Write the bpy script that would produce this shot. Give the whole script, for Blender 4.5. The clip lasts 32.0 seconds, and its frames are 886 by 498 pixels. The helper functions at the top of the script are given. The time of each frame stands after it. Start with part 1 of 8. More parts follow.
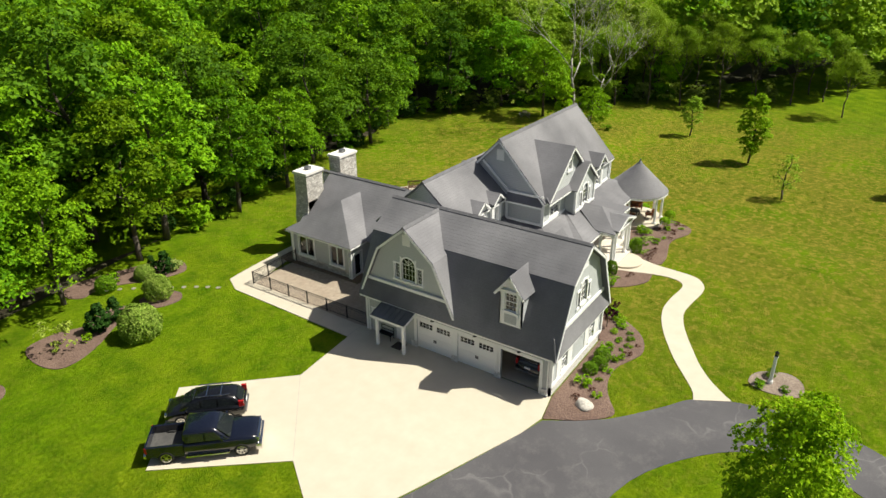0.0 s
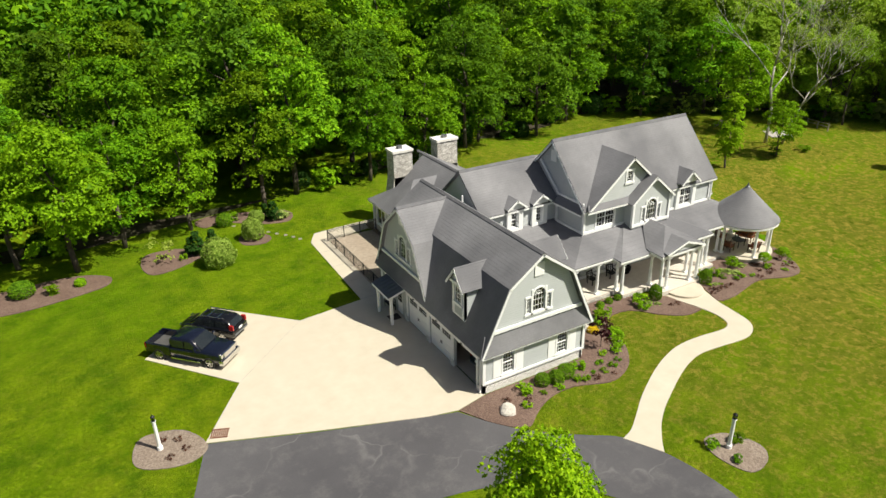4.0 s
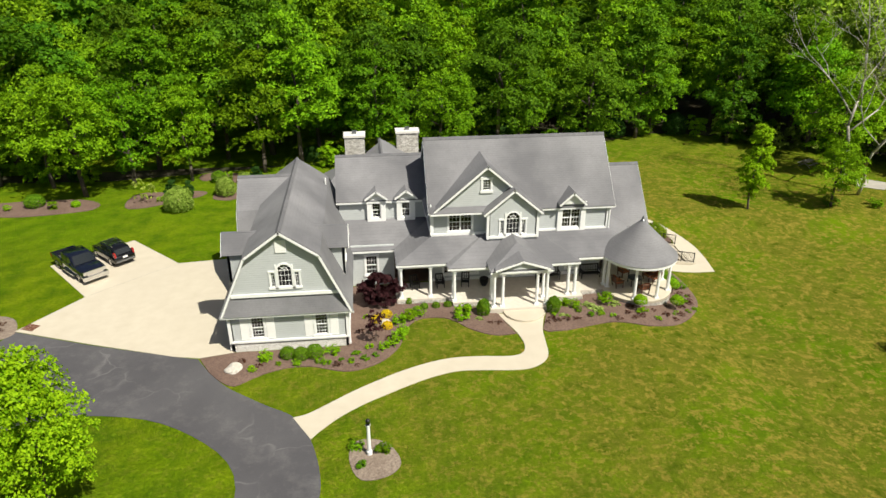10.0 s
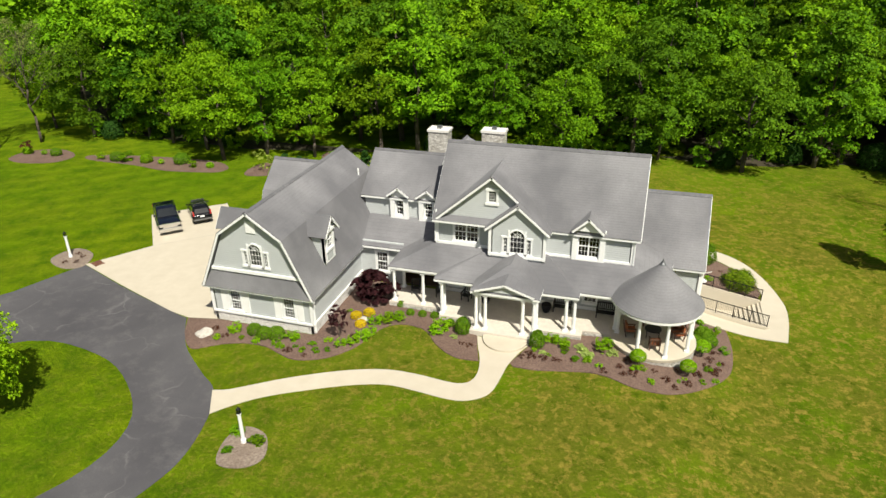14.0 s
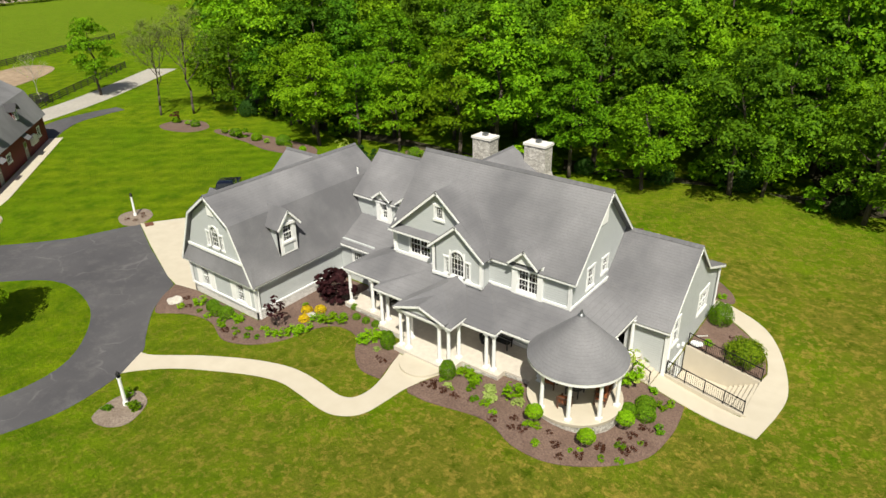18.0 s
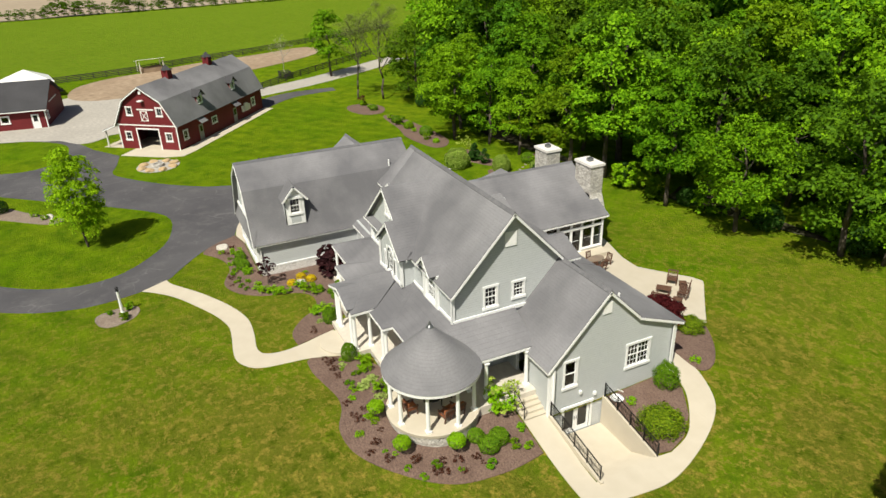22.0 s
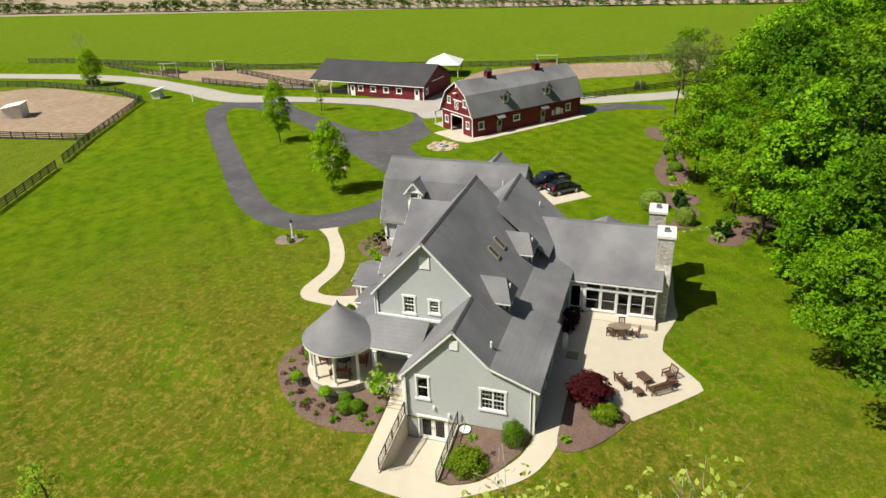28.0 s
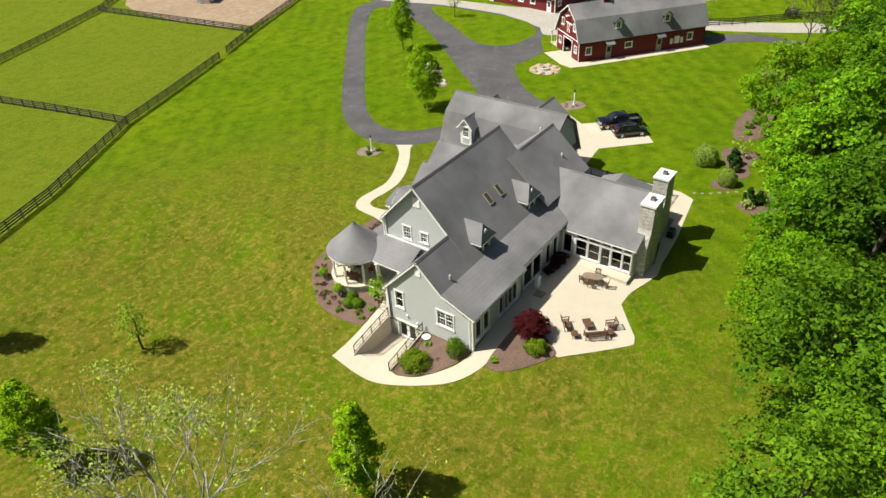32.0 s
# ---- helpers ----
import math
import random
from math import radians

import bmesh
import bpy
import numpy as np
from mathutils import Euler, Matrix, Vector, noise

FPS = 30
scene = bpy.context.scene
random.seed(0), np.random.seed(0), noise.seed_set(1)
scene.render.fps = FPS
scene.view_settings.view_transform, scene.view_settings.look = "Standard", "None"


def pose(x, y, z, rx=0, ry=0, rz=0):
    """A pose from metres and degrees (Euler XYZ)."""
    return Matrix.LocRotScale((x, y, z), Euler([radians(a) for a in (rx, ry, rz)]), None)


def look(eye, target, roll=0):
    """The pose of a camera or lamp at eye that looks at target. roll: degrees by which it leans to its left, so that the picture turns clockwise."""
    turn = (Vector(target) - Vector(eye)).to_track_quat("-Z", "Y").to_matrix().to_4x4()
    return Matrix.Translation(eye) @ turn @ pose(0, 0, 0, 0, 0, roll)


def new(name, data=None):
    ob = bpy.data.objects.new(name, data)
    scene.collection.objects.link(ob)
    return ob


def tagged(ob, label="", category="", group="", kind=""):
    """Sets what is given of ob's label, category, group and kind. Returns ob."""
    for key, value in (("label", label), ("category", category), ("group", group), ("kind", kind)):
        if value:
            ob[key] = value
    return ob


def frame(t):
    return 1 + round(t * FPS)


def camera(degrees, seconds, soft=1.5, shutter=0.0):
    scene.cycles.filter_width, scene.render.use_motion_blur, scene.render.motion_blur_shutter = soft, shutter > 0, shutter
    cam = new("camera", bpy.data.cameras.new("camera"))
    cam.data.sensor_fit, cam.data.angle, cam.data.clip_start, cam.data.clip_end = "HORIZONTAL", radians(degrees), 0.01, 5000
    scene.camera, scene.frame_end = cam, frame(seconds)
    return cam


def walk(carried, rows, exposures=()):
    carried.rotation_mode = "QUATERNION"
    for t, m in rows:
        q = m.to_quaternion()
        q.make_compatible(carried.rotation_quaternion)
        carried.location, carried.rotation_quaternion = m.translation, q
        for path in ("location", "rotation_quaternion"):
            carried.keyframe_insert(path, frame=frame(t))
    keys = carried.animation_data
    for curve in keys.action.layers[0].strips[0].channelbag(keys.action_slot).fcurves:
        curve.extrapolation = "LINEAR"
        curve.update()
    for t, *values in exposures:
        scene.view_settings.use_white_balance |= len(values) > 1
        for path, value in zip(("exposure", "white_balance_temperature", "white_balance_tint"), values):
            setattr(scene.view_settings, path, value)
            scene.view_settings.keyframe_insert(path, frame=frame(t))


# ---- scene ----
from mathutils import geometry

cam = camera(66.7, 32.0)
PATH = [
    (0, (-31.421, -13.512, 25.923), (-29.925, -12.494, 25.072), -0.3),
    (0.5, (-30.456, -15.325, 26.007), (-28.97, -14.293, 25.153), -0.3),
    (1, (-29.29, -17.265, 26.125), (-27.934, -16.072, 25.266), -0.4),
    (1.5, (-27.891, -19.281, 26.213), (-26.664, -17.962, 25.345), -0.6),
    (2, (-26.288, -21.282, 26.196), (-25.155, -19.883, 25.325), -0.8),
    (2.5, (-24.522, -23.177, 26.133), (-23.476, -21.712, 25.261), -0.8),
    (3, (-22.661, -24.933, 26.181), (-21.678, -23.425, 25.31), -0.7),
    (3.5, (-20.748, -26.642, 26.389), (-19.816, -25.102, 25.515), -0.9),
    (5.5, (-11.641, -32.468, 25.532), (-10.869, -30.814, 24.715), -0.6),
    (6, (-9.441, -33.517, 25.635), (-8.707, -31.847, 24.813), -0.1),
    (6.5, (-7.15, -34.649, 25.704), (-6.485, -32.952, 24.881), -0.2),
    (7, (-4.775, -35.778, 25.754), (-4.206, -34.048, 24.929), -0.2),
    (7.5, (-2.318, -36.801, 25.767), (-1.795, -35.056, 24.942), -0.1),
    (8, (0.267, -37.715, 25.668), (0.76, -35.959, 24.847), -0.2),
    (8.5, (2.908, -38.536, 25.527), (3.337, -36.764, 24.705), -0.4),
    (9, (5.39, -39.204, 25.56), (5.741, -37.42, 24.727), -0.3),
    (9.5, (7.614, -39.607, 25.751), (7.897, -37.816, 24.907), -0.1),
    (10, (9.726, -39.708, 25.835), (9.934, -37.911, 24.982), -0.0),
    (10.5, (11.89, -39.558, 25.737), (12.025, -37.754, 24.884), -0.1),
    (11, (14.136, -39.235, 25.612), (14.211, -37.427, 24.76), -0.2),
    (11.5, (16.432, -38.804, 25.546), (16.454, -36.994, 24.696), -0.2),
    (12, (18.81, -38.299, 25.537), (18.778, -36.489, 24.685), -0.2),
    (12.5, (21.283, -37.714, 25.602), (21.176, -35.91, 24.746), -0.3),
    (13, (23.725, -37.031, 25.716), (23.422, -35.251, 24.856), -0.7),
    (13.5, (26.043, -36.225, 25.78), (25.592, -34.479, 24.914), -0.7),
    (14, (28.276, -35.284, 25.765), (27.741, -33.565, 24.894), -0.7),
    (14.5, (30.473, -34.248, 25.723), (29.853, -32.559, 24.851), -0.8),
    (16.5, (38.56, -29.331, 25.953), (37.642, -27.782, 25.081), -0.7),
    (17, (40.468, -27.868, 25.91), (39.478, -26.362, 25.042), -0.8),
    (17.5, (42.375, -26.302, 25.895), (41.323, -24.841, 25.024), -0.8),
    (18, (44.3, -24.592, 25.904), (43.187, -23.179, 25.03), -1.0),
    (18.5, (46.29, -22.753, 25.896), (45.118, -21.389, 25.02), -1.2),
    (19, (48.389, -20.824, 25.859), (47.16, -19.511, 24.985), -1.3),
    (19.5, (50.533, -18.862, 25.914), (49.252, -17.599, 25.041), -1.3),
    (20, (52.625, -16.83, 26.105), (51.302, -15.613, 25.228), -1.1),
    (20.5, (54.682, -14.608, 26.202), (53.35, -13.406, 25.319), -1.2),
    (21, (56.707, -12.199, 26.108), (55.182, -11.24, 25.239), -1.7),
    (21.5, (58.602, -9.694, 26.073), (56.968, -8.926, 25.212), -1.7),
    (22, (60.315, -7.139, 26.244), (58.673, -6.387, 25.384), -1.7),
    (22.5, (61.892, -4.543, 26.542), (60.2, -3.904, 25.69), -1.8),
    (23, (63.382, -1.884, 26.89), (61.666, -1.302, 26.042), -1.5),
    (23.5, (64.771, 0.866, 27.241), (63.0, 1.264, 26.402), -1.5),
    (24, (66.009, 3.696, 27.572), (64.215, 3.987, 26.737), -1.3),
    (24.5, (67.066, 6.592, 27.894), (65.263, 6.823, 27.058), -1.4),
    (25, (67.983, 9.518, 28.211), (66.167, 9.601, 27.378), -1.5),
    (25.5, (68.84, 12.429, 28.514), (67.023, 12.324, 27.684), -1.5),
    (27.5, (69.467, 24.597, 30.324), (67.736, 24.064, 29.475), -2.1),
    (28, (69.419, 27.436, 30.898), (67.706, 26.853, 30.046), -2.0),
    (28.5, (69.348, 30.211, 31.571), (67.734, 29.625, 30.546), -2.3),
    (29, (69.252, 32.884, 32.361), (67.73, 32.299, 31.203), -2.4),
    (29.5, (69.171, 35.393, 33.294), (67.665, 34.791, 32.124), -2.6),
    (30, (69.136, 37.666, 34.466), (67.642, 37.044, 33.292), -2.7),
    (30.5, (69.144, 39.693, 35.896), (67.656, 39.049, 34.725), -2.5),
    (31, (69.142, 41.57, 37.441), (67.66, 40.902, 36.274), -2.5),
    (31.5, (69.029, 43.414, 38.942), (67.601, 42.627, 37.785), -2.6),
    (32, (68.789, 45.27, 40.37), (67.479, 44.28, 39.227), -3.0),
]
walk(cam, [(t, look(eye, target, roll)) for t, eye, target, roll in PATH], [(0, 0.24), (4, 0.17), (9, 0.1), (16, 0.05), (21, -0.04), (26, -0.06), (28, 0.02), (30, 0.14), (32, 0.18)])

# ---- light ----
SUN_ELEV, SUN_TO = radians(54), Vector((-0.64, 0.768, 0))
world = bpy.data.worlds.new("sky")
scene.world = world
world.use_nodes = True
wn = world.node_tree.nodes
sky = wn.new("ShaderNodeTexSky")
sky.sky_type, sky.sun_disc, sky.sun_elevation = "NISHITA", False, SUN_ELEV
sky.dust_density, sky.ozone_density = 3.0, 0.6
sky.sun_rotation = math.atan2(0.64, -0.768)
world.node_tree.links.new(sky.outputs[0], wn["Background"].inputs[0])
wn["Background"].inputs[1].default_value = 0.05
sun_data = bpy.data.lights.new("sun", "SUN")
sun_data.energy, sun_data.angle, sun_data.color = 5.7, radians(0.6), (1.0, 0.95, 0.81)
sun = new("sun", sun_data)
sun_way = SUN_TO * math.cos(SUN_ELEV) + Vector((0, 0, -math.sin(SUN_ELEV)))
sun.matrix_world = look((40, -60, 80), Vector((40, -60, 80)) + sun_way)
scene.view_settings.exposure = 0.06


# ---- materials ----
def node_mat(name):
    m = bpy.data.materials.new(name)
    m.use_nodes = True
    return m, m.node_tree.nodes, m.node_tree.links, m.node_tree.nodes["Principled BSDF"]


def mixed(nt, fac, a, b):
    """A colour mix node between two colours or sockets."""
    n = nt.nodes.new("ShaderNodeMix")
    n.data_type = "RGBA"
    for k, v in ((6, a), (7, b)):
        if isinstance(v, tuple):
            n.inputs[k].default_value = (*v[:3], 1)
        else:
            nt.links.new(v, n.inputs[k])
    if isinstance(fac, (int, float)):
        n.inputs[0].default_value = fac
    else:
        nt.links.new(fac, n.inputs[0])
    return n.outputs[2]


def position(nt, scale=(1, 1, 1)):
    g = nt.nodes.new("ShaderNodeNewGeometry")
    v = nt.nodes.new("ShaderNodeVectorMath")
    v.operation = "MULTIPLY"
    v.inputs[1].default_value = scale
    nt.links.new(g.outputs["Position"], v.inputs[0])
    return v.outputs[0]


def noise_fac(nt, scale, detail=4, lo=0.35, hi=0.65, stretch=(1, 1, 1), rough=0.55):
    n = nt.nodes.new("ShaderNodeTexNoise")
    n.inputs["Scale"].default_value, n.inputs["Detail"].default_value = scale, detail
    n.inputs["Roughness"].default_value = rough
    nt.links.new(position(nt, stretch), n.inputs["Vector"])
    r = nt.nodes.new("ShaderNodeMapRange")
    r.inputs[1].default_value, r.inputs[2].default_value = lo, hi
    nt.links.new(n.outputs["Fac"], r.inputs[0])
    return r.outputs[0]


def bump(nt, bs, height, strength, dist):
    b = nt.nodes.new("ShaderNodeBump")
    b.inputs["Strength"].default_value, b.inputs["Distance"].default_value = strength, dist
    nt.links.new(height, b.inputs["Height"])
    nt.links.new(b.outputs[0], bs.inputs["Normal"])


def surface(name, a, b, c=None, big=0.25, small=6.0, rough=0.8, metal=0.0, bumpy=0.3, dist=0.02, stretch=(1, 1, 1), coat=0.0):
    """A worn surface: colours a and b mixed at a large scale, c sprinkled at a small one."""
    m, nodes, links, bs = node_mat(name)
    nt = m.node_tree
    col = mixed(nt, noise_fac(nt, big, 5, stretch=stretch), a, b)
    fine = noise_fac(nt, small, 4, 0.3, 0.75, stretch)
    if c:
        col = mixed(nt, fine, col, c)
    links.new(col, bs.inputs["Base Color"])
    bs.inputs["Roughness"].default_value, bs.inputs["Metallic"].default_value = rough, metal
    bs.inputs["Coat Weight"].default_value = coat
    if bumpy:
        bump(nt, bs, fine, bumpy, dist)
    return m


def banded(name, a, b, line, period, depth=0.6, rough=0.7, axis=2, blotch=0.3, strength=0.5):
    """Boards or courses: a saw-tooth profile along one axis, the shade at each lap painted as a darker line."""
    m, nodes, links, bs = node_mat(name)
    nt = m.node_tree
    sep = nodes.new("ShaderNodeSeparateXYZ")
    links.new(position(nt, (1, 1, 1)), sep.inputs[0])
    d = nodes.new("ShaderNodeMath")
    d.operation = "DIVIDE"
    links.new(sep.outputs[axis], d.inputs[0])
    d.inputs[1].default_value = period
    f = nodes.new("ShaderNodeMath")
    f.operation = "FRACT"
    links.new(d.outputs[0], f.inputs[0])
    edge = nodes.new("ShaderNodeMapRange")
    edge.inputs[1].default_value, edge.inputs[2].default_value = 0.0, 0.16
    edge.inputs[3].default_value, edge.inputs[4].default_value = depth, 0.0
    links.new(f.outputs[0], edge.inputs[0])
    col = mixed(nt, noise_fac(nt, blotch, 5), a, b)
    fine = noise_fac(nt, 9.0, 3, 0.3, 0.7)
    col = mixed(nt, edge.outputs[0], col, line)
    dim = nodes.new("ShaderNodeMapRange")
    dim.inputs[3].default_value, dim.inputs[4].default_value = 0.0, 0.22
    links.new(fine, dim.inputs[0])
    col = mixed(nt, dim.outputs[0], col, line)
    links.new(col, bs.inputs["Base Color"])
    bs.inputs["Roughness"].default_value = rough
    bs.inputs["Specular IOR Level"].default_value = 0.25
    inv = nodes.new("ShaderNodeMath")
    inv.operation = "SUBTRACT"
    inv.inputs[0].default_value = 1.0
    links.new(f.outputs[0], inv.inputs[1])
    bump(nt, bs, inv.outputs[0], strength, 0.02)
    return m


def stone_mat(name, cols, scale=3.0, stretch=(1, 1, 1.8), joint=(0.28, 0.26, 0.23)):
    """Coursed rubble: a cell pattern with a colour of its own for each stone and recessed joints."""
    m, nodes, links, bs = node_mat(name)
    nt = m.node_tree
    cell = nodes.new("ShaderNodeTexVoronoi")
    cell.inputs["Scale"].default_value = scale
    links.new(position(nt, stretch), cell.inputs["Vector"])
    gap = nodes.new("ShaderNodeTexVoronoi")
    gap.feature = "DISTANCE_TO_EDGE"
    gap.inputs["Scale"].default_value = scale
    links.new(position(nt, stretch), gap.inputs["Vector"])
    ramp = nodes.new("ShaderNodeValToRGB")
    sep = nodes.new("ShaderNodeSeparateColor")
    links.new(cell.outputs["Color"], sep.inputs[0])
    links.new(sep.outputs[0], ramp.inputs[0])
    ramp.color_ramp.elements[0].color = (*cols[0], 1)
    ramp.color_ramp.elements[1].color = (*cols[-1], 1)
    for k, c in enumerate(cols[1:-1]):
        ramp.color_ramp.elements.new((k + 1) / (len(cols) - 1)).color = (*c, 1)
    r = nodes.new("ShaderNodeMapRange")
    r.inputs[2].default_value = 0.06
    links.new(gap.outputs["Distance"], r.inputs[0])
    col = mixed(nt, r.outputs[0], joint, ramp.outputs[0])
    col = mixed(nt, noise_fac(nt, 14.0, 3, 0.4, 1.3), col, (0.14, 0.13, 0.12))
    links.new(col, bs.inputs["Base Color"])
    bs.inputs["Roughness"].default_value = 0.85
    bump(nt, bs, r.outputs[0], 0.8, 0.04)
    return m


def leaf_mat(name, dark, light, through_col, shift=0.5):
    """Foliage: each leaf and each plant a little different, with light shining through."""
    m, nodes, links, bs = node_mat(name)
    nt = m.node_tree
    g = nodes.new("ShaderNodeNewGeometry")
    info = nodes.new("ShaderNodeObjectInfo")
    col = mixed(nt, g.outputs["Random Per Island"], dark, light)
    tint = nodes.new("ShaderNodeHueSaturation")
    hr = nodes.new("ShaderNodeMapRange")
    hr.inputs[3].default_value, hr.inputs[4].default_value = 0.5 - 0.022 * shift, 0.5 + 0.016 * shift
    links.new(info.outputs["Random"], hr.inputs[0])
    links.new(hr.outputs[0], tint.inputs["Hue"])
    vr = nodes.new("ShaderNodeMapRange")
    vr.inputs[3].default_value, vr.inputs[4].default_value = 1 - 0.5 * shift, 1 + 0.5 * shift
    mul = nodes.new("ShaderNodeMath")
    mul.operation = "MULTIPLY"
    mul.inputs[1].default_value = 7.31
    fr = nodes.new("ShaderNodeMath")
    fr.operation = "FRACT"
    links.new(info.outputs["Random"], mul.inputs[0])
    links.new(mul.outputs[0], fr.inputs[0])
    links.new(fr.outputs[0], vr.inputs[0])
    links.new(vr.outputs[0], tint.inputs["Value"])
    links.new(col, tint.inputs["Color"])
    links.new(tint.outputs[0], bs.inputs["Base Color"])
    bs.inputs["Roughness"].default_value = 0.55
    bs.inputs["Specular IOR Level"].default_value = 0.06
    tr = nodes.new("ShaderNodeBsdfTranslucent")
    tcol = mixed(nt, 0.6, tint.outputs[0], through_col)
    links.new(tcol, tr.inputs[0])
    mx = nodes.new("ShaderNodeMixShader")
    mx.inputs[0].default_value = 0.24
    links.new(bs.outputs[0], mx.inputs[1])
    links.new(tr.outputs[0], mx.inputs[2])
    links.new(mx.outputs[0], nodes["Material Output"].inputs[0])
    return m


def glass_mat(name, tint=(0.16, 0.17, 0.18)):
    m, nodes, links, bs = node_mat(name)
    bs.inputs["Base Color"].default_value = (*tint, 1)
    bs.inputs["Roughness"].default_value = 0.03
    bs.inputs["IOR"].default_value = 1.5
    bs.inputs["Transmission Weight"].default_value = 1.0
    return m


def lawn_mat(name, a, b, c, dry, stripe=0.0, stripe_dir=(-0.65, 0.76, 0), dry_at=None):
    """Mown grass: broad patches, tufts, faint mowing stripes, and straw showing where it is dry."""
    m, nodes, links, bs = node_mat(name)
    nt = m.node_tree
    col = mixed(nt, noise_fac(nt, 0.055, 6, 0.36, 0.64), a, b)
    col = mixed(nt, noise_fac(nt, 0.42, 8, 0.44, 0.62, rough=0.74), col, tuple(v * 0.86 for v in c))
    if stripe:
        warp = noise_fac(nt, 0.04, 2, 0.0, 1.0)
        wl = nodes.new("ShaderNodeMath")
        wl.operation = "MULTIPLY"
        wl.inputs[1].default_value = 5.0
        links.new(warp, wl.inputs[0])
        dot = nodes.new("ShaderNodeVectorMath")
        dot.operation = "DOT_PRODUCT"
        links.new(position(nt), dot.inputs[0])
        dot.inputs[1].default_value = Vector(stripe_dir) * (2 * math.pi / 2.6)
        ad = nodes.new("ShaderNodeMath")
        links.new(dot.outputs["Value"], ad.inputs[0])
        links.new(wl.outputs[0], ad.inputs[1])
        sn = nodes.new("ShaderNodeMath")
        sn.operation = "SINE"
        links.new(ad.outputs[0], sn.inputs[0])
        mr = nodes.new("ShaderNodeMapRange")
        mr.inputs[1].default_value, mr.inputs[2].default_value = -1, 1
        mr.inputs[3].default_value, mr.inputs[4].default_value = 0.0, stripe
        links.new(sn.outputs[0], mr.inputs[0])
        patchy = nodes.new("ShaderNodeMath")
        patchy.operation = "MULTIPLY"
        links.new(mr.outputs[0], patchy.inputs[0])
        links.new(noise_fac(nt, 0.035, 3, 0.38, 0.6), patchy.inputs[1])
        col = mixed(nt, patchy.outputs[0], col, tuple(v * 0.62 for v in c))
    dryness = noise_fac(nt, 1.5, 9, 0.5, 0.58, rough=0.8)
    if dry_at:
        dist = nodes.new("ShaderNodeVectorMath")
        dist.operation = "DISTANCE"
        links.new(position(nt, (1, 1, 0)), dist.inputs[0])
        dist.inputs[1].default_value = (*dry_at[:2], 0)
        near = nodes.new("ShaderNodeMapRange")
        near.interpolation_type = "SMOOTHSTEP"
        near.inputs[1].default_value, near.inputs[2].default_value = dry_at[2] * 0.3, dry_at[2]
        near.inputs[3].default_value, near.inputs[4].default_value = 1.0, 0.1
        links.new(dist.outputs["Value"], near.inputs[0])
        mm = nodes.new("ShaderNodeMath")
        mm.operation = "MULTIPLY"
        links.new(near.outputs[0], mm.inputs[0])
        links.new(dryness, mm.inputs[1])
        dryness = mm.outputs[0]
        soft = nodes.new("ShaderNodeMath")
        soft.operation = "MULTIPLY"
        soft.inputs[1].default_value = 0.9
        links.new(near.outputs[0], soft.inputs[0])
        broad = nodes.new("ShaderNodeMath")
        broad.operation = "MULTIPLY"
        links.new(soft.outputs[0], broad.inputs[0])
        links.new(noise_fac(nt, 0.11, 7, 0.36, 0.58, rough=0.72), broad.inputs[1])
        col = mixed(nt, broad.outputs[0], col, tuple(p * 0.46 + q * 0.26 for p, q in zip(dry, c)))
        weeds = nodes.new("ShaderNodeMath")
        weeds.operation = "MULTIPLY"
        links.new(broad.outputs[0], weeds.inputs[0])
        links.new(noise_fac(nt, 0.7, 8, 0.5, 0.64, rough=0.78), weeds.inputs[1])
        col = mixed(nt, weeds.outputs[0], col, tuple(v * 0.42 for v in c))
    col = mixed(nt, dryness, col, dry)
    tuft = noise_fac(nt, 4.2, 8, 0.44, 0.68, rough=0.8)
    tm = nodes.new("ShaderNodeMapRange")
    tm.inputs[3].default_value, tm.inputs[4].default_value = 0.0, 0.5
    links.new(tuft, tm.inputs[0])
    col = mixed(nt, tm.outputs[0], col, tuple(v * 0.5 for v in c))
    fine = noise_fac(nt, 11.0, 5, 0.3, 0.75, rough=0.8)
    fm = nodes.new("ShaderNodeMapRange")
    fm.inputs[3].default_value, fm.inputs[4].default_value = 0.0, 0.36
    links.new(fine, fm.inputs[0])
    col = mixed(nt, fm.outputs[0], col, tuple(v * 0.5 for v in a))
    links.new(col, bs.inputs["Base Color"])
    bs.inputs["Roughness"].default_value = 0.95
    bs.inputs["Specular IOR Level"].default_value = 0.02
    bump(nt, bs, tuft, 0.7, 0.12)
    return m


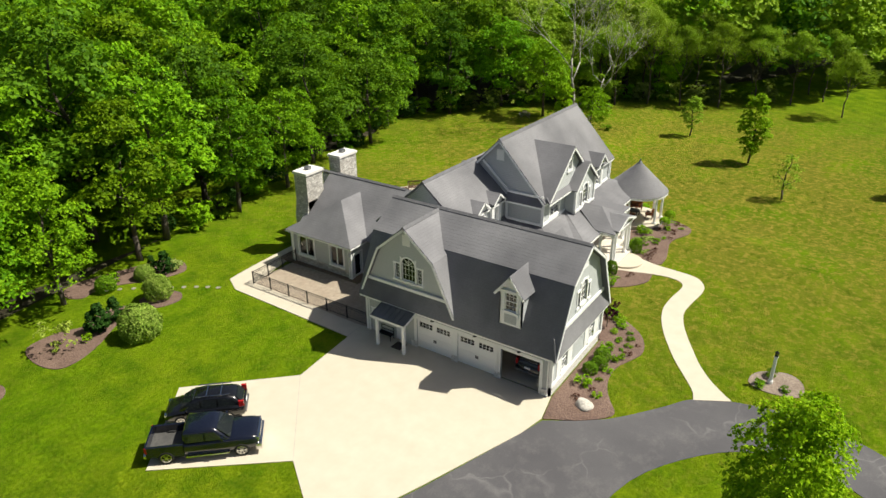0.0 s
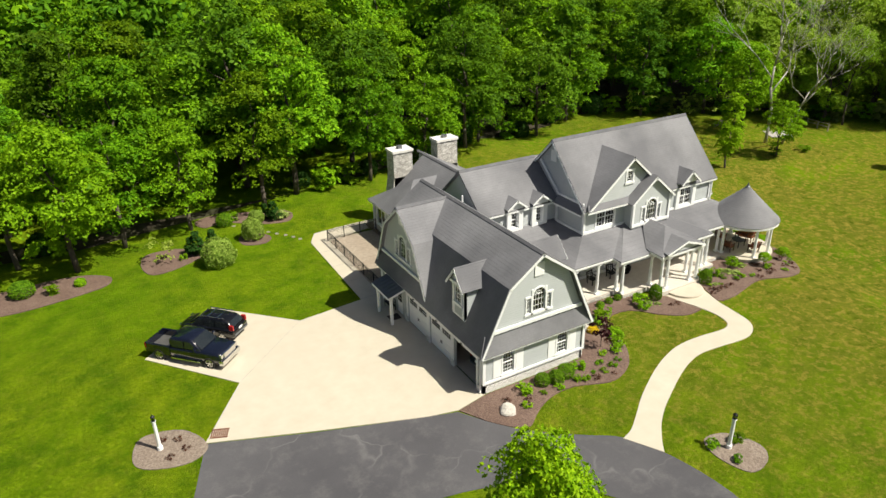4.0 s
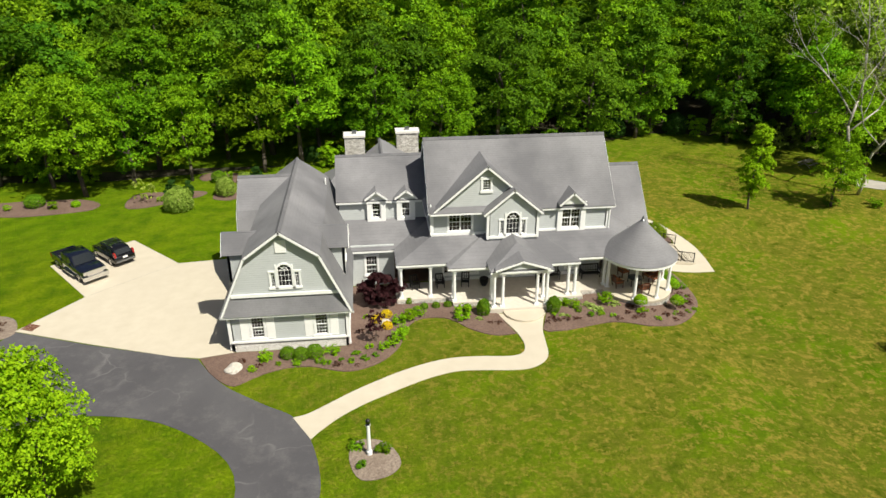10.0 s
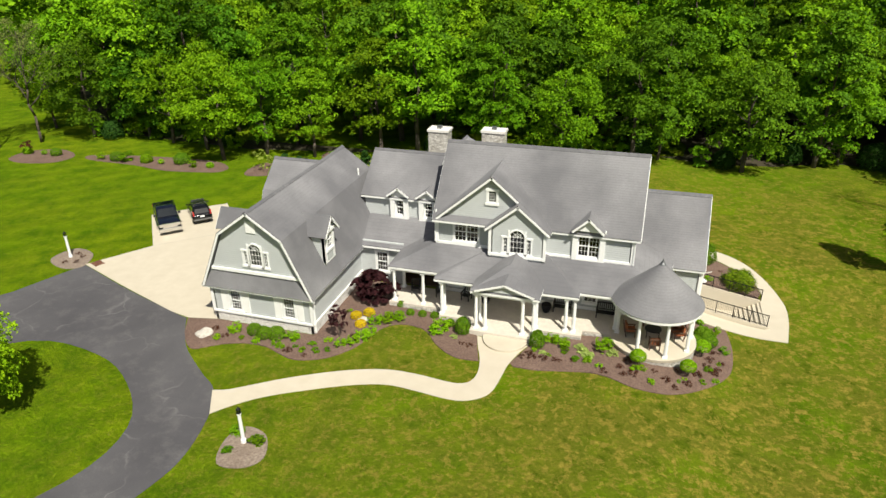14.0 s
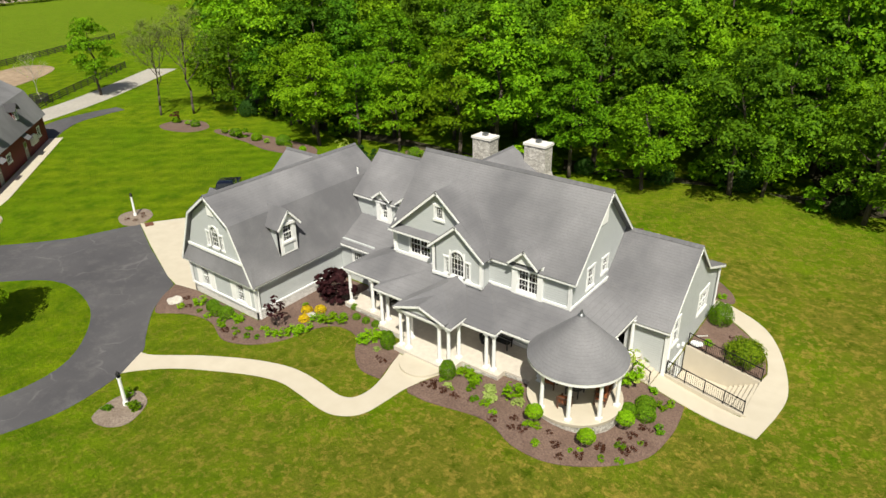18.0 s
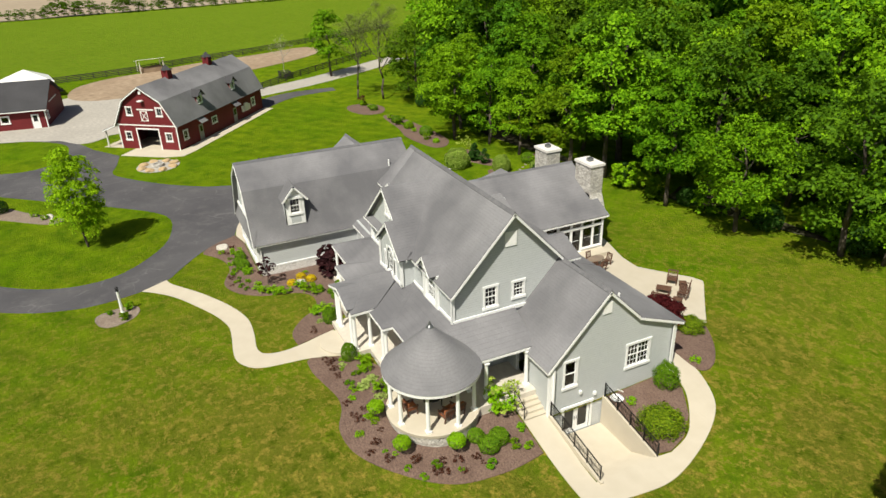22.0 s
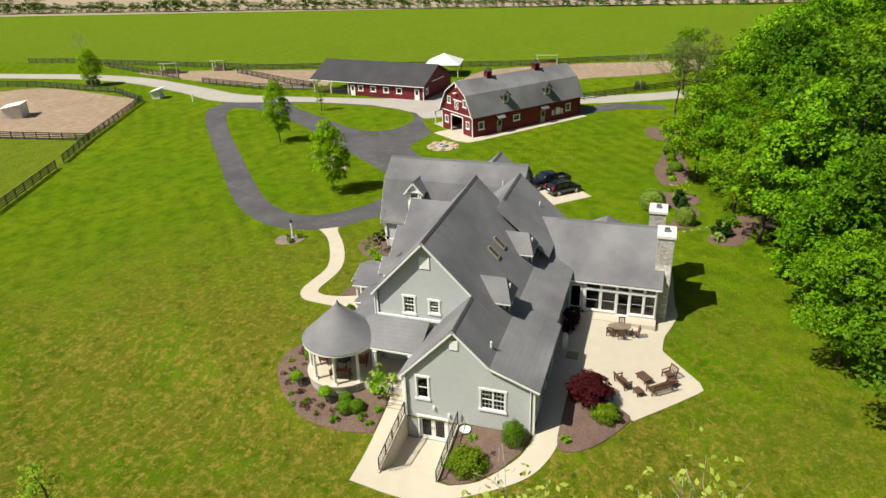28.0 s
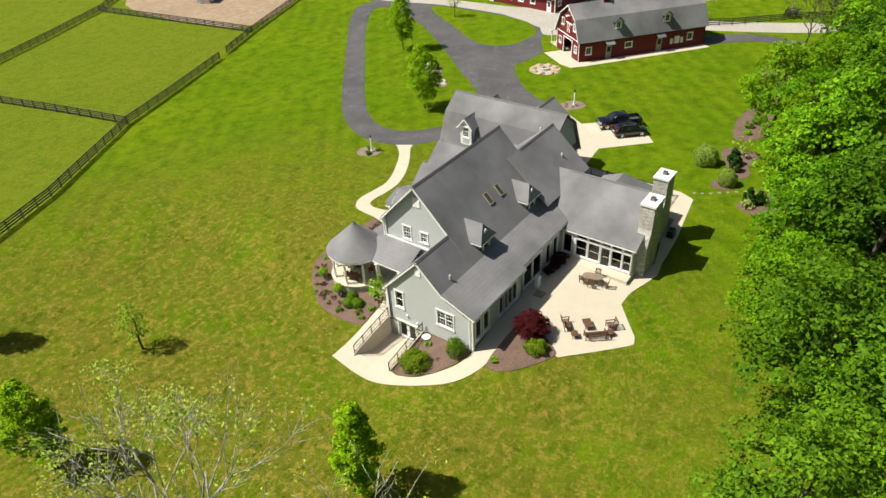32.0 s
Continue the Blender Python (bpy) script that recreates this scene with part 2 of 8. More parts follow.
def asphalt_mat():
    """Worn asphalt: patches, fine grit and thin pale wandering cracks and tyre smears."""
    m, nodes, links, bs = node_mat("worn_asphalt")
    nt = m.node_tree
    col = mixed(nt, noise_fac(nt, 0.14, 6), (0.068, 0.066, 0.074), (0.105, 0.102, 0.11))
    col = mixed(nt, noise_fac(nt, 0.5, 8, 0.5, 0.8, rough=0.75), col, (0.155, 0.15, 0.152))
    warp = nodes.new("ShaderNodeTexNoise")
    warp.inputs["Scale"].default_value = 0.5
    links.new(position(nt), warp.inputs["Vector"])
    add = nodes.new("ShaderNodeVectorMath")
    add.operation = "MULTIPLY_ADD"
    links.new(warp.outputs["Color"], add.inputs[0])
    add.inputs[1].default_value = (2.5, 2.5, 0)
    links.new(position(nt, (1, 1, 0)), add.inputs[2])
    crack = nodes.new("ShaderNodeTexVoronoi")
    crack.feature = "DISTANCE_TO_EDGE"
    crack.inputs["Scale"].default_value = 0.17
    links.new(add.outputs[0], crack.inputs["Vector"])
    r = nodes.new("ShaderNodeMapRange")
    r.inputs[2].default_value = 0.014
    r.inputs[3].default_value, r.inputs[4].default_value = 0.4, 0.0
    links.new(crack.outputs["Distance"], r.inputs[0])
    part_ = nodes.new("ShaderNodeMath")
    part_.operation = "MULTIPLY"
    links.new(r.outputs[0], part_.inputs[0])
    links.new(noise_fac(nt, 0.3, 3, 0.42, 0.6), part_.inputs[1])
    col = mixed(nt, part_.outputs[0], col, (0.26, 0.25, 0.25))
    grit = noise_fac(nt, 14.0, 4, 0.3, 0.75)
    gm = nodes.new("ShaderNodeMapRange")
    gm.inputs[4].default_value = 0.3
    links.new(grit, gm.inputs[0])
    col = mixed(nt, gm.outputs[0], col, (0.05, 0.05, 0.055))
    links.new(col, bs.inputs["Base Color"])
    bs.inputs["Roughness"].default_value = 0.85
    bump(nt, bs, grit, 0.3, 0.01)
    return m


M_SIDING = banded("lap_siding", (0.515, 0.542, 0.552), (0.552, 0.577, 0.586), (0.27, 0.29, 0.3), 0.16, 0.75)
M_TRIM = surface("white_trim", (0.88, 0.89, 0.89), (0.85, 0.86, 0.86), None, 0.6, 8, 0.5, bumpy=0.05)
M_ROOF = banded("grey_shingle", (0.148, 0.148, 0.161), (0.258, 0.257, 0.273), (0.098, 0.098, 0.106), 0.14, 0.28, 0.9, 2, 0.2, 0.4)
bsdf = M_ROOF.node_tree.nodes["Principled BSDF"]
bsdf.inputs["Sheen Weight"].default_value, bsdf.inputs["Sheen Roughness"].default_value = 0.1, 0.45
M_METAL_ROOF = surface("seamed_metal", (0.16, 0.17, 0.18), (0.2, 0.21, 0.22), None, 1, 5, 0.4, 0.6, 0.05)
M_STONE = stone_mat("rubble_stone", [(0.40, 0.38, 0.35), (0.58, 0.56, 0.52), (0.72, 0.70, 0.66), (0.50, 0.47, 0.42)])
M_STONE_PALE = stone_mat("pale_stone_base", [(0.82, 0.81, 0.79), (0.88, 0.87, 0.85), (0.76, 0.75, 0.72)], 3.5, joint=(0.62, 0.6, 0.57))
M_CONC = surface("cream_concrete", (0.55, 0.497, 0.405), (0.585, 0.53, 0.43), (0.52, 0.465, 0.37), 0.12, 1.0, 0.85, bumpy=0.15, dist=0.01)
M_CAP = surface("chimney_cap_concrete", (0.72, 0.70, 0.66), (0.8, 0.78, 0.74), None, 1, 5, 0.8)
M_ASPHALT = asphalt_mat()
M_GRAVEL = surface("pale_gravel", (0.42, 0.39, 0.35), (0.5, 0.47, 0.42), (0.34, 0.32, 0.29), 0.2, 2.0, 0.95)
M_DIRT = surface("bare_dirt", (0.34, 0.25, 0.17), (0.43, 0.33, 0.23), (0.24, 0.17, 0.11), 0.12, 0.8, 0.95)
M_LOUVRE = banded("white_louvre", (0.88, 0.88, 0.87), (0.86, 0.86, 0.85), (0.74, 0.74, 0.73), 0.09, 0.4, 0.5)
M_MULCH = surface("brown_mulch", (0.18, 0.115, 0.088), (0.24, 0.16, 0.125), (0.10, 0.062, 0.05), 0.8, 9.0, 0.95, bumpy=0.8, dist=0.05)
M_MULCH_OLD = surface("faded_mulch", (0.27, 0.215, 0.17), (0.34, 0.28, 0.225), (0.17, 0.125, 0.1), 0.8, 7.0, 0.95, bumpy=0.8, dist=0.05)
M_LAWN = lawn_mat("mown_lawn", (0.147, 0.266, 0.005), (0.218, 0.302, 0.007), (0.088, 0.19, 0.004), (0.36, 0.275, 0.05), 0.38, dry_at=(48, 6, 60))
M_PASTURE = lawn_mat("bright_pasture", (0.15, 0.25, 0.011), (0.172, 0.28, 0.0135), (0.13, 0.23, 0.011), (0.21, 0.255, 0.027))
M_PADDOCK = lawn_mat("paddock_grass", (0.155, 0.235, 0.012), (0.19, 0.265, 0.014), (0.135, 0.215, 0.01), (0.26, 0.24, 0.04))
M_FIELD = surface("tilled_field", (0.36, 0.29, 0.21), (0.42, 0.35, 0.26), (0.3, 0.24, 0.17), 0.02, 0.3, 0.95)
# the low tint puts the shade of the rooms behind into the panes
M_GLASS = glass_mat("window_glass")
# indoor shade put into the colour of inner floors and walls
M_DARK = surface("shaded_interior", (0.05, 0.048, 0.045), (0.07, 0.066, 0.06), None, 0.6, 4, 0.9)
M_BLACK_METAL = surface("black_metal", (0.012, 0.012, 0.013), (0.02, 0.02, 0.021), None, 2, 9, 0.45, 0.6, 0.05)
M_FENCE = surface("black_fence_board", (0.018, 0.017, 0.016), (0.032, 0.03, 0.028), (0.05, 0.047, 0.044), 0.5, 4, 0.8)
M_RED = banded("red_barn_board", (0.15, 0.018, 0.022), (0.18, 0.024, 0.028), (0.07, 0.01, 0.012), 0.2, 0.5, 0.65)
M_DARK_ROOF = banded("charcoal_shingle", (0.055, 0.055, 0.06), (0.07, 0.07, 0.076), (0.035, 0.035, 0.04), 0.16, 0.4, 0.85)
M_BARK = surface("bark", (0.09, 0.07, 0.055), (0.14, 0.115, 0.09), (0.05, 0.04, 0.03), 1.2, 8, 0.95, bumpy=0.8, dist=0.05, stretch=(1, 1, 0.25))
M_PALE_BARK = surface("pale_bark", (0.42, 0.39, 0.34), (0.62, 0.59, 0.53), (0.18, 0.155, 0.13), 0.9, 5, 0.9, bumpy=0.4)
M_LEAF = leaf_mat("tree_leaf", (0.055, 0.15, 0.004), (0.2, 0.385, 0.008), (0.3, 0.5, 0.005), 0.7)
M_LEAF_DEEP = leaf_mat("deep_leaf", (0.036, 0.105, 0.006), (0.125, 0.27, 0.01), (0.22, 0.4, 0.006), 0.65)
M_LEAF_YOUNG = leaf_mat("young_leaf", (0.09, 0.21, 0.004), (0.28, 0.5, 0.01), (0.34, 0.54, 0.005), 0.45)
M_LEAF_BRIGHT = leaf_mat("bright_leaf", (0.13, 0.28, 0.004), (0.37, 0.58, 0.012), (0.46, 0.68, 0.01), 0.15)
M_LEAF_PALE = leaf_mat("thin_pale_leaf", (0.24, 0.35, 0.04), (0.46, 0.56, 0.10), (0.36, 0.48, 0.06), 0.3)
M_LEAF_SPRING = leaf_mat("spring_leaf", (0.17, 0.3, 0.015), (0.33, 0.48, 0.04), (0.4, 0.58, 0.02), 0.4)
M_LEAF_OLIVE = leaf_mat("olive_leaf", (0.144, 0.198, 0.0405), (0.225, 0.279, 0.072), (0.24, 0.32, 0.05))
M_LEAF_RED = leaf_mat("dark_red_leaf", (0.05, 0.008, 0.009), (0.11, 0.018, 0.018), (0.2, 0.01, 0.01), 0.2)
M_LEAF_PURPLE = leaf_mat("purple_leaf", (0.03, 0.012, 0.014), (0.06, 0.02, 0.022), (0.1, 0.01, 0.01), 0.3)
M_FLOWER = leaf_mat("yellow_flower", (0.55, 0.4, 0.01), (0.7, 0.52, 0.02), (0.6, 0.5, 0.01), 0.2)
M_WOOD_FLOOR = surface("inner_floor", (0.16, 0.11, 0.07), (0.2, 0.14, 0.09), None, 0.5, 5, 0.6)


# ---- building helpers ----
class Geo:
    """Vertices and faces gathered for one mesh."""

    def __init__(self):
        self.v, self.f = [], []

    def add(self, verts, faces):
        n = len(self.v)
        self.v += [tuple(p) for p in verts]
        self.f += [tuple(n + i for i in f) for f in faces]
        return self

    def box(self, x0, y0, z0, x1, y1, z1):
        v = [(x, y, z) for z in (z0, z1) for x, y in ((x0, y0), (x1, y0), (x1, y1), (x0, y1))]
        return self.add(v, [(3, 2, 1, 0), (4, 5, 6, 7), (0, 1, 5, 4), (1, 2, 6, 5), (2, 3, 7, 6), (3, 0, 4, 7)])

    def prism(self, poly, way):
        """A polygon drawn out along a vector."""
        n, way = len(poly), Vector(way)
        a = [Vector(p) for p in poly]
        b = [p + way for p in a]
        f = [tuple(range(n))[::-1], tuple(range(n, 2 * n))] + [(i, (i + 1) % n, n + (i + 1) % n, n + i) for i in range(n)]
        return self.add(a + b, f)

    def beam(self, p, q, w, h, up=(0, 0, 1)):
        """A bar from p to q, w wide and h high, its middle on the line."""
        p, q = Vector(p), Vector(q)
        d = (q - p).normalized()
        side = d.cross(Vector(up))
        side = side.normalized() if side.length > 1e-4 else Vector((1, 0, 0))
        top = side.cross(d).normalized()
        v = [c + side * a * w / 2 + top * b * h / 2 for c in (p, q) for a, b in ((-1, -1), (1, -1), (1, 1), (-1, 1))]
        return self.add(v, [(0, 1, 2, 3), (7, 6, 5, 4), (0, 4, 5, 1), (1, 5, 6, 2), (2, 6, 7, 3), (3, 7, 4, 0)])

    def lathe(self, x, y, prof, n=16):
        """A turned body about an upright axis from (radius, height) pairs."""
        rings = [[(x + r * math.cos(2 * math.pi * k / n), y + r * math.sin(2 * math.pi * k / n), z) for k in range(n)] for r, z in prof]
        f = []
        for i in range(len(prof) - 1):
            f += [(i * n + k, i * n + (k + 1) % n, (i + 1) * n + (k + 1) % n, (i + 1) * n + k) for k in range(n)]
        f += [tuple(range(n))[::-1], tuple((len(prof) - 1) * n + k for k in range(n))]
        return self.add([p for r in rings for p in r], f)

    def tube(self, p, q, r0, r1, n=7):
        p, q = Vector(p), Vector(q)
        d = (q - p).normalized()
        a = d.orthogonal().normalized()
        b = d.cross(a)
        v = [c + (a * math.cos(2 * math.pi * k / n) + b * math.sin(2 * math.pi * k / n)) * r for c, r in ((p, r0), (q, r1)) for k in range(n)]
        return self.add(v, [(k, (k + 1) % n, n + (k + 1) % n, n + k) for k in range(n)] + [tuple(range(n))[::-1], tuple(range(n, 2 * n))])

    def mesh(self, name, mat, smooth=False):
        me = bpy.data.meshes.new(name)
        me.from_pydata(self.v, [], self.f)
        me.materials.append(mat)
        if smooth:
            me.polygons.foreach_set("use_smooth", [True] * len(me.polygons))
        me.update()
        return me


def part(name, geo, mat, parent=None, label="", smooth=False):
    """Links gathered geometry as one mesh object, under a thing where one is given."""
    me = geo if isinstance(geo, bpy.types.Mesh) else geo.mesh(name, mat, smooth)
    ob = new(name, me)
    if parent:
        ob.parent = parent
    return tagged(ob, label)


def thing(name, label, category, group="", kind=""):
    return tagged(new(name), label, category, group, kind)


def sstep(a, b, x):
    t = min(1, max(0, (x - a) / (b - a)))
    return t * t * (3 - 2 * t)


def ground_z(x, y):
    """The lie of the land: level round the drive, falling away beyond the east end and the rear."""
    east = -1.45 * sstep(29, 38.5, x) * (1 - 0.5 * sstep(14, 22, y)) * sstep(-32, -8, y)
    rear = -0.5 * sstep(23, 31, y) * sstep(0, 12, x) * (1 - sstep(31, 45, x) * 0.5)
    return east + rear


def tessellate(loops):
    """Triangles, by corner number, of an outline with holes."""
    return geometry.tessellate_polygon(loops)


def smooth_line(pts, closed=False, n=5):
    """Points along a Catmull-Rom curve."""
    pts = [Vector(p) for p in pts]
    m, out = len(pts), []
    for i in range(m if closed else m - 1):
        p0, p1, p2, p3 = (pts[k % m] if closed else pts[min(max(k, 0), m - 1)] for k in (i - 1, i, i + 1, i + 2))
        for k in range(n):
            t = k / n
            out.append(0.5 * (2 * p1 + (p2 - p0) * t + (2 * p0 - 5 * p1 + 4 * p2 - p3) * t * t + (3 * p1 - p0 - 3 * p2 + p3) * t**3))
    return out if closed else out + [pts[-1]]


def patch(name, outline, mat, lift, label, category, cut=0.0, holes=(), base=None, mound=0.0):
    """A flat piece of ground cover on the land, with an edge that goes down into it."""
    bm = bmesh.new()
    loops = [outline, *holes]
    flat = [[Vector((p[0], p[1], 0)) for p in loop] for loop in loops]
    verts = [bm.verts.new(p) for loop in flat for p in loop]
    for tri in tessellate(flat):
        try:
            bm.faces.new([verts[i] for i in tri])
        except ValueError:
            pass
    bmesh.ops.recalc_face_normals(bm, faces=bm.faces)
    if cut:
        xs, ys = [p[0] for p in outline], [p[1] for p in outline]
        for lo, hi, axis in ((min(xs), max(xs), 0), (min(ys), max(ys), 1)):
            v = lo + cut
            while v < hi:
                co = (v, 0, 0) if axis == 0 else (0, v, 0)
                no = (1, 0, 0) if axis == 0 else (0, 1, 0)
                bmesh.ops.bisect_plane(bm, geom=bm.verts[:] + bm.edges[:] + bm.faces[:], plane_co=co, plane_no=no)
                v += cut
    rim = [e for e in bm.edges if e.is_boundary]
    inner = [v for v in bm.verts if not v.is_boundary]
    for v in bm.verts:
        v.co.z = (ground_z(v.co.x, v.co.y) if base is None else base) + lift
    for v in inner:
        v.co.z += mound * (0.6 + 0.4 * noise.noise(v.co * 0.9))
    low = bmesh.ops.extrude_edge_only(bm, edges=rim)
    for v in low["geom"]:
        if isinstance(v, bmesh.types.BMVert):
            v.co.z -= lift + 0.12
    bmesh.ops.recalc_face_normals(bm, faces=bm.faces)
    up = [f for f in bm.faces if abs(f.normal.z) > 0.5]
    if up and sum(f.normal.z for f in up) < 0:
        bmesh.ops.reverse_faces(bm, faces=bm.faces)
    me = bpy.data.meshes.new(name)
    bm.to_mesh(me)
    bm.free()
    me.materials.append(mat)
    return tagged(new(name, me), label, category, kind="structure")


# ---- ground ----
WELL = (33.5, 38.5, 12.0, 15.8)
gx = sorted({*np.round(np.linspace(-30, 80, 111), 2), *np.round(np.linspace(-600, -40, 29), 1), *np.round(np.linspace(90, 600, 30), 1), WELL[0], WELL[1]})
gy = sorted({*np.round(np.linspace(-20, 60, 81), 2), *np.round(np.linspace(-600, -30, 30), 1), *np.round(np.linspace(70, 600, 30), 1), WELL[2], WELL[3]})
ground = Geo()
ground.v = [(x, y, ground_z(x, y)) for y in gy for x in gx]
nx = len(gx)
for j in range(len(gy) - 1):
    for i in range(nx - 1):
        cx, cy = (gx[i] + gx[i + 1]) / 2, (gy[j] + gy[j + 1]) / 2
        if not (WELL[0] < cx < WELL[1] and WELL[2] < cy < WELL[3]):
            ground.f.append((j * nx + i, j * nx + i + 1, (j + 1) * nx + i + 1, (j + 1) * nx + i))
tagged(part("ground", ground, M_LAWN, smooth=True), "mown green lawn with drier yellow patches", "lawn", kind="structure")

patch("pasture_far", [(-60, -600), (-86, -138), (-100.5, -10), (-118, 26), (-160, 110), (-262, 130), (-186, -300), (-150, -600)], M_PASTURE, 0.03, "bright green open pasture behind a black fence", "pasture")
patch("tilled_field", [(-150, -600), (-192, -300), (-268, 130), (-300, 320), (-590, 320), (-590, -600)], M_FIELD, 0.03, "pale brown tilled field beyond the hedgerow", "field")
patch("paddock_south", [(140, -33), (48.5, -33.2), (39, -37.5), (20.8, -48.8), (-6, -60), (-44, -77), (-58, -130), (-40, -300), (140, -300)], M_PADDOCK, 0.02, "pale green fenced paddock grass", "paddock", cut=8)
patch("dirt_paddock", smooth_line([(-18, -82), (-24, -71), (-46, -80), (-51, -90), (-55, -116), (-40, -124), (-20, -112)], True), M_DIRT, 0.05, "bare tan dirt paddock with hoof wear", "paddock")
patch("dirt_yard", smooth_line([(-77, -104), (-84, -76), (-88, -44), (-78, -48), (-66, -48), (-67, -70), (-72, -92)], True), M_DIRT, 0.05, "bare brown dirt yard beside the stable", "paddock")
patch("dirt_lane", smooth_line([(-80, -17), (-90, -16), (-96.5, -10), (-100, -2), (-105, 8), (-109, 22), (-114, 35), (-107, 38), (-99, 32), (-91, 20), (-87, 11), (-81, 5), (-76, -2), (-75, -12)], True), M_DIRT, 0.05, "bare dirt lane behind the barn", "paddock")

ISLAND = smooth_line([(-42.5, -54.7), (-31.3, -46.8), (-19.5, -36.8), (-10, -28.7), (-2.2, -21.6), (1.7, -16.2), (1.9, -11.7), (-1, -8.3), (-5.2, -6.2), (-11, -6.2), (-16.6, -11.4), (-22.3, -18.1), (-31.5, -28.7), (-39.2, -38.5), (-45.8, -49.9), (-46.3, -54.8)], True, 4)
ISLAND2 = smooth_line([(-52.4, -45), (-53, -36), (-52.6, -28), (-51, -21.5), (-47, -17), (-42.5, -16), (-37.5, -17), (-35.2, -21), (-37, -26), (-42, -33), (-48, -42)], True, 4)
DRIVE = [(-15.9, 4.4), (-10.2, 2.1), (-3.9, -0.1), (-2.2, -0.6)] + smooth_line([(-1.2, -2.2), (0.2, -3.9), (1.9, -5.3), (3.1, -6.2), (4.6, -7.3), (5.7, -9.3), (6.4, -12.2), (6.3, -14.6), (5.0, -18.2), (1.4, -23.2), (-4.9, -29.1), (-13.6, -36.4), (-24.2, -45.4), (-35.7, -54.9), (-43.7, -60.1)]) + [(-51, -60), (-53.5, -46)] + smooth_line([(-54, -36), (-53.6, -27), (-51.8, -20.5), (-47, -15.6), (-41.5, -13)]) + [(-36.4, -9.8)] + smooth_line([(-32, -10.3), (-28.6, -10.8), (-25.5, -9), (-21, -5), (-17.9, -1)])
patch("road_drive", DRIVE, M_ASPHALT, 0.02, "worn dark grey asphalt driveway loop", "driveway", holes=(ISLAND, ISLAND2))


def strip(line, n=4):
    """An outline along a centre line of (x, y, width)."""
    pts = smooth_line([(x, y, w) for x, y, w in line], False, n)
    left, right = [], []
    for i, p in enumerate(pts):
        d = pts[min(i + 1, len(pts) - 1)] - pts[max(i - 1, 0)]
        side = Vector((-d.y, d.x)).normalized() * p.z / 2
        left.append((p.x + side.x, p.y + side.y))
        right.append((p.x - side.x, p.y - side.y))
    return left + right[::-1]


patch("road_gravel", strip([(-60, -190, 6), (-67, -136, 6), (-69, -114, 6), (-67, -96, 6), (-60, -76, 6), (-54, -61, 7), (-55.5, -46, 4.5), (-56.2, -34, 5), (-55.2, -24, 5), (-52, -16, 6.5), (-53, -8, 7), (-62, 2, 6), (-65, 12, 6), (-72, 28, 6), (-86, 50, 6)]), M_GRAVEL, 0.035, "pale gravel farm road past the barn and stable", "road")
patch("road_yard", smooth_line([(-58, -35), (-53, -27), (-50, -18.5), (-45.5, -14.5), (-48, -11), (-55, -10), (-62, -8), (-72, -7), (-80, -10), (-80, -18), (-68, -18), (-60, -26)], True), M_GRAVEL, 0.045, "pale gravel yard between the barn and stable", "yard")
patch("road_spur", strip([(-49, 8, 4), (-56, 13, 4.5), (-60.5, 18.5, 4), (-61.5, 24, 3.2), (-61.5, 27.5, 2.6)]), M_ASPHALT, 0.04, "short asphalt spur behind the barn", "driveway")
apron = patch("pavement_apron", [(0.1, -0.05), (-2.1, -0.5), (-3.9, -0.1), (-10.2, 2.2), (-15.9, 4.45), (-12.75, 9.1), (-17.65, 15.1), (-12.1, 19.8), (-6.9, 14.4), (-1.7, 14.9), (-1.45, 27.1), (-0.5, 28.9), (7.4, 29.9), (13.0, 30.2), (13.0, 29.6), (4.4, 27.6), (0.2, 26.5), (-0.05, 15.6), (0.1, 14.2)], M_CONC, 0.045, "cream concrete parking apron in front of the garage", "pavement", cut=1.5)
for a, b in (((-12.75, 9.1), (-6.9, 14.4)), ((-1.7, 15.0), (-0.05, 15.0)), ((-1.55, 18.2), (-0.1, 18.2)), ((-1.5, 21.4), (-0.1, 21.4)), ((-1.45, 24.6), (-0.1, 24.6))):
    part("joint", Geo().beam((*a, 0.046), (*b, 0.046), 0.03, 0.006), M_GRAVEL, apron)
WALK_U = smooth_line([(4.6, -7.4), (5.5, -7.1), (6.8, -6.2), (8.2, -5.2), (9.7, -4.3), (11.2, -3.5), (12.9, -2.8), (14.6, -2.4), (16.5, -2.4), (18.3, -2.6), (19.2, -2.5), (19.7, -2.0), (19.85, -1.0), (19.6, 0.4), (19.15, 1.7), (18.8, 2.9)])
WALK_L = smooth_line([(5.75, -9.4), (6.3, -8.7), (7.4, -7.6), (8.7, -6.65), (10.2, -5.8), (11.7, -5.0), (13.3, -4.3), (14.9, -3.9), (16.7, -4.0), (18.5, -4.2), (19.7, -4.1), (20.7, -3.5), (21.2, -2.6), (21.4, -1.0), (21.55, 0.3), (22.1, 2.1), (22.5, 2.9)])
patch("pavement_walk", WALK_U + WALK_L[::-1], M_CONC, 0.04, "curving cream concrete front walk", "walkway")
patch("pavement_court", [(-0.1, 14.3), (-0.1, 27.0), (5.2, 27.0), (5.2, 20.2), (8.0, 20.2), (8.0, 14.3)], surface("tan_pavers", (0.36, 0.29, 0.22), (0.44, 0.37, 0.29), (0.28, 0.23, 0.18), 0.6, 3.5, 0.9), 0.03, "tan paved side court inside a black railing", "pavement", cut=1.0)
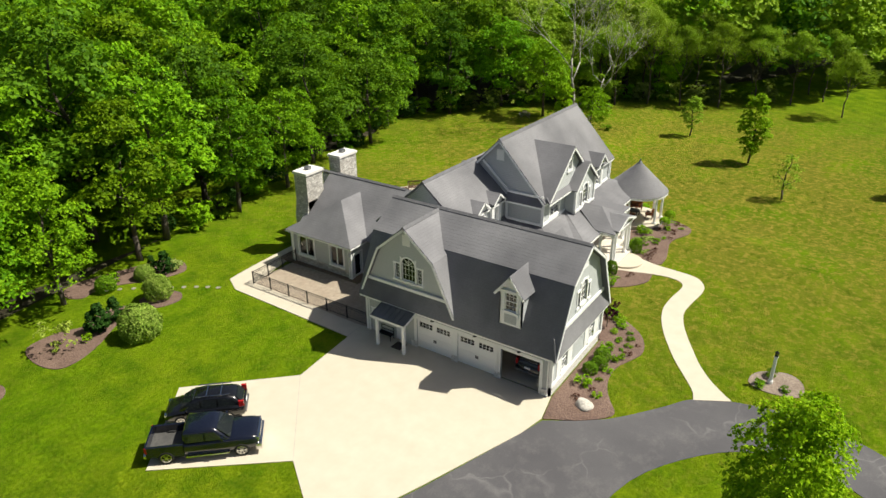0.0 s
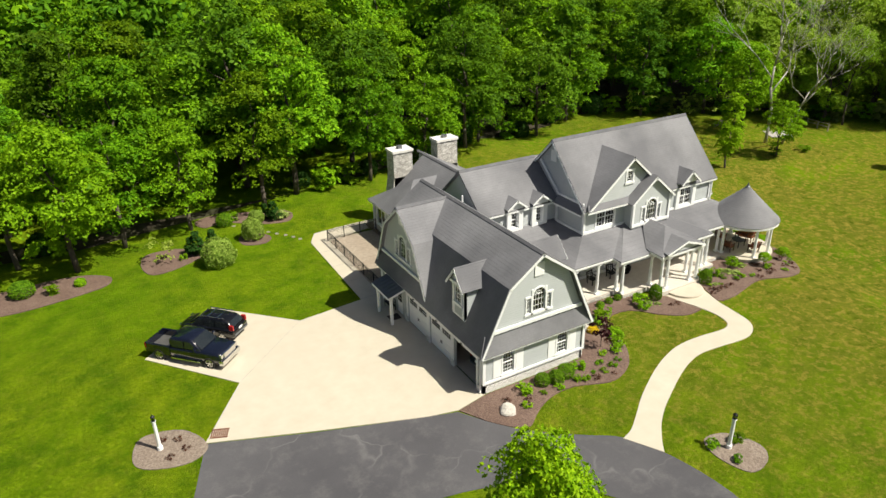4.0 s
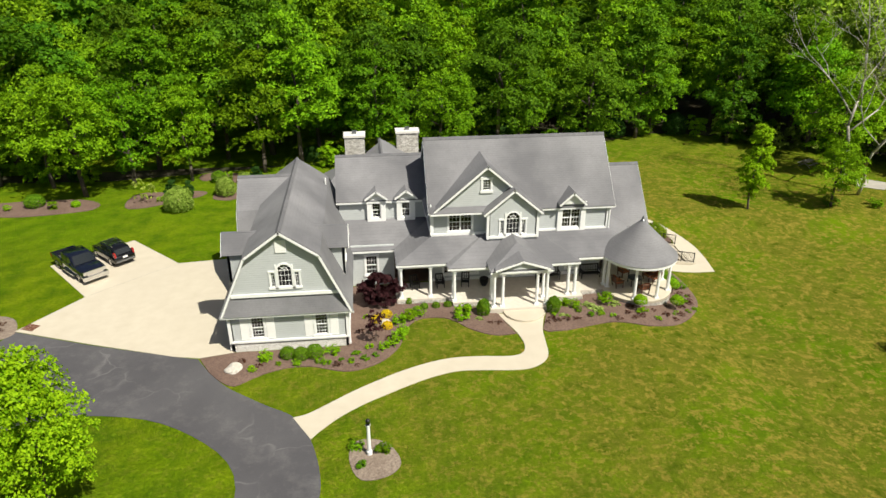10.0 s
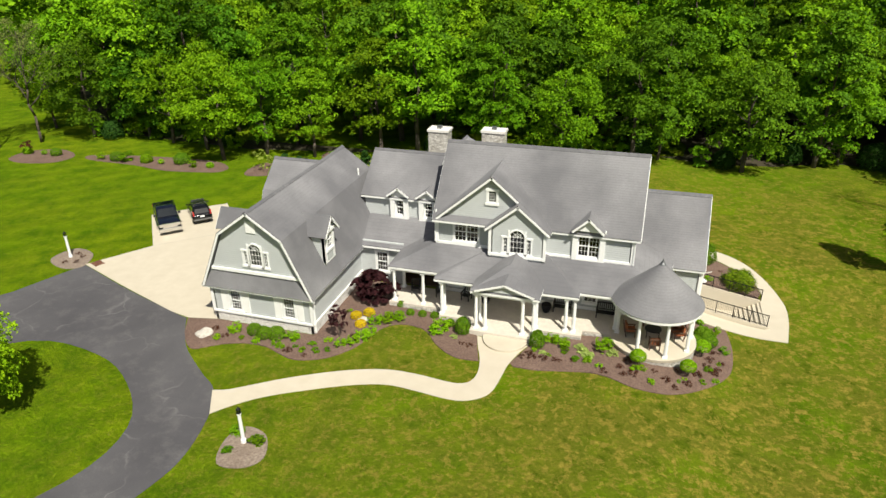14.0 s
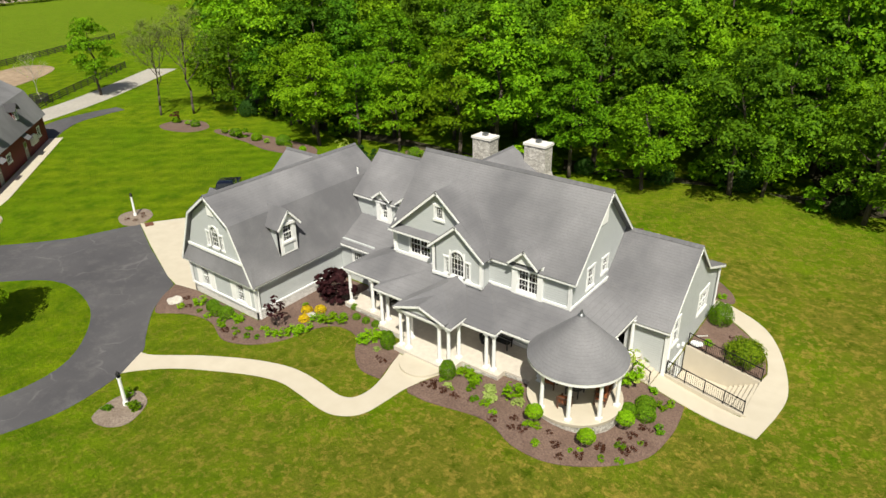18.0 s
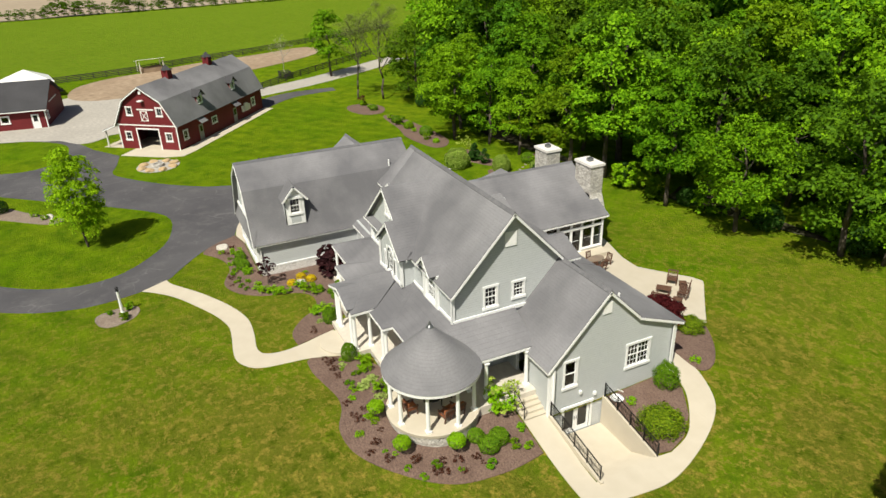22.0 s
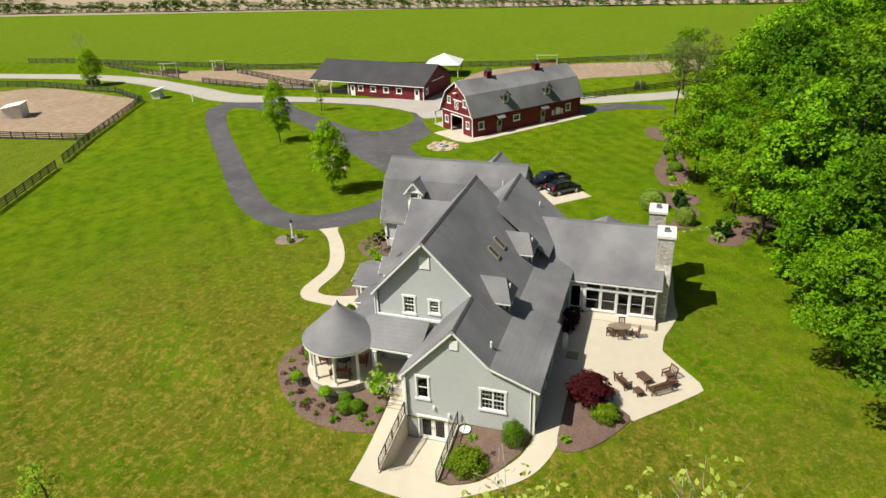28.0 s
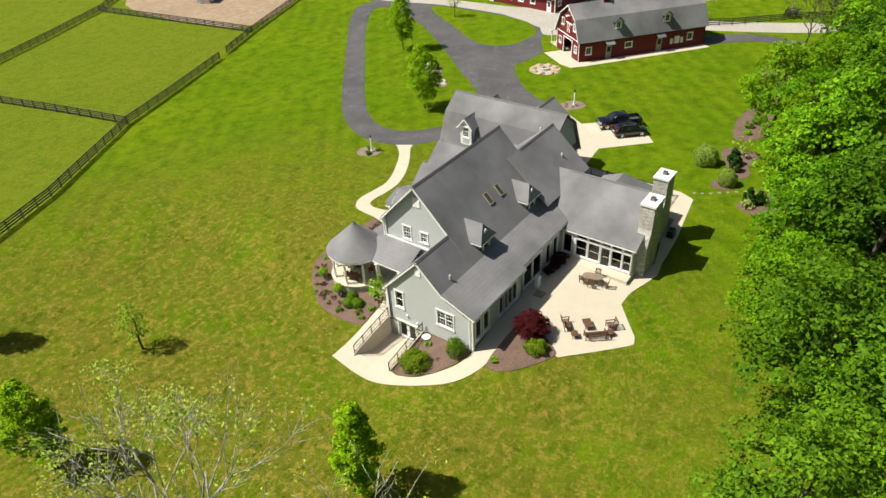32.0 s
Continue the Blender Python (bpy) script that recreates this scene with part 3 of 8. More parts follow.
PATIO = [(16.4, 21.82), (16.4, 28.35), (13.0, 29.5), (13.0, 30.27), (14.6, 30.46)] + smooth_line([(16.5, 29.98), (18.5, 29.41), (20.6, 29.31)]) + [(24.15, 32.09), (25.05, 32.38), (25.55, 32.0), (30.15, 27.68), (29.95, 27.1), (28.65, 25.66), (27.4, 23.55), (27.8, 22.88)] + smooth_line([(32.0, 22.97), (34.4, 22.88), (36.7, 21.92), (38.15, 20.4), (39.45, 18.0), (40.25, 15.4), (40.15, 12.8)]) + [(39.75, 10.3), (33.2, 10.3), (33.2, 11.9), (38.45, 11.7), (38.45, 15.8)] + smooth_line([(38.65, 16.8), (38.15, 18.4), (36.95, 19.7), (35.4, 20.8), (33.9, 21.25)]) + [(26.0, 21.05), (16.4, 20.4)]
patch("pavement_patio", PATIO, M_CONC, 0.05, "cream concrete rear patio and path round the wing", "patio", cut=1.0)
BED1 = [(0.2, -0.1), (-2.1, -0.55)] + smooth_line([(-1.2, -2.2), (-0.2, -3.4), (0.7, -3.9), (1.6, -3.3), (2.6, -2.7), (3.9, -2.3), (5.3, -2.3), (6.4, -2.7), (7.5, -3.1), (8.6, -3.0), (9.8, -2.4), (10.6, -1.6), (11.3, -0.5), (11.7, 1.0), (12.2, 2.2), (13.2, 2.9), (14.7, 2.8), (15.6, 2.1), (16.2, 1.3), (17.3, 0.4), (18.3, 0.0), (19.6, 0.1)], False, 3) + [(19.1, 1.7), (18.8, 2.9), (16.0, 5.0), (11.4, 5.2), (11.4, 8.4), (7.8, 8.4), (7.8, -0.1)]
patch("bed_front", BED1, M_MULCH, 0.05, "brown mulch planting bed round the garage and porch", "planting bed", cut=0.7, mound=0.06)
BED2 = [(22.5, 2.9), (21.6, 0.4)] + smooth_line([(21.9, 0.1), (23.2, 0.1), (24.7, 0.4), (26.6, 0.8), (28.0, 0.6), (29.4, 0.0), (31.1, 0.1), (32.5, 0.9), (33.9, 2.3), (35.0, 3.8), (35.6, 5.3), (35.8, 7.5), (35.7, 9.0), (35.5, 10.2)], False, 3) + [(33.2, 10.2), (31.4, 10.1), (30, 8.5), (28.5, 5.5), (25.5, 4.9)]
patch("bed_gazebo", BED2, M_MULCH, 0.05, "brown mulch planting bed round the gazebo", "planting bed", cut=0.7, mound=0.06)
patch("bed_wing", [(33.5, 16.1), (33.5, 21.1), (35.2, 20.75), (37.0, 19.6), (38.15, 18.15), (38.55, 16.9), (38.3, 16.1)], M_MULCH, 0.06, "brown mulch bed beside the basement entry", "planting bed", cut=0.7, mound=0.05)
patch("bed_patio", smooth_line([(27.8, 23.15), (31.2, 22.85), (34.1, 23.0), (34.2, 24.3), (32.6, 26.0), (30.3, 27.35), (29.5, 27.05), (28.65, 25.6)], True), M_MULCH, 0.055, "brown mulch bed between path and patio", "planting bed", cut=0.8, mound=0.05)
patch("bed_lamp_walk", smooth_line([(7.9, -11.1), (8.5, -12.8), (10.0, -12.7), (10.7, -11.7), (9.9, -10.1), (8.4, -9.8)], True), M_MULCH_OLD, 0.04, "round mulch bed at the foot of a lamp post", "planting bed", mound=0.05)
patch("bed_lamp_drive", smooth_line([(-19.7, 5.0), (-19.0, 3.9), (-17.0, 3.3), (-15.8, 4.2), (-16.8, 6.3), (-19.0, 6.8)], True), M_MULCH_OLD, 0.04, "round mulch bed at the foot of a lamp post", "planting bed", mound=0.05)
for k, (bed, words) in enumerate((
    ([(-37.2, 28.0), (-30, 27.6), (-25.2, 26.9), (-20.2, 27.6), (-18.5, 28.4), (-18.6, 30.0), (-22, 31.5), (-31, 30.9), (-37.6, 29.6)], "mulched shrub bed along the wood's edge"),
    ([(-47.1, 25.6), (-44, 24.7), (-40.3, 26.0), (-39.9, 28.8), (-43.5, 30.4), (-47, 28.8)], "oval mulched shrub bed on the lawn"),
    ([(-15.2, 32.4), (-15.8, 30.1), (-15.3, 28.2), (-13.9, 28.0), (-11.9, 28.8), (-10.2, 29.9), (-8.5, 30.8), (-7.9, 32.0), (-8.9, 32.6), (-10.2, 32.5), (-11.5, 31.9), (-12.9, 32.6)], "brown mulch bed with conifers by the lawn"),
    ([(-7.0, 30.2), (-6.2, 29.5), (-4.9, 29.4), (-4.2, 30.5), (-5.0, 31.9), (-6.8, 32.0)], "small mulch bed beside the stepping stones"),
    ([(-9.3, 38.4), (-9.8, 37.3), (-9.1, 36.0), (-7.1, 36.2), (-4.1, 34.0), (-2.2, 33.3), (-1.2, 33.6), (-0.6, 35.2), (-1.6, 36.8), (-5.0, 38.0), (-7.6, 38.8)], "mulch bed with a white-flowering shrub"),
)):
    patch("bed_woods_%d" % (k + 1), smooth_line(bed, True), M_MULCH, 0.04, words, "planting bed", mound=0.05)
patch("woods_floor", [(-130, 120), (-80, 72), (-47, 40), (-34, 38), (-20, 37), (-8, 39), (2, 41), (10, 43), (20, 46), (27, 48.5), (36, 49), (44, 50), (50, 53), (56, 52), (64, 48), (72, 44), (84, 33), (100, 20), (125, 8), (170, -6), (300, 60), (300, 300), (-130, 300)], surface("leaf_litter", (0.06, 0.045, 0.025), (0.05, 0.06, 0.015), (0.03, 0.022, 0.014), 0.2, 2.5, 0.95, bumpy=0.7, dist=0.05), 0.03, "dark leaf litter under the trees", "woodland floor")
patch("bed_island", smooth_line([(-22.5, -22.5), (-18.5, -19), (-15.5, -15.8), (-14.2, -17), (-17, -20.5), (-20.5, -24.3)], True), M_MULCH_OLD, 0.04, "mulch bed with rocks on the drive island", "planting bed", mound=0.05)
patch("pavement_pad", [(65.8, 28.0), (68.0, 26.2), (70.4, 28.6), (67.8, 31.0)], M_GRAVEL, 0.05, "pale concrete pad by the wood's edge", "pavement")
patch("firepit_pad", smooth_line([(-29.2 + 2.6 * math.cos(a * 0.785), -5.5 + 2.6 * math.sin(a * 0.785)) for a in range(8)], True), M_GRAVEL, 0.04, "round pale gravel fire pit pad", "pavement")

# ---- house shell helpers ----
UP = Vector((0, 0, 1))


class Face:
    """A wall plane: an origin, a way to the right as seen from outside, and the outward way."""

    def __init__(self, origin, right):
        self.o, self.u = Vector(origin), Vector(right).normalized()
        self.n = self.u.cross(UP)

    def at(self, s, h, out=0.0):
        return self.o + self.u * s + UP * h + self.n * out


def wall(parent, face, poly, openings, mat=None, thick=0.18, name="wall", label=""):
    """A wall with thickness and real openings. poly and openings are (along, height) outlines."""
    mat = mat or M_SIDING
    g = Geo()
    loops = [poly, *openings]
    flat = [[Vector((s, h, 0)) for s, h in loop] for loop in loops]
    tris = tessellate(flat)
    pts = [p for loop in loops for p in loop]
    n = len(pts)
    front, back = [face.at(s, h) for s, h in pts], [face.at(s, h, -thick) for s, h in pts]
    faces = []
    for a, b, c in tris:
        w = (Vector(pts[b]) - Vector(pts[a])).cross(Vector(pts[c]) - Vector(pts[a]))
        if w < 0:
            b, c = c, b
        faces += [(a, b, c), (n + a, n + c, n + b)]
    start = 0
    for loop in loops:
        m = len(loop)
        faces += [(start + i, n + start + i, n + start + (i + 1) % m, start + (i + 1) % m) for i in range(m)]
        start += m
    g.add(front + back, faces)
    return part(name, g, mat, parent, label)


def rect(s0, h0, s1, h1):
    return [(s0, h0), (s1, h0), (s1, h1), (s0, h1)]


def arch(s0, h0, s1, h1, n=12):
    """A round-headed outline whose head starts at h1 minus half the width."""
    r, c = (s1 - s0) / 2, (s0 + s1) / 2
    return [(s0, h0), (s1, h0)] + [(c + r * math.cos(math.pi * k / n), h1 - r + r * math.sin(math.pi * k / n)) for k in range(n + 1)]


def fbox(g, face, s0, h0, s1, h1, o0, o1):
    """A box against a wall plane."""
    c = [face.at(s, h, o) for o in (o0, o1) for s, h in rect(s0, h0, s1, h1)]
    return g.add(c, [(3, 2, 1, 0), (4, 5, 6, 7), (0, 1, 5, 4), (1, 2, 6, 5), (2, 3, 7, 6), (3, 0, 4, 7)])


def window(parent, face, s0, h0, s1, h1, cols=3, rows=4, units=1, casing=0.13, hung=True, mat=None, round_head=False):
    """A window in its opening: casing and sill, panes set back, and a grille of bars."""
    mat = mat or M_TRIM
    g = Geo()
    fbox(g, face, s0 - casing, h0 - casing, s0, h1, -0.02, 0.05)
    fbox(g, face, s1, h0 - casing, s1 + casing, h1, -0.02, 0.05)
    if not round_head:
        fbox(g, face, s0 - casing - 0.04, h1, s1 + casing + 0.04, h1 + casing + 0.03, -0.02, 0.065)
    fbox(g, face, s0 - casing - 0.05, h0 - casing - 0.05, s1 + casing + 0.05, h0 - 0.002, -0.02, 0.09)
    if round_head:
        r, c, n = (s1 - s0) / 2, (s0 + s1) / 2, 12
        for k in range(n):
            a, b = math.pi * k / n, math.pi * (k + 1) / n
            quad = [(c + q * math.cos(t), h1 - r + q * math.sin(t)) for q, t in ((r, a), (r + casing, a), (r + casing, b), (r, b))]
            g.prism([face.at(s, h, -0.02) for s, h in quad], face.n * 0.08)
    ob = part("window", g, mat, parent)
    bars = Geo()
    wu = (s1 - s0) / units
    for k in range(units):
        a, b = s0 + k * wu, s0 + (k + 1) * wu
        fr = 0.055
        top = h1 if not round_head else h1 - 0.02
        fbox(bars, face, a, h0, a + fr, top - (0.35 * wu if round_head else 0), -0.09, -0.03)
        fbox(bars, face, b - fr, h0, b, top - (0.35 * wu if round_head else 0), -0.09, -0.03)
        fbox(bars, face, a, h0, b, h0 + fr, -0.09, -0.03)
        if not round_head:
            fbox(bars, face, a, h1 - fr, b, h1, -0.09, -0.03)
        if hung:
            mid = (h0 + h1) / 2
            fbox(bars, face, a, mid - 0.03, b, mid + 0.03, -0.085, -0.02)
        for i in range(1, cols):
            s = a + (b - a) * i / cols
            fbox(bars, face, s - 0.01, h0, s + 0.01, h1 - r if round_head else h1, -0.075, -0.04)
        for j in range(1, rows):
            h = h0 + (h1 - h0) * j / rows
            if not round_head or h < h1 - (s1 - s0) / 2:
                fbox(bars, face, a, h - 0.01, b, h + 0.01, -0.075, -0.04)
    if round_head:
        fbox(bars, face, s0, h1 - r - 0.014, s1, h1 - r + 0.014, -0.08, -0.035)
        for q in (0.25, 0.5, 0.75):
            a = math.pi * q
            bars.beam(face.at(c, h1 - r, -0.058), face.at(c + r * math.cos(a), h1 - r + r * math.sin(a), -0.058), 0.022, 0.03)
        for k in range(8):
            a, b = math.pi * k / 8, math.pi * (k + 1) / 8
            bars.beam(face.at(c + 0.5 * r * math.cos(a), h1 - r + 0.5 * r * math.sin(a), -0.058), face.at(c + 0.5 * r * math.cos(b), h1 - r + 0.5 * r * math.sin(b), -0.058), 0.022, 0.03)
    part("grille", bars, mat, ob, "white window bars")
    outline = arch(s0, h0, s1, h1) if round_head else rect(s0, h0, s1, h1)
    pane = Geo().prism([face.at(s, h, -0.068) for s, h in outline], face.n * 0.008)
    p = part("pane", pane, M_GLASS, ob, "clear glass, room shade put into its tint")
    p.visible_shadow = False
    return ob


def roof(parent, pts, mat=None, thick=0.14, name="roof_plane", trim=(), label=""):
    """A roof slab given by its upper corners; trim lists the edges that carry a white board."""
    mat = mat or M_ROOF
    p = [Vector(q) for q in pts]
    nrm = (p[1] - p[0]).cross(p[-1] - p[0]).normalized()
    if nrm.z < 0:
        p, nrm = p[::-1], -nrm
        trim = [(len(p) - 1 - a, len(p) - 1 - b) for a, b in trim]
    g = Geo().prism(p, -nrm * thick)
    ob = part(name, g, mat, parent, label)
    for a, b in trim:
        mid = sum(p, Vector()) / len(p)
        d = (p[b] - p[a]).normalized()
        out = (p[a] - mid) - d * (p[a] - mid).dot(d)
        out = out.normalized() * 0.014
        down = Vector((0, 0, -0.05)) - nrm * (thick * 0.7)
        part("trim_board", Geo().beam(p[a] + out + down, p[b] + out + down, 0.04, 0.145), M_TRIM, ob, "white painted board")
    return ob


# ---- house ----
M_BLACK_GLASS = surface("dark_glass", (0.012, 0.013, 0.015), (0.02, 0.021, 0.023), None, 1, 4, 0.08, bumpy=0)
house = thing("house", "large grey-sided house with white trim and grey shingle roofs", "house")
GAMBREL = [(-0.43, 3.0), (1.48, 7.22), (3.9, 8.97), (6.36, 7.22), (8.23, 3.0)]


def shutter_window(face, s0, h0, s1, h1, cols=3, rows=6):
    ob = window(house, face, s0, h0, s1, h1, cols, rows)
    for a, b in ((s0 - 0.72, s0 - 0.16), (s1 + 0.16, s1 + 0.72)):
        g = Geo()
        fbox(g, face, a, h0 - 0.1, b, h1 + 0.08, 0.0, 0.04)
        part("shutter", g, M_LOUVRE, ob, "white slatted shutter")
    return ob


def palladian(face, c, h0, w=1.0, ht=1.75, side=0.42):
    """A round-headed window between two narrow ones, under one casing."""
    ob = window(house, face, c - w / 2, h0, c + w / 2, h0 + ht, 4, 4, 1, 0.12, False, round_head=True)
    for a, b in ((c - w / 2 - 0.16 - side, c - w / 2 - 0.16), (c + w / 2 + 0.16, c + w / 2 + 0.16 + side)):
        window(house, face, a, h0, b, h0 + ht * 0.66, 2, 4, 1, 0.1, False)
    for s0 in (c - w / 2 - 0.16, c + w / 2):
        g = Geo()
        fbox(g, face, s0, h0 - 0.13, s0 + 0.16, h0 + ht * 0.66 + 0.13, -0.02, 0.056)
        part("mullion", g, M_TRIM, ob)
    return [arch(c - w / 2, h0, c + w / 2, h0 + ht), rect(c - w / 2 - 0.16 - side, h0, c - w / 2 - 0.16, h0 + ht * 0.66), rect(c + w / 2 + 0.16, h0, c + w / 2 + 0.16 + side, h0 + ht * 0.66)]


def board(p, q, w=0.14, h=0.14, name="trim_board", parent=None):
    return part(name, Geo().beam(p, q, w, h), M_TRIM, parent or house)


def corner(x, y, z0, z1, w=0.16):
    return part("corner_board", Geo().box(x - w / 2, y - w / 2, z0, x + w / 2, y + w / 2, z1), M_TRIM, house)


def vent(face, s, h, w=0.75, ht=0.75):
    g = Geo()
    fbox(g, face, s - w / 2, h - ht / 2, s + w / 2, h + ht / 2, 0.0, 0.06)
    return part("gable_vent", g, M_LOUVRE, house, "white louvred gable vent")


# garage wing
south = Face((0, 0, 0), (1, 0, 0))
west = Face((0, 14.4, 0), (0, -1, 0))
east = Face((7.8, 0, 0), (0, 1, 0))
north = Face((7.8, 14.4, 0), (-1, 0, 0))
wall(house, south, [(0, 0.75), (7.8, 0.75), (7.8, 3.2), (0, 3.2)], [rect(1.42, 1.05, 2.24, 2.6), rect(5.65, 1.05, 6.47, 2.6)])
wall(house, south, [(0, -0.4), (7.8, -0.4), (7.8, 0.75), (0, 0.75)], [], M_STONE_PALE, 0.24, "stone_base", "pale rubble stone base course")
for a, b in ((1.42, 2.24), (5.65, 6.47)):
    shutter_window(south, a, 1.05, b, 2.6, 4, 6)
    g = Geo()
    fbox(g, south, a - 0.16, 0.62, b + 0.16, 0.88, 0.0, 0.045)
    part("panel", g, M_TRIM, house, "white panel under the window")
upper = Face((0, -0.02, 0), (1, 0, 0))
holes = palladian(upper, 3.98, 4.85, 0.92, 1.62, 0.3)
wall(house, upper, [(0.1, 3.2), (7.7, 3.2), (7.7, 3.6), (6.22, 7.05), (3.9, 8.72), (1.6, 7.05), (0.1, 3.6)], holes)
vent(upper, 3.9, 7.75, 0.7, 0.85)
board((0.4, -0.09, 4.32), (7.4, -0.09, 4.32), 0.1, 0.22)
roof(house, [(-0.5, -0.42, 2.95), (8.3, -0.42, 2.95), (7.75, 0.0, 4.2), (0.05, 0.0, 4.2)], trim=[(0, 1)])
doors = [(0.75, 3.5), (3.85, 6.75), (7.15, 10.05)]
garage_holes = [rect(14.4 - b, 0.0, 14.4 - a, 2.3) for a, b in doors] + [rect(14.4 - 11.9, 0.0, 14.4 - 11.0, 2.1), rect(14.4 - 13.9, 1.2, 14.4 - 13.2, 1.9)]
wall(house, west, [(0, -0.3), (14.4 - 11.9, -0.3), (14.4 - 11.9, 0.0), (14.4 - 11.0, 0.0), (14.4 - 11.0, -0.3), (14.4, -0.3), (14.4, 3.2), (0, 3.2)], garage_holes[:3] + garage_holes[4:] + [rect(14.4 - 11.9, 0.02, 14.4 - 11.0, 2.1)])
wall(house, east, [(0, -0.3), (8.6, -0.3), (8.6, 3.2), (0, 3.2)], [])
wall(house, north, [(0, -0.3), (7.8, -0.3), (7.7, 3.6), (6.22, 7.05), (3.9, 8.72), (1.6, 7.05), (0.1, 3.6)], [])
part("skirt_board", Geo().box(7.8, 0.05, -0.3, 7.9, 8.5, 0.75), M_STONE_PALE, house, "pale stone base course")
board((7.87, 0.0, 0.8), (7.87, 8.55, 0.8), 0.1, 0.12)
for x, y in ((0, 0), (7.8, 0)):
    corner(x, y, 0.75, 3.2, 0.2)
corner(0, 14.4, 0, 3.2)
board((-0.02, -0.05, 0.8), (7.82, -0.05, 0.8), 0.12, 0.14)
for i in range(4):
    (xa, za), (xb, zb) = GAMBREL[i], GAMBREL[i + 1]
    roof(house, [(xa, -0.4, za), (xb, -0.4, zb), (xb, 14.75, zb), (xa, 14.75, za)], trim=[(0, 1)] + ([(3, 0)] if i == 0 else [(1, 2)] if i == 3 else []))
part("floor_slab", Geo().box(0.2, 0.2, -0.3, 7.6, 14.2, 0.06), M_CONC, house)
part("garage_ceiling", Geo().box(0.2, 0.2, 2.75, 7.6, 14.2, 2.85), M_TRIM, house)


def garage_door(a, b):
    """A closed sectional door with a row of small panes."""
    f = Face((0.06, b, 0), (0, -1, 0))
    w = b - a
    g = Geo()
    fbox(g, f, 0, 0.05, w, 2.3, -0.06, -0.02)
    door = part("garage_door", g, M_TRIM, house, "white panelled sectional garage door")
    for k in range(3):
        for j in range(2):
            q, s0, h = Geo(), 0.12 + j * (w / 2 - 0.02), 0.1 + 0.55 * k
            fbox(q, f, s0, h, s0 + w / 2 - 0.2, h + 0.47, -0.02, 0.0)
            part("panel", q, M_TRIM, door)
    for j in range(2):
        for i in range(4):
            for r in range(2):
                s0 = 0.2 + j * (w / 2 - 0.04) + i * 0.27
                q = Geo()
                fbox(q, f, s0, 1.72 + r * 0.2, s0 + 0.22, 1.88 + r * 0.2, -0.02, -0.008)
                part("pane", q, M_BLACK_GLASS, door)
    q = Geo()
    fbox(q, f, w / 2 - 0.12, 0.8, w / 2 + 0.12, 1.02, 0.0, 0.012)
    part("plate", q, M_METAL_ROOF, door)
    return door


garage_door(3.85, 6.75)
garage_door(7.15, 10.05)
for a, b in doors:
    part("door_casing", Geo().box(-0.06, a - 0.2, 0, -0.002, a, 2.5).box(-0.06, b, 0, -0.002, b + 0.2, 2.5).box(-0.065, a - 0.2, 2.3, -0.003, b + 0.2, 2.55), M_TRIM, house)
    c = (a + b) / 2
    lamp = part("wall_lamp", Geo().beam((-0.02, c, 2.72), (-0.25, c, 2.78), 0.05, 0.05).lathe(-0.25, c, [(0.05, 2.8), (0.12, 2.7), (0.13, 2.68)], 10), M_BLACK_METAL, house, "black gooseneck wall lamp")
for y in (3.68, 6.95, 10.25, 0.4):
    part("pier_base", Geo().box(-0.1, y - 0.24, -0.1, -0.001, y + 0.24, 0.5), M_STONE_PALE, house, "pale stone pier base")
f = Face((0.02, 11.9, 0), (0, -1, 0))
g = Geo()
fbox(g, f, 0.02, 0.05, 0.88, 2.1, -0.06, -0.02)
side_door = part("door", g, M_TRIM, house, "white glazed side door")
for i in range(3):
    for r in range(3):
        q = Geo()
        fbox(q, f, 0.14 + i * 0.21, 1.05 + r * 0.31, 0.31 + i * 0.21, 1.31 + r * 0.31, -0.02, -0.008)
        part("pane", q, M_BLACK_GLASS, side_door)
window(house, Face((0, 14.4, 0), (0, -1, 0)), 0.5, 1.2, 1.2, 1.9, 3, 3, 1, 0.1, False)

# cross gable over the garage doors
CROSS = [(6.75, 3.2), (8.5, 6.95), (10.8, 8.88), (13.1, 6.95), (14.75, 3.2)]
for i in range(4):
    (ya, za), (yb, zb) = CROSS[i], CROSS[i + 1]
    xa = (1.5, 3.9)[za > 5] if i in (0, 3) else 3.9
    roof(house, [(-0.25, ya, za), (-0.25, yb, zb), (4.0, yb, zb), (4.0 if za > 5 else 1.0, ya, za)] if i < 2 else [(-0.25, ya, za), (-0.25, yb, zb), (4.0 if zb > 5 else 1.0, yb, zb), (4.0, ya, za)], trim=[(0, 1)])
cross = Face((0.08, 14.8, 0), (0, -1, 0))
holes = palladian(cross, 4.1, 4.9, 1.1, 1.7, 0.4)
wall(house, cross, [(0.45, 4.0), (7.6, 4.0), (6.15, 6.85), (4.0, 8.68), (1.85, 6.85)], holes)
vent(cross, 4.0, 7.85, 0.6, 0.75)
board((-0.02, 7.35, 4.35), (-0.02, 14.2, 4.35), 0.1, 0.2)


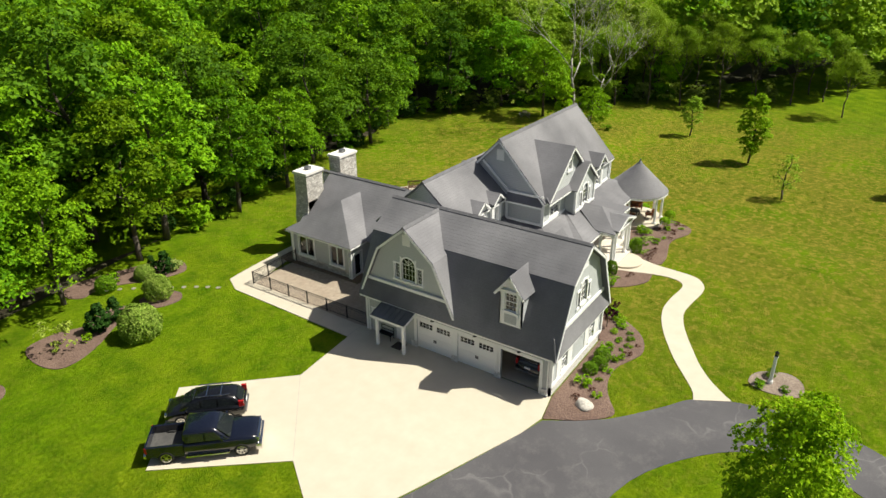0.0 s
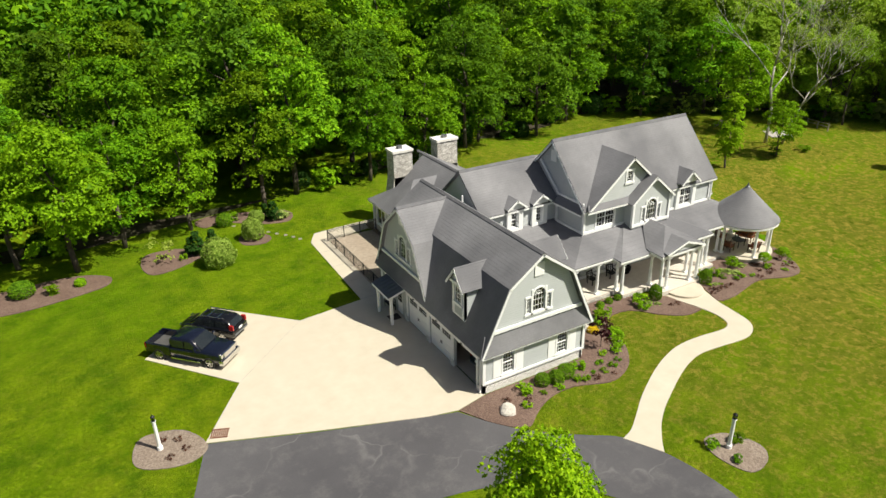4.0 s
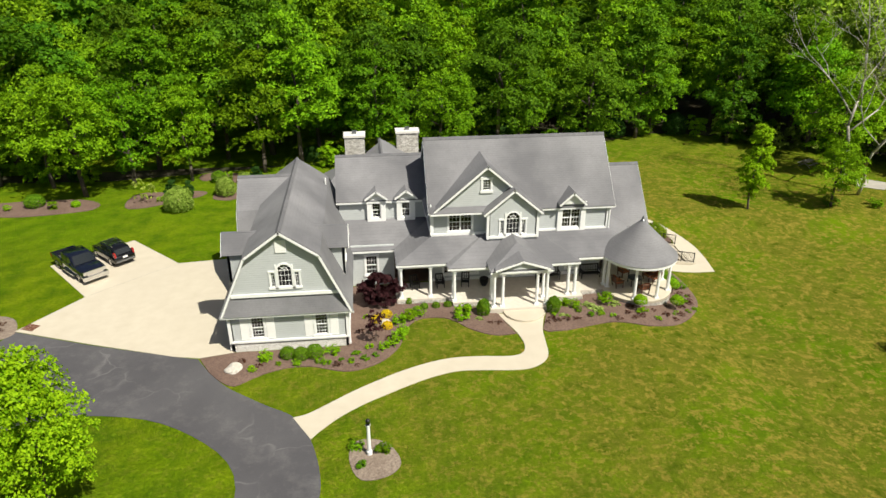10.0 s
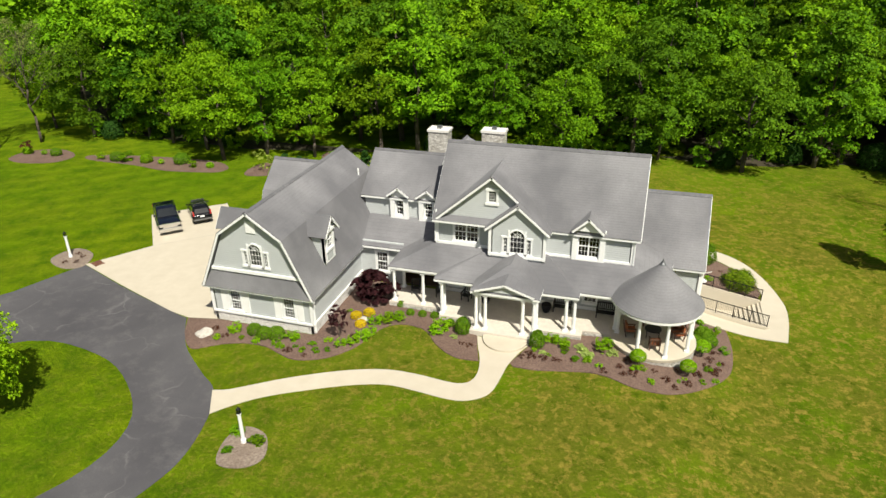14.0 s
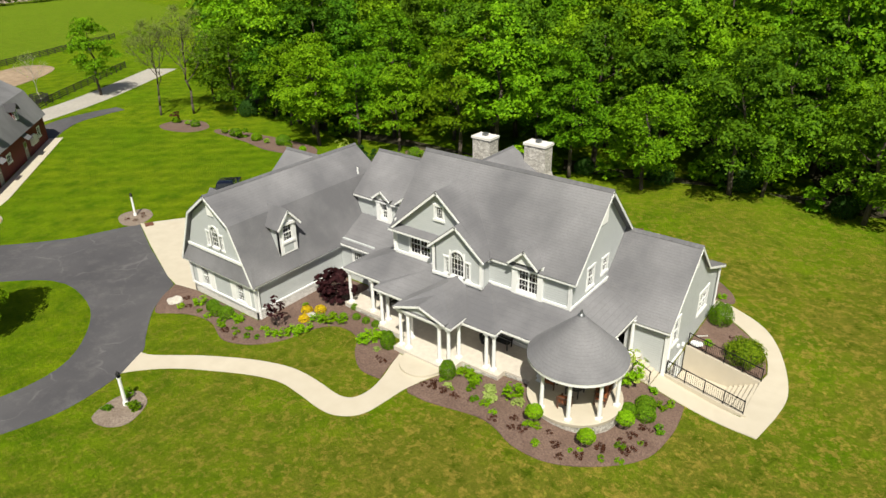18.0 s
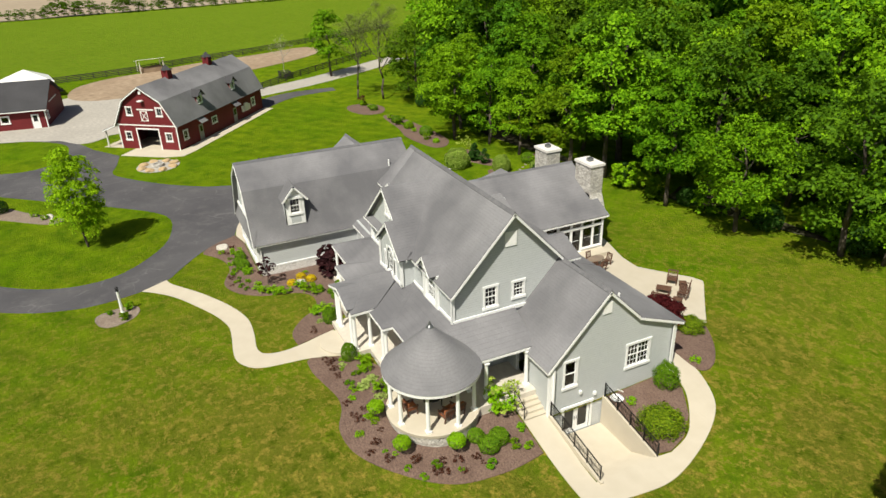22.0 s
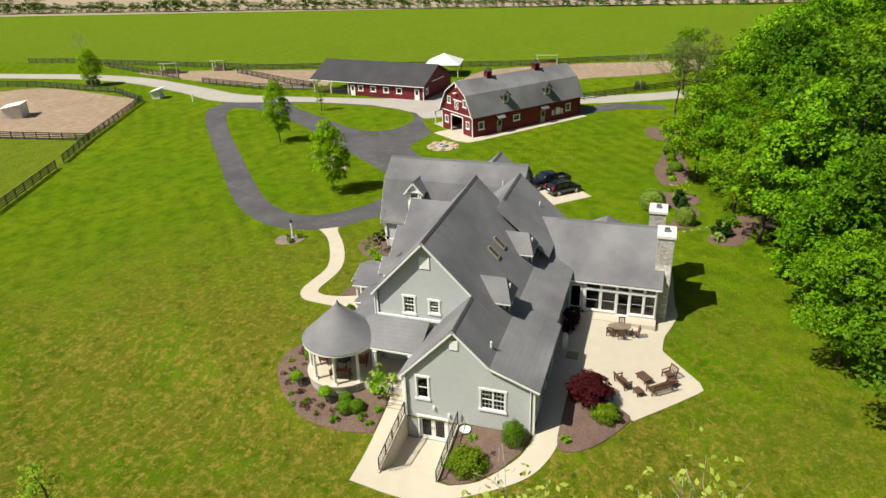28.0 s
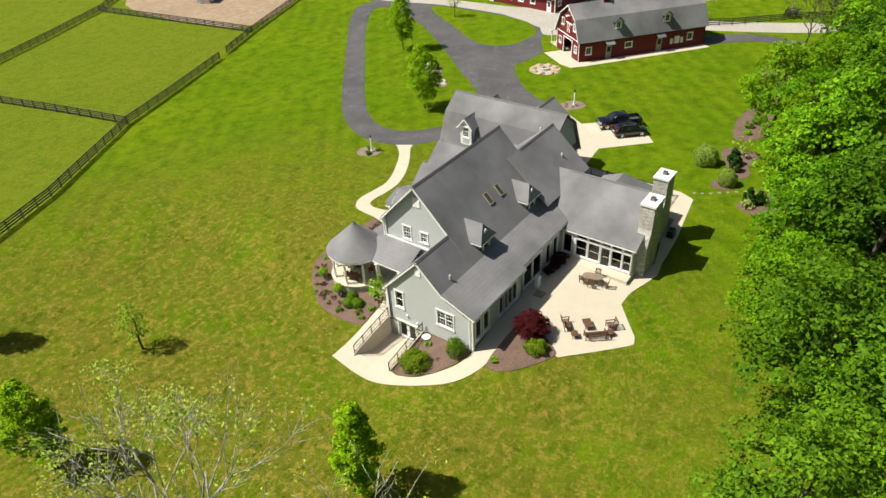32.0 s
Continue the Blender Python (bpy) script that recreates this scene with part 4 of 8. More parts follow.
def garage_dormer(x_out, way, back, hw):
    """A tall gabled dormer on the steep lower slope."""
    f = Face((x_out, back, 0), (0, way, 0))
    wall(house, f, [(-hw, 4.15), (hw, 4.15), (hw, 6.6), (0, 7.35), (-hw, 6.6)], [rect(-0.4, 5.15, 0.4, 6.45)], M_TRIM, name="dormer", label="white dormer front")
    window(house, f, -0.4, 5.15, 0.4, 6.45, 3, 4)
    g = Geo()
    fbox(g, f, -0.42, 4.3, 0.42, 4.95, 0.0, 0.012)
    part("panel", g, M_SIDING, house, "grey panel below the dormer window")
    sx = -1 if way < 0 else 1
    for s in (-hw, hw):
        g = Geo().prism([(x_out, back + s, 4.1), (x_out, back + s, 6.6), (x_out - sx * 1.4, back + s, 6.6), (x_out - sx * 1.4, back + s, 6.3)], (0, 0.06 * (-1 if s > 0 else 1), 0))
        part("dormer_cheek", g, M_SIDING, house)
    for s in (-1, 1):
        roof(house, [(x_out + sx * 0.3, back + s * (hw + 0.28), 6.35), (x_out + sx * 0.3, back, 7.65), (x_out - sx * 2.6, back, 7.65), (x_out - sx * 1.2, back + s * (hw + 0.28), 6.35)], thick=0.1, trim=[(0, 1)])
    board((x_out + sx * 0.08, back - hw - 0.05, 6.5), (x_out + sx * 0.08, back + hw + 0.05, 6.5), 0.12, 0.2)


garage_dormer(0.0, -1, 2.95, 0.76)
garage_dormer(7.8, 1, 3.5, 0.84)

# link between garage and main block
link = Face((7.2, 11.45, 0), (1, 0, 0))
wall(house, link, [(0, 3.0), (7.3, 3.0), (7.3, 6.35), (0, 6.35)], [rect(2.66, 4.7, 3.32, 5.98), rect(5.06, 4.7, 5.72, 5.98)])
for s0, s1 in ((2.66, 3.32), (5.06, 5.72)):
    window(house, link, s0, 4.7, s1, 5.98, 3, 4)
    c = (s0 + s1) / 2 + 7.2
    f = Face((c, 11.2, 0), (1, 0, 0))
    g = Geo()
    fbox(g, f, -0.75, 4.4, -0.36, 6.1, -0.2, 0.02)
    fbox(g, f, 0.36, 4.4, 0.75, 6.1, -0.2, 0.02)
    fbox(g, f, -0.36, 4.4, 0.36, 4.68, -0.2, 0.02)
    fbox(g, f, -0.75, 6.0, 0.75, 6.62, -0.2, 0.02)
    g.prism([f.at(-0.75, 6.62), f.at(0.75, 6.62), f.at(0, 7.1)], -f.n * 0.2)
    part("dormer", g, M_TRIM, house, "white gabled wall dormer front")
    for s in (-1, 1):
        roof(house, [(c + s * 0.95, 10.9, 6.5), (c, 10.9, 7.2), (c, 12.4, 7.2), (c + s * 0.95, 11.6, 6.5)], thick=0.08, trim=[(0, 1)])
roof(house, [(7.0, 11.1, 6.25), (14.5, 11.1, 6.25), (14.5, 14.5, 9.1), (7.0, 14.5, 9.1)], trim=[(0, 1)])
roof(house, [(7.0, 14.5, 9.1), (16.5, 14.5, 9.1), (16.5, 19.2, 4.9), (7.0, 19.2, 4.9)])
gw = Face((7.25, 18.8, 0), (0, -1, 0))
wall(house, gw, [(0, 0), (7.3, 0), (7.3, 6.3), (4.3, 8.9), (0, 5.2)], [])
wall(house, Face((15, 18.9, 0), (-1, 0, 0)), [(0, 0), (7.7, 0), (7.7, 4.9), (0, 4.9)], [])
roof(house, [(7.6, 8.2, 3.25), (11.5, 8.2, 3.25), (14.5, 11.5, 4.6), (7.6, 11.5, 4.6)], trim=[(0, 1)])
lf = Face((7.8, 8.6, 0), (1, 0, 0))
wall(house, lf, [(0, -0.2), (3.6, -0.2), (3.6, 3.5), (0, 3.5)], [rect(1.35, 1.0, 2.25, 2.6)])
window(house, lf, 1.35, 1.0, 2.25, 2.6, 4, 4)

# main block
front = Face((14.4, 8.0, 0), (1, 0, 0))
wall(house, front, [(0, 0.0), (14.0, 0.0), (14.0, 6.6), (0, 6.6)], [rect(1.3, 4.68, 3.1, 6.2), rect(10.3, 4.6, 11.75, 6.2), rect(0.9, 1.0, 1.8, 2.6), rect(2.7, 1.0, 3.6, 2.6), rect(5.3, 0.15, 7.1, 2.35), rect(8.6, 1.0, 9.5, 2.6), rect(11.0, 1.0, 11.9, 2.6)])
window(house, front, 1.3, 4.68, 3.1, 6.2, 3, 4, 2)
window(house, front, 10.3, 4.6, 11.75, 6.2, 3, 4, 2, 0.2)
for s in (0.9, 2.7, 8.6, 11.0):
    window(house, front, s, 1.0, s + 0.9, 2.6, 3, 4)
east_main = Face((28.4, 8.0, 0), (0, 1, 0))
wall(house, east_main, [(0, 0), (13.3, 0), (13.3, 3.4), (10.2, 4.5), (4.0, 10.85), (0, 6.45)], [rect(2.23, 4.85, 3.03, 6.2), rect(4.28, 5.1, 4.98, 6.1)])
window(house, east_main, 2.23, 4.85, 3.03, 6.2, 3, 4)
window(house, east_main, 4.28, 5.1, 4.98, 6.1, 3, 4)
vent(east_main, 4.0, 9.2, 0.8, 0.95)
board((28.5, 8.0, 4.42), (28.5, 15.2, 4.42), 0.1, 0.22)
west_main = Face((14.4, 21.3, 0), (0, -1, 0))
wall(house, west_main, [(0, 0), (13.3, 0), (13.3, 6.45), (9.3, 10.85), (3.1, 4.5), (0, 3.4)], [])
vent(west_main, 9.3, 9.72, 0.66, 0.9)
RIDGE = 11.07
board((14.3, 8.0, 6.85), (14.3, 11.15, 6.85), 0.1, 0.18)
board((14.3, 11.1, 6.85), (14.3, 13.55, 9.05), 0.1, 0.18)
roof(house, [(13.9, 7.9, 6.15), (13.9, 11.2, 6.15), (14.38, 11.2, 6.72), (14.38, 7.9, 6.72)], thick=0.08, trim=[(0, 1)])
board((14.3, 8.0, 4.5), (14.3, 11.3, 4.5), 0.1, 0.2)
corner(14.36, 11.25, 4.4, 6.1, 0.18)
roof(house, [(14.1, 7.66, 6.4), (28.85, 7.66, 6.4), (28.85, 12.0, RIDGE), (14.1, 12.0, RIDGE)], trim=[(0, 1), (1, 2), (3, 0)])
roof(house, [(14.1, 12.0, RIDGE), (28.85, 12.0, RIDGE), (28.85, 15.67, 7.3), (28.85, 18.2, 4.74), (14.1, 18.2, 4.74)], trim=[(1, 2), (4, 0)])
for x in (14.4, 28.4):
    corner(x, 8.0, 4.3, 6.4, 0.2)
board((14.4, 7.95, 4.45), (28.4, 7.95, 4.45), 0.1, 0.2)

# big front gable
bg = Face((18.55, 7.75, 0), (1, 0, 0))
wall(house, bg, [(-3.65, 6.75), (3.65, 6.75), (0, 9.95)], [rect(-0.3, 8.05, 0.3, 8.92)])
window(house, bg, -0.3, 8.05, 0.3, 8.92, 3, 4, 1, 0.14, False)
for s in (-1, 1):
    roof(house, [(18.55 + s * 4.2, 7.4, 6.55), (18.55, 7.4, 10.15), (18.55, 11.4, 10.15), (18.55 + s * 4.2, 7.9, 6.55)], trim=[(0, 1)])
roof(house, [(14.2, 7.3, 6.46), (22.9, 7.3, 6.46), (22.6, 7.78, 6.84), (14.5, 7.78, 6.84)], thick=0.1, trim=[(0, 1)])
# projecting bay with its own gable
bay = Face((20.55, 7.05, 0), (1, 0, 0))
holes = palladian(bay, 0.0, 4.65, 1.06, 1.78, 0.3)
wall(house, bay, [(-1.95, 4.0), (1.95, 4.0), (1.95, 6.5), (0, 8.2), (-1.95, 6.5)], holes)
for x, u in ((18.6, -1), (22.5, 1)):
    f = Face((x, 8.0 if u < 0 else 7.05, 0), (0, -1 if u < 0 else 1, 0))
    wall(house, f, [(0, 4.0), (0.95, 4.0), (0.95, 6.5), (0, 6.5)], [])
    corner(x, 7.05, 4.3, 6.5, 0.2)
board((18.5, 6.98, 4.45), (22.6, 6.98, 4.45), 0.1, 0.2)
for s in (-1, 1):
    roof(house, [(20.55 + s * 2.35, 6.78, 6.44), (20.55, 6.78, 8.42), (20.55, 9.8, 8.4), (20.55 + s * 2.35, 7.9, 6.44)], trim=[(0, 1)])
# small dormer over the paired window
for s in (-1, 1):
    roof(house, [(25.35 + s * 1.12, 7.35, 6.75), (25.35, 7.35, 7.78), (25.35, 9.3, 7.78), (25.35 + s * 1.12, 8.1, 6.75)], thick=0.1, trim=[(0, 1)])
g = Geo().prism([(24.35, 7.6, 6.7), (26.35, 7.6, 6.7), (25.35, 7.6, 7.63)], (0, 0.4, 0))
part("dormer", g, M_TRIM, house, "white gabled wall dormer front")
part("dormer_frame", Geo().box(24.3, 7.82, 4.1, 24.68, 7.98, 6.75).box(26.17, 7.82, 4.1, 26.55, 7.98, 6.75).box(24.68, 7.82, 6.23, 26.17, 7.98, 6.75).box(24.68, 7.82, 4.1, 26.17, 7.98, 4.5), M_TRIM, house)

# east wing
ew = Face((33.4, 11.9, 0), (0, 1, 0))
wall(house, ew, [(0, -2.6), (4.0, -2.6), (4.0, -0.5), (9.3, -0.5), (9.3, 3.4), (6.3, 4.62), (3.78, 6.95), (0, 3.0)], [rect(1.0, 1.15, 1.8, 2.9), rect(5.65, 1.15, 7.3, 2.72), rect(1.05, -2.5, 3.05, -0.55)])
window(house, ew, 1.0, 1.15, 1.8, 2.9, 1, 2)
window(house, ew, 5.65, 1.15, 7.3, 2.72, 3, 4, 2)
vent(ew, 3.78, 5.95, 0.6, 0.75)
corner(33.4, 11.9, -0.6, 3.0, 0.24)
corner(33.4, 21.2, -0.4, 3.3, 0.2)
ef = Face((28.4, 11.9, 0), (1, 0, 0))
wall(house, ef, [(0, -0.5), (5.0, -0.5), (5.0, 3.0), (0, 3.0)], [rect(1.2, 0.2, 2.2, 2.3)])
roof(house, [(28.4, 11.52, 2.8), (33.62, 11.52, 2.8), (33.62, 15.67, 7.2), (28.4, 15.67, 7.2)], trim=[(0, 1), (1, 2)])
roof(house, [(28.4, 15.67, 7.2), (33.62, 15.67, 7.2), (33.62, 18.2, 4.74), (28.4, 18.2, 4.74)], trim=[(1, 2)])
roof(house, [(25.0, 18.2, 4.74), (33.62, 18.2, 4.74), (33.72, 21.65, 3.5), (25.0, 21.65, 3.5)], trim=[(1, 2), (2, 3)])
roof(house, [(14.1, 18.2, 4.74), (25.0, 18.2, 4.74), (25.0, 21.3, 3.67), (14.1, 21.3, 3.67)], trim=[(2, 3), (1, 2)])
rear = Face((33.4, 21.2, 0), (-1, 0, 0))
rear_wins = [(0.5, 1.35), (1.75, 2.6), (4.3, 5.0), (5.1, 5.8), (5.9, 6.6), (6.7, 7.4)]
wall(house, rear, [(0, -0.6), (8.4, -0.6), (8.4, 3.5), (0, 3.5)], [rect(a, 0.6, b, 2.6) for a, b in rear_wins])
for a, b in rear_wins:
    window(house, rear, a, 0.6, b, 2.6, 1, 1, 1, 0.09, False)
wall(house, Face((25.0, 21.2, 0), (0, -1, 0)), [(0, -0.6), (0.4, -0.6), (0.4, 3.6), (0, 3.5)], [])
rear2 = Face((25.0, 20.8, 0), (-1, 0, 0))
rear2_wins = [(1.0, 2.6), (2.8, 4.4), (5.4, 6.3), (6.9, 7.8)]
wall(house, rear2, [(0, -0.5), (8.4, -0.5), (8.4, 3.6), (0, 3.6)], [rect(a, 0.1, b, 2.5) for a, b in rear2_wins])
for a, b in rear2_wins:
    window(house, rear2, a, 0.1, b, 2.5, 1, 1, 1, 0.1, False)
# rear slope dormers
for cx in (17.5, 26.0):
    yb = 17.9
    f = Face((cx, yb, 0), (-1, 0, 0))
    wall(house, f, [(-0.8, 4.6), (0.8, 4.6), (0.8, 6.2), (0, 7.1), (-0.8, 6.2)], [rect(-0.42, 4.95, 0.42, 5.95)], name="dormer", label="grey dormer front with white trim")
    window(house, f, -0.42, 4.95, 0.42, 5.95, 1, 2)
    for s in (-0.8, 0.8):
        part("dormer_cheek", Geo().prism([(cx + s, yb, 4.6), (cx + s, yb, 6.2), (cx + s, yb - 1.4, 6.2)], (0.05 * (-1 if s > 0 else 1), 0, 0)), M_TRIM, house, "white dormer side")
    for s in (-1, 1):
        roof(house, [(cx + s * 1.3, yb + 0.3, 6.05), (cx, yb - 0.35, 7.5), (cx, yb - 2.7, 7.5), (cx + s * 1.3, yb - 1.2, 6.05)], thick=0.1, trim=[(3, 0)])
    roof(house, [(cx - 1.3, yb + 0.3, 6.05), (cx + 1.3, yb + 0.3, 6.05), (cx, yb - 0.35, 7.5)], thick=0.1, trim=[(0, 1)])
M_TAN = surface("tan_flashing", (0.34, 0.29, 0.16), (0.4, 0.34, 0.2), None, 1, 5, 0.6)
for cx in (19.95, 21.9):
    cy = 15.55
    z = RIDGE - (cy - 12) * 1.02
    d, nrm = Vector((0, 0.7, -0.714)), Vector((0, 0.714, 0.7))
    c = Vector((cx, cy, z)) + nrm * 0.02
    ux = Vector((1, 0, 0))
    sl = part("skylight", Geo().beam(c - ux * 0.3 - d * 0.62, c - ux * 0.3 + d * 0.62, 0.09, 0.14, nrm).beam(c + ux * 0.3 - d * 0.62, c + ux * 0.3 + d * 0.62, 0.09, 0.14, nrm).beam(c - ux * 0.26 - d * 0.6, c + ux * 0.26 - d * 0.6, 0.08, 0.12, nrm).beam(c - ux * 0.26 + d * 0.6, c + ux * 0.26 + d * 0.6, 0.08, 0.12, nrm), M_TAN, house, "tan framed roof light")
    part("pane", Geo().prism([c + ux * p + d * q + nrm * 0.03 for p, q in ((-0.26, -0.56), (0.26, -0.56), (0.26, 0.56), (-0.26, 0.56))], nrm * 0.01), surface("roof_light_glass", (0.08, 0.085, 0.09), (0.1, 0.1, 0.11), None, 1, 5, 0.1, bumpy=0), sl)
for x, y, z in ((31.76, 17.86, 5.1), (9.5, 17.0, 6.8), (6.2, 12.6, 7.4)):
    part("vent_pipe", Geo().lathe(x, y, [(0.07, z - 0.5), (0.07, z + 0.45), (0.05, z + 0.46)], 10), M_TRIM, house, "white roof vent pipe")

# rear wing with sunroom
roof(house, [(16.95, 18.5, 3.2), (16.95, 28.85, 3.2), (11.0, 28.85, 6.4), (11.0, 17.4, 6.4)], trim=[(0, 1), (1, 2)])
roof(house, [(6.6, 17.8, 3.02), (6.6, 27.55, 3.02), (11.0, 27.55, 6.4), (11.0, 17.4, 6.4)], trim=[(1, 2)])
# hipped bay towards the side court
roof(house, [(4.6, 19.95, 3.08), (4.6, 27.3, 3.08), (7.5, 23.3, 5.62)], trim=[(0, 1)])
roof(house, [(4.6, 19.95, 3.08), (7.0, 19.95, 3.08), (10.1, 23.3, 5.62), (7.5, 23.3, 5.62)], trim=[(0, 1)])
roof(house, [(4.6, 27.3, 3.08), (7.0, 27.3, 3.2), (10.1, 23.3, 5.62), (7.5, 23.3, 5.62)])
bw = Face((5.05, 26.95, 0), (0, -1, 0))
bwins = [(0.75, 0.95, 2.45, 2.6), (4.35, 0.95, 5.75, 2.6)]
wall(house, bw, [(0, 0.75), (6.6, 0.75), (6.6, 3.1), (0, 3.1)], [rect(*w) for w in bwins])
wall(house, bw, [(0, -0.4), (6.6, -0.4), (6.6, 0.75), (0, 0.75)], [], M_STONE, 0.24, "stone_base", "grey stone base course")
for w in bwins:
    window(house, bw, *w, 1, 1, 2, 0.14, False)
bs_ = Face((5.05, 20.35, 0), (1, 0, 0))
wall(house, bs_, [(0, -0.2), (2.9, -0.2), (2.9, 3.1), (0, 3.1)], [rect(0.35, 0.05, 1.25, 2.2)])
court_door = part("door", Geo().box(5.42, 20.4, 0.06, 6.28, 20.45, 2.18), M_TRIM, house, "white glazed court door")
part("pane", Geo().box(5.56, 20.385, 0.3, 6.14, 20.398, 2.0), M_BLACK_GLASS, court_door)
part("door_casing", Geo().box(5.26, 20.3, 0.0, 5.4, 20.348, 2.34).box(6.3, 20.3, 0.0, 6.44, 20.348, 2.34).box(5.4, 20.3, 2.2, 6.3, 20.348, 2.34), M_TRIM, court_door)
wall(house, Face((7.75, 20.2, 0), (0, -1, 0)), [(0, -0.2), (5.9, -0.2), (5.9, 3.4), (0, 3.4)], [])
corner(5.05, 20.35, 0, 3.1)
corner(5.05, 26.95, 0, 3.1)
wall(house, Face((16.6, 28.55, 0), (-1, 0, 0)), [(0, -0.6), (5.7, -0.6), (5.7, 6.1), (0, 3.1)], [])
wall(house, Face((11.0, 27.2, 0), (-1, 0, 0)), [(0, -0.6), (5.95, -0.6), (5.95, 3.0), (4.3, 3.0), (0, 6.1)], [])
wall(house, Face((10.95, 28.55, 0), (0, -1, 0)), [(0, -0.6), (1.45, -0.6), (1.45, 6.1), (0, 6.1)], [])
sun_f = Face((16.6, 20.8, 0), (0, 1, 0))
sun_holes = [rect(0.4, 0.4, 1.3, 2.5)]
for k, (a, b) in enumerate([(1.75, 2.95), (3.1, 4.3), (4.45, 5.4), (5.55, 6.6), (6.72, 7.6)]):
    sun_holes += [rect(a, 0.1 if k == 2 else 0.35, b, 2.25), rect(a, 2.4, b, 2.9)]
wall(house, sun_f, [(0, -0.6), (1.5, -0.6), (1.5, 3.2), (0, 3.2)], sun_holes[:1])
wall(house, Face((16.61, 20.8, 0), (0, 1, 0)), [(1.5, -0.6), (7.75, -0.6), (7.75, 3.2), (1.5, 3.2)], sun_holes[1:], M_TRIM, name="sunroom_wall", label="white framed sunroom glazing")
window(house, sun_f, 0.4, 0.4, 1.3, 2.5, 1, 1, 1, 0.1, False)
for hole in sun_holes[1:]:
    (a, h0), _, (b, h1), _ = hole
    window(house, Face((16.62, 20.8, 0), (0, 1, 0)), a, h0, b, h1, 1, 2 if h1 - h0 > 1 else 1, 1, 0.03, False)
for (x0, y0, x1, y1, zt, xb0, xb1) in ((7.45, 27.15, 9.45, 28.6, 7.02, 7.2, 9.75), (12.75, 28.05, 15.0, 29.4, 7.05, 12.4, 15.6)):
    ch = part("chimney", Geo().box(x0, y0, 3.0, x1, y1, zt), M_STONE, house, "tall rubble stone chimney")
    part("chimney_base", Geo().prism([(xb0, y0, -0.7), (xb1, y0, -0.7), (xb1, y0, 3.2), (x1, y0, 4.6), (x0, y0, 4.6), (xb0, y0, 3.2)], (0, y1 - y0 - 0.003, 0)), M_STONE, ch)
    part("cap", Geo().box(x0 - 0.1, y0 - 0.1, zt, x1 + 0.1, y1 + 0.1, zt + 0.22), M_CAP, ch, "pale concrete chimney cap")
    part("flue", Geo().box((x0 + x1) / 2 - 0.22, (y0 + y1) / 2 - 0.22, zt + 0.22, (x0 + x1) / 2 + 0.22, (y0 + y1) / 2 + 0.22, zt + 0.5), M_METAL_ROOF, ch, "grey metal flue")
inner = Geo().box(7.5, 8.8, -0.3, 28.2, 18.0, 0.1).box(4.7, 19.5, -0.6, 16.3, 28.5, 0.1).box(14.6, 14, -0.6, 33.2, 20.5, 0.08).box(28.2, 12.4, -2.7, 33.2, 21.2, -2.55)
part("inner_floor", inner, M_WOOD_FLOOR, house)
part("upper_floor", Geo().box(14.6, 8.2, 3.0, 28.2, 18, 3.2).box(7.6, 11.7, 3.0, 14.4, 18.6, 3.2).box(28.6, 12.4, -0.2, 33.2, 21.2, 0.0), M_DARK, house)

def ridge_cap(p, q, slope, w=0.17):
    """A folded course of shingles over a ridge."""
    p, q = Vector(p), Vector(q)
    side = (q - p).cross(UP).normalized()
    sec = [side * -w - UP * (w * slope - 0.02), UP * 0.035, side * w - UP * (w * slope - 0.02), side * w - UP * (w * slope + 0.03), UP * -0.015, side * -w - UP * (w * slope + 0.03)]
    return part("ridge_cap", Geo().prism([p + c for c in sec], q - p), M_RIDGE, house, "folded ridge shingles")


M_RIDGE = surface("ridge_shingle", (0.135, 0.135, 0.147), (0.19, 0.19, 0.203), (0.11, 0.11, 0.12), 0.5, 4, 0.9)
for p, q, slope in (((3.9, -0.42, 8.99), (3.9, 14.77, 8.99), 0.72), ((14.08, 12.0, 11.09), (28.87, 12.0, 11.09), 1.1), ((7.0, 14.5, 9.12), (14.3, 14.5, 9.12), 0.86), ((28.5, 15.67, 7.22), (33.64, 15.67, 7.22), 1.05), ((11.0, 19.0, 6.42), (11.0, 28.87, 6.42), 0.65), ((-0.27, 10.8, 8.9), (3.8, 10.8, 8.9), 0.82)):
    ridge_cap(p, q, slope)
for x, y, z0, z1 in ((-0.12, 0.16, 0.1, 2.95), (7.92, 0.16, 0.1, 2.95), (-0.12, 14.1, 0.1, 2.95), (14.28, 7.86, 4.5, 6.3), (28.52, 7.86, 4.4, 6.3), (33.56, 12.06, -0.5, 2.75), (33.56, 21.0, -0.5, 3.4), (16.72, 28.4, -0.5, 3.1), (4.95, 20.5, 0.1, 3.0), (4.95, 26.8, 0.1, 3.0)):
    part("downpipe", Geo().box(x - 0.045, y - 0.04, z0, x + 0.045, y + 0.04, z1).box(x - 0.055, y - 0.05, z0, x + 0.055, y + 0.05, z0 + 0.12), M_TRIM, house, "white metal downpipe")
part("landing", Geo().box(16.62, 20.9, -0.7, 17.8, 28.6, 0.08), M_CONC, house, "raised cream concrete sunroom landing")

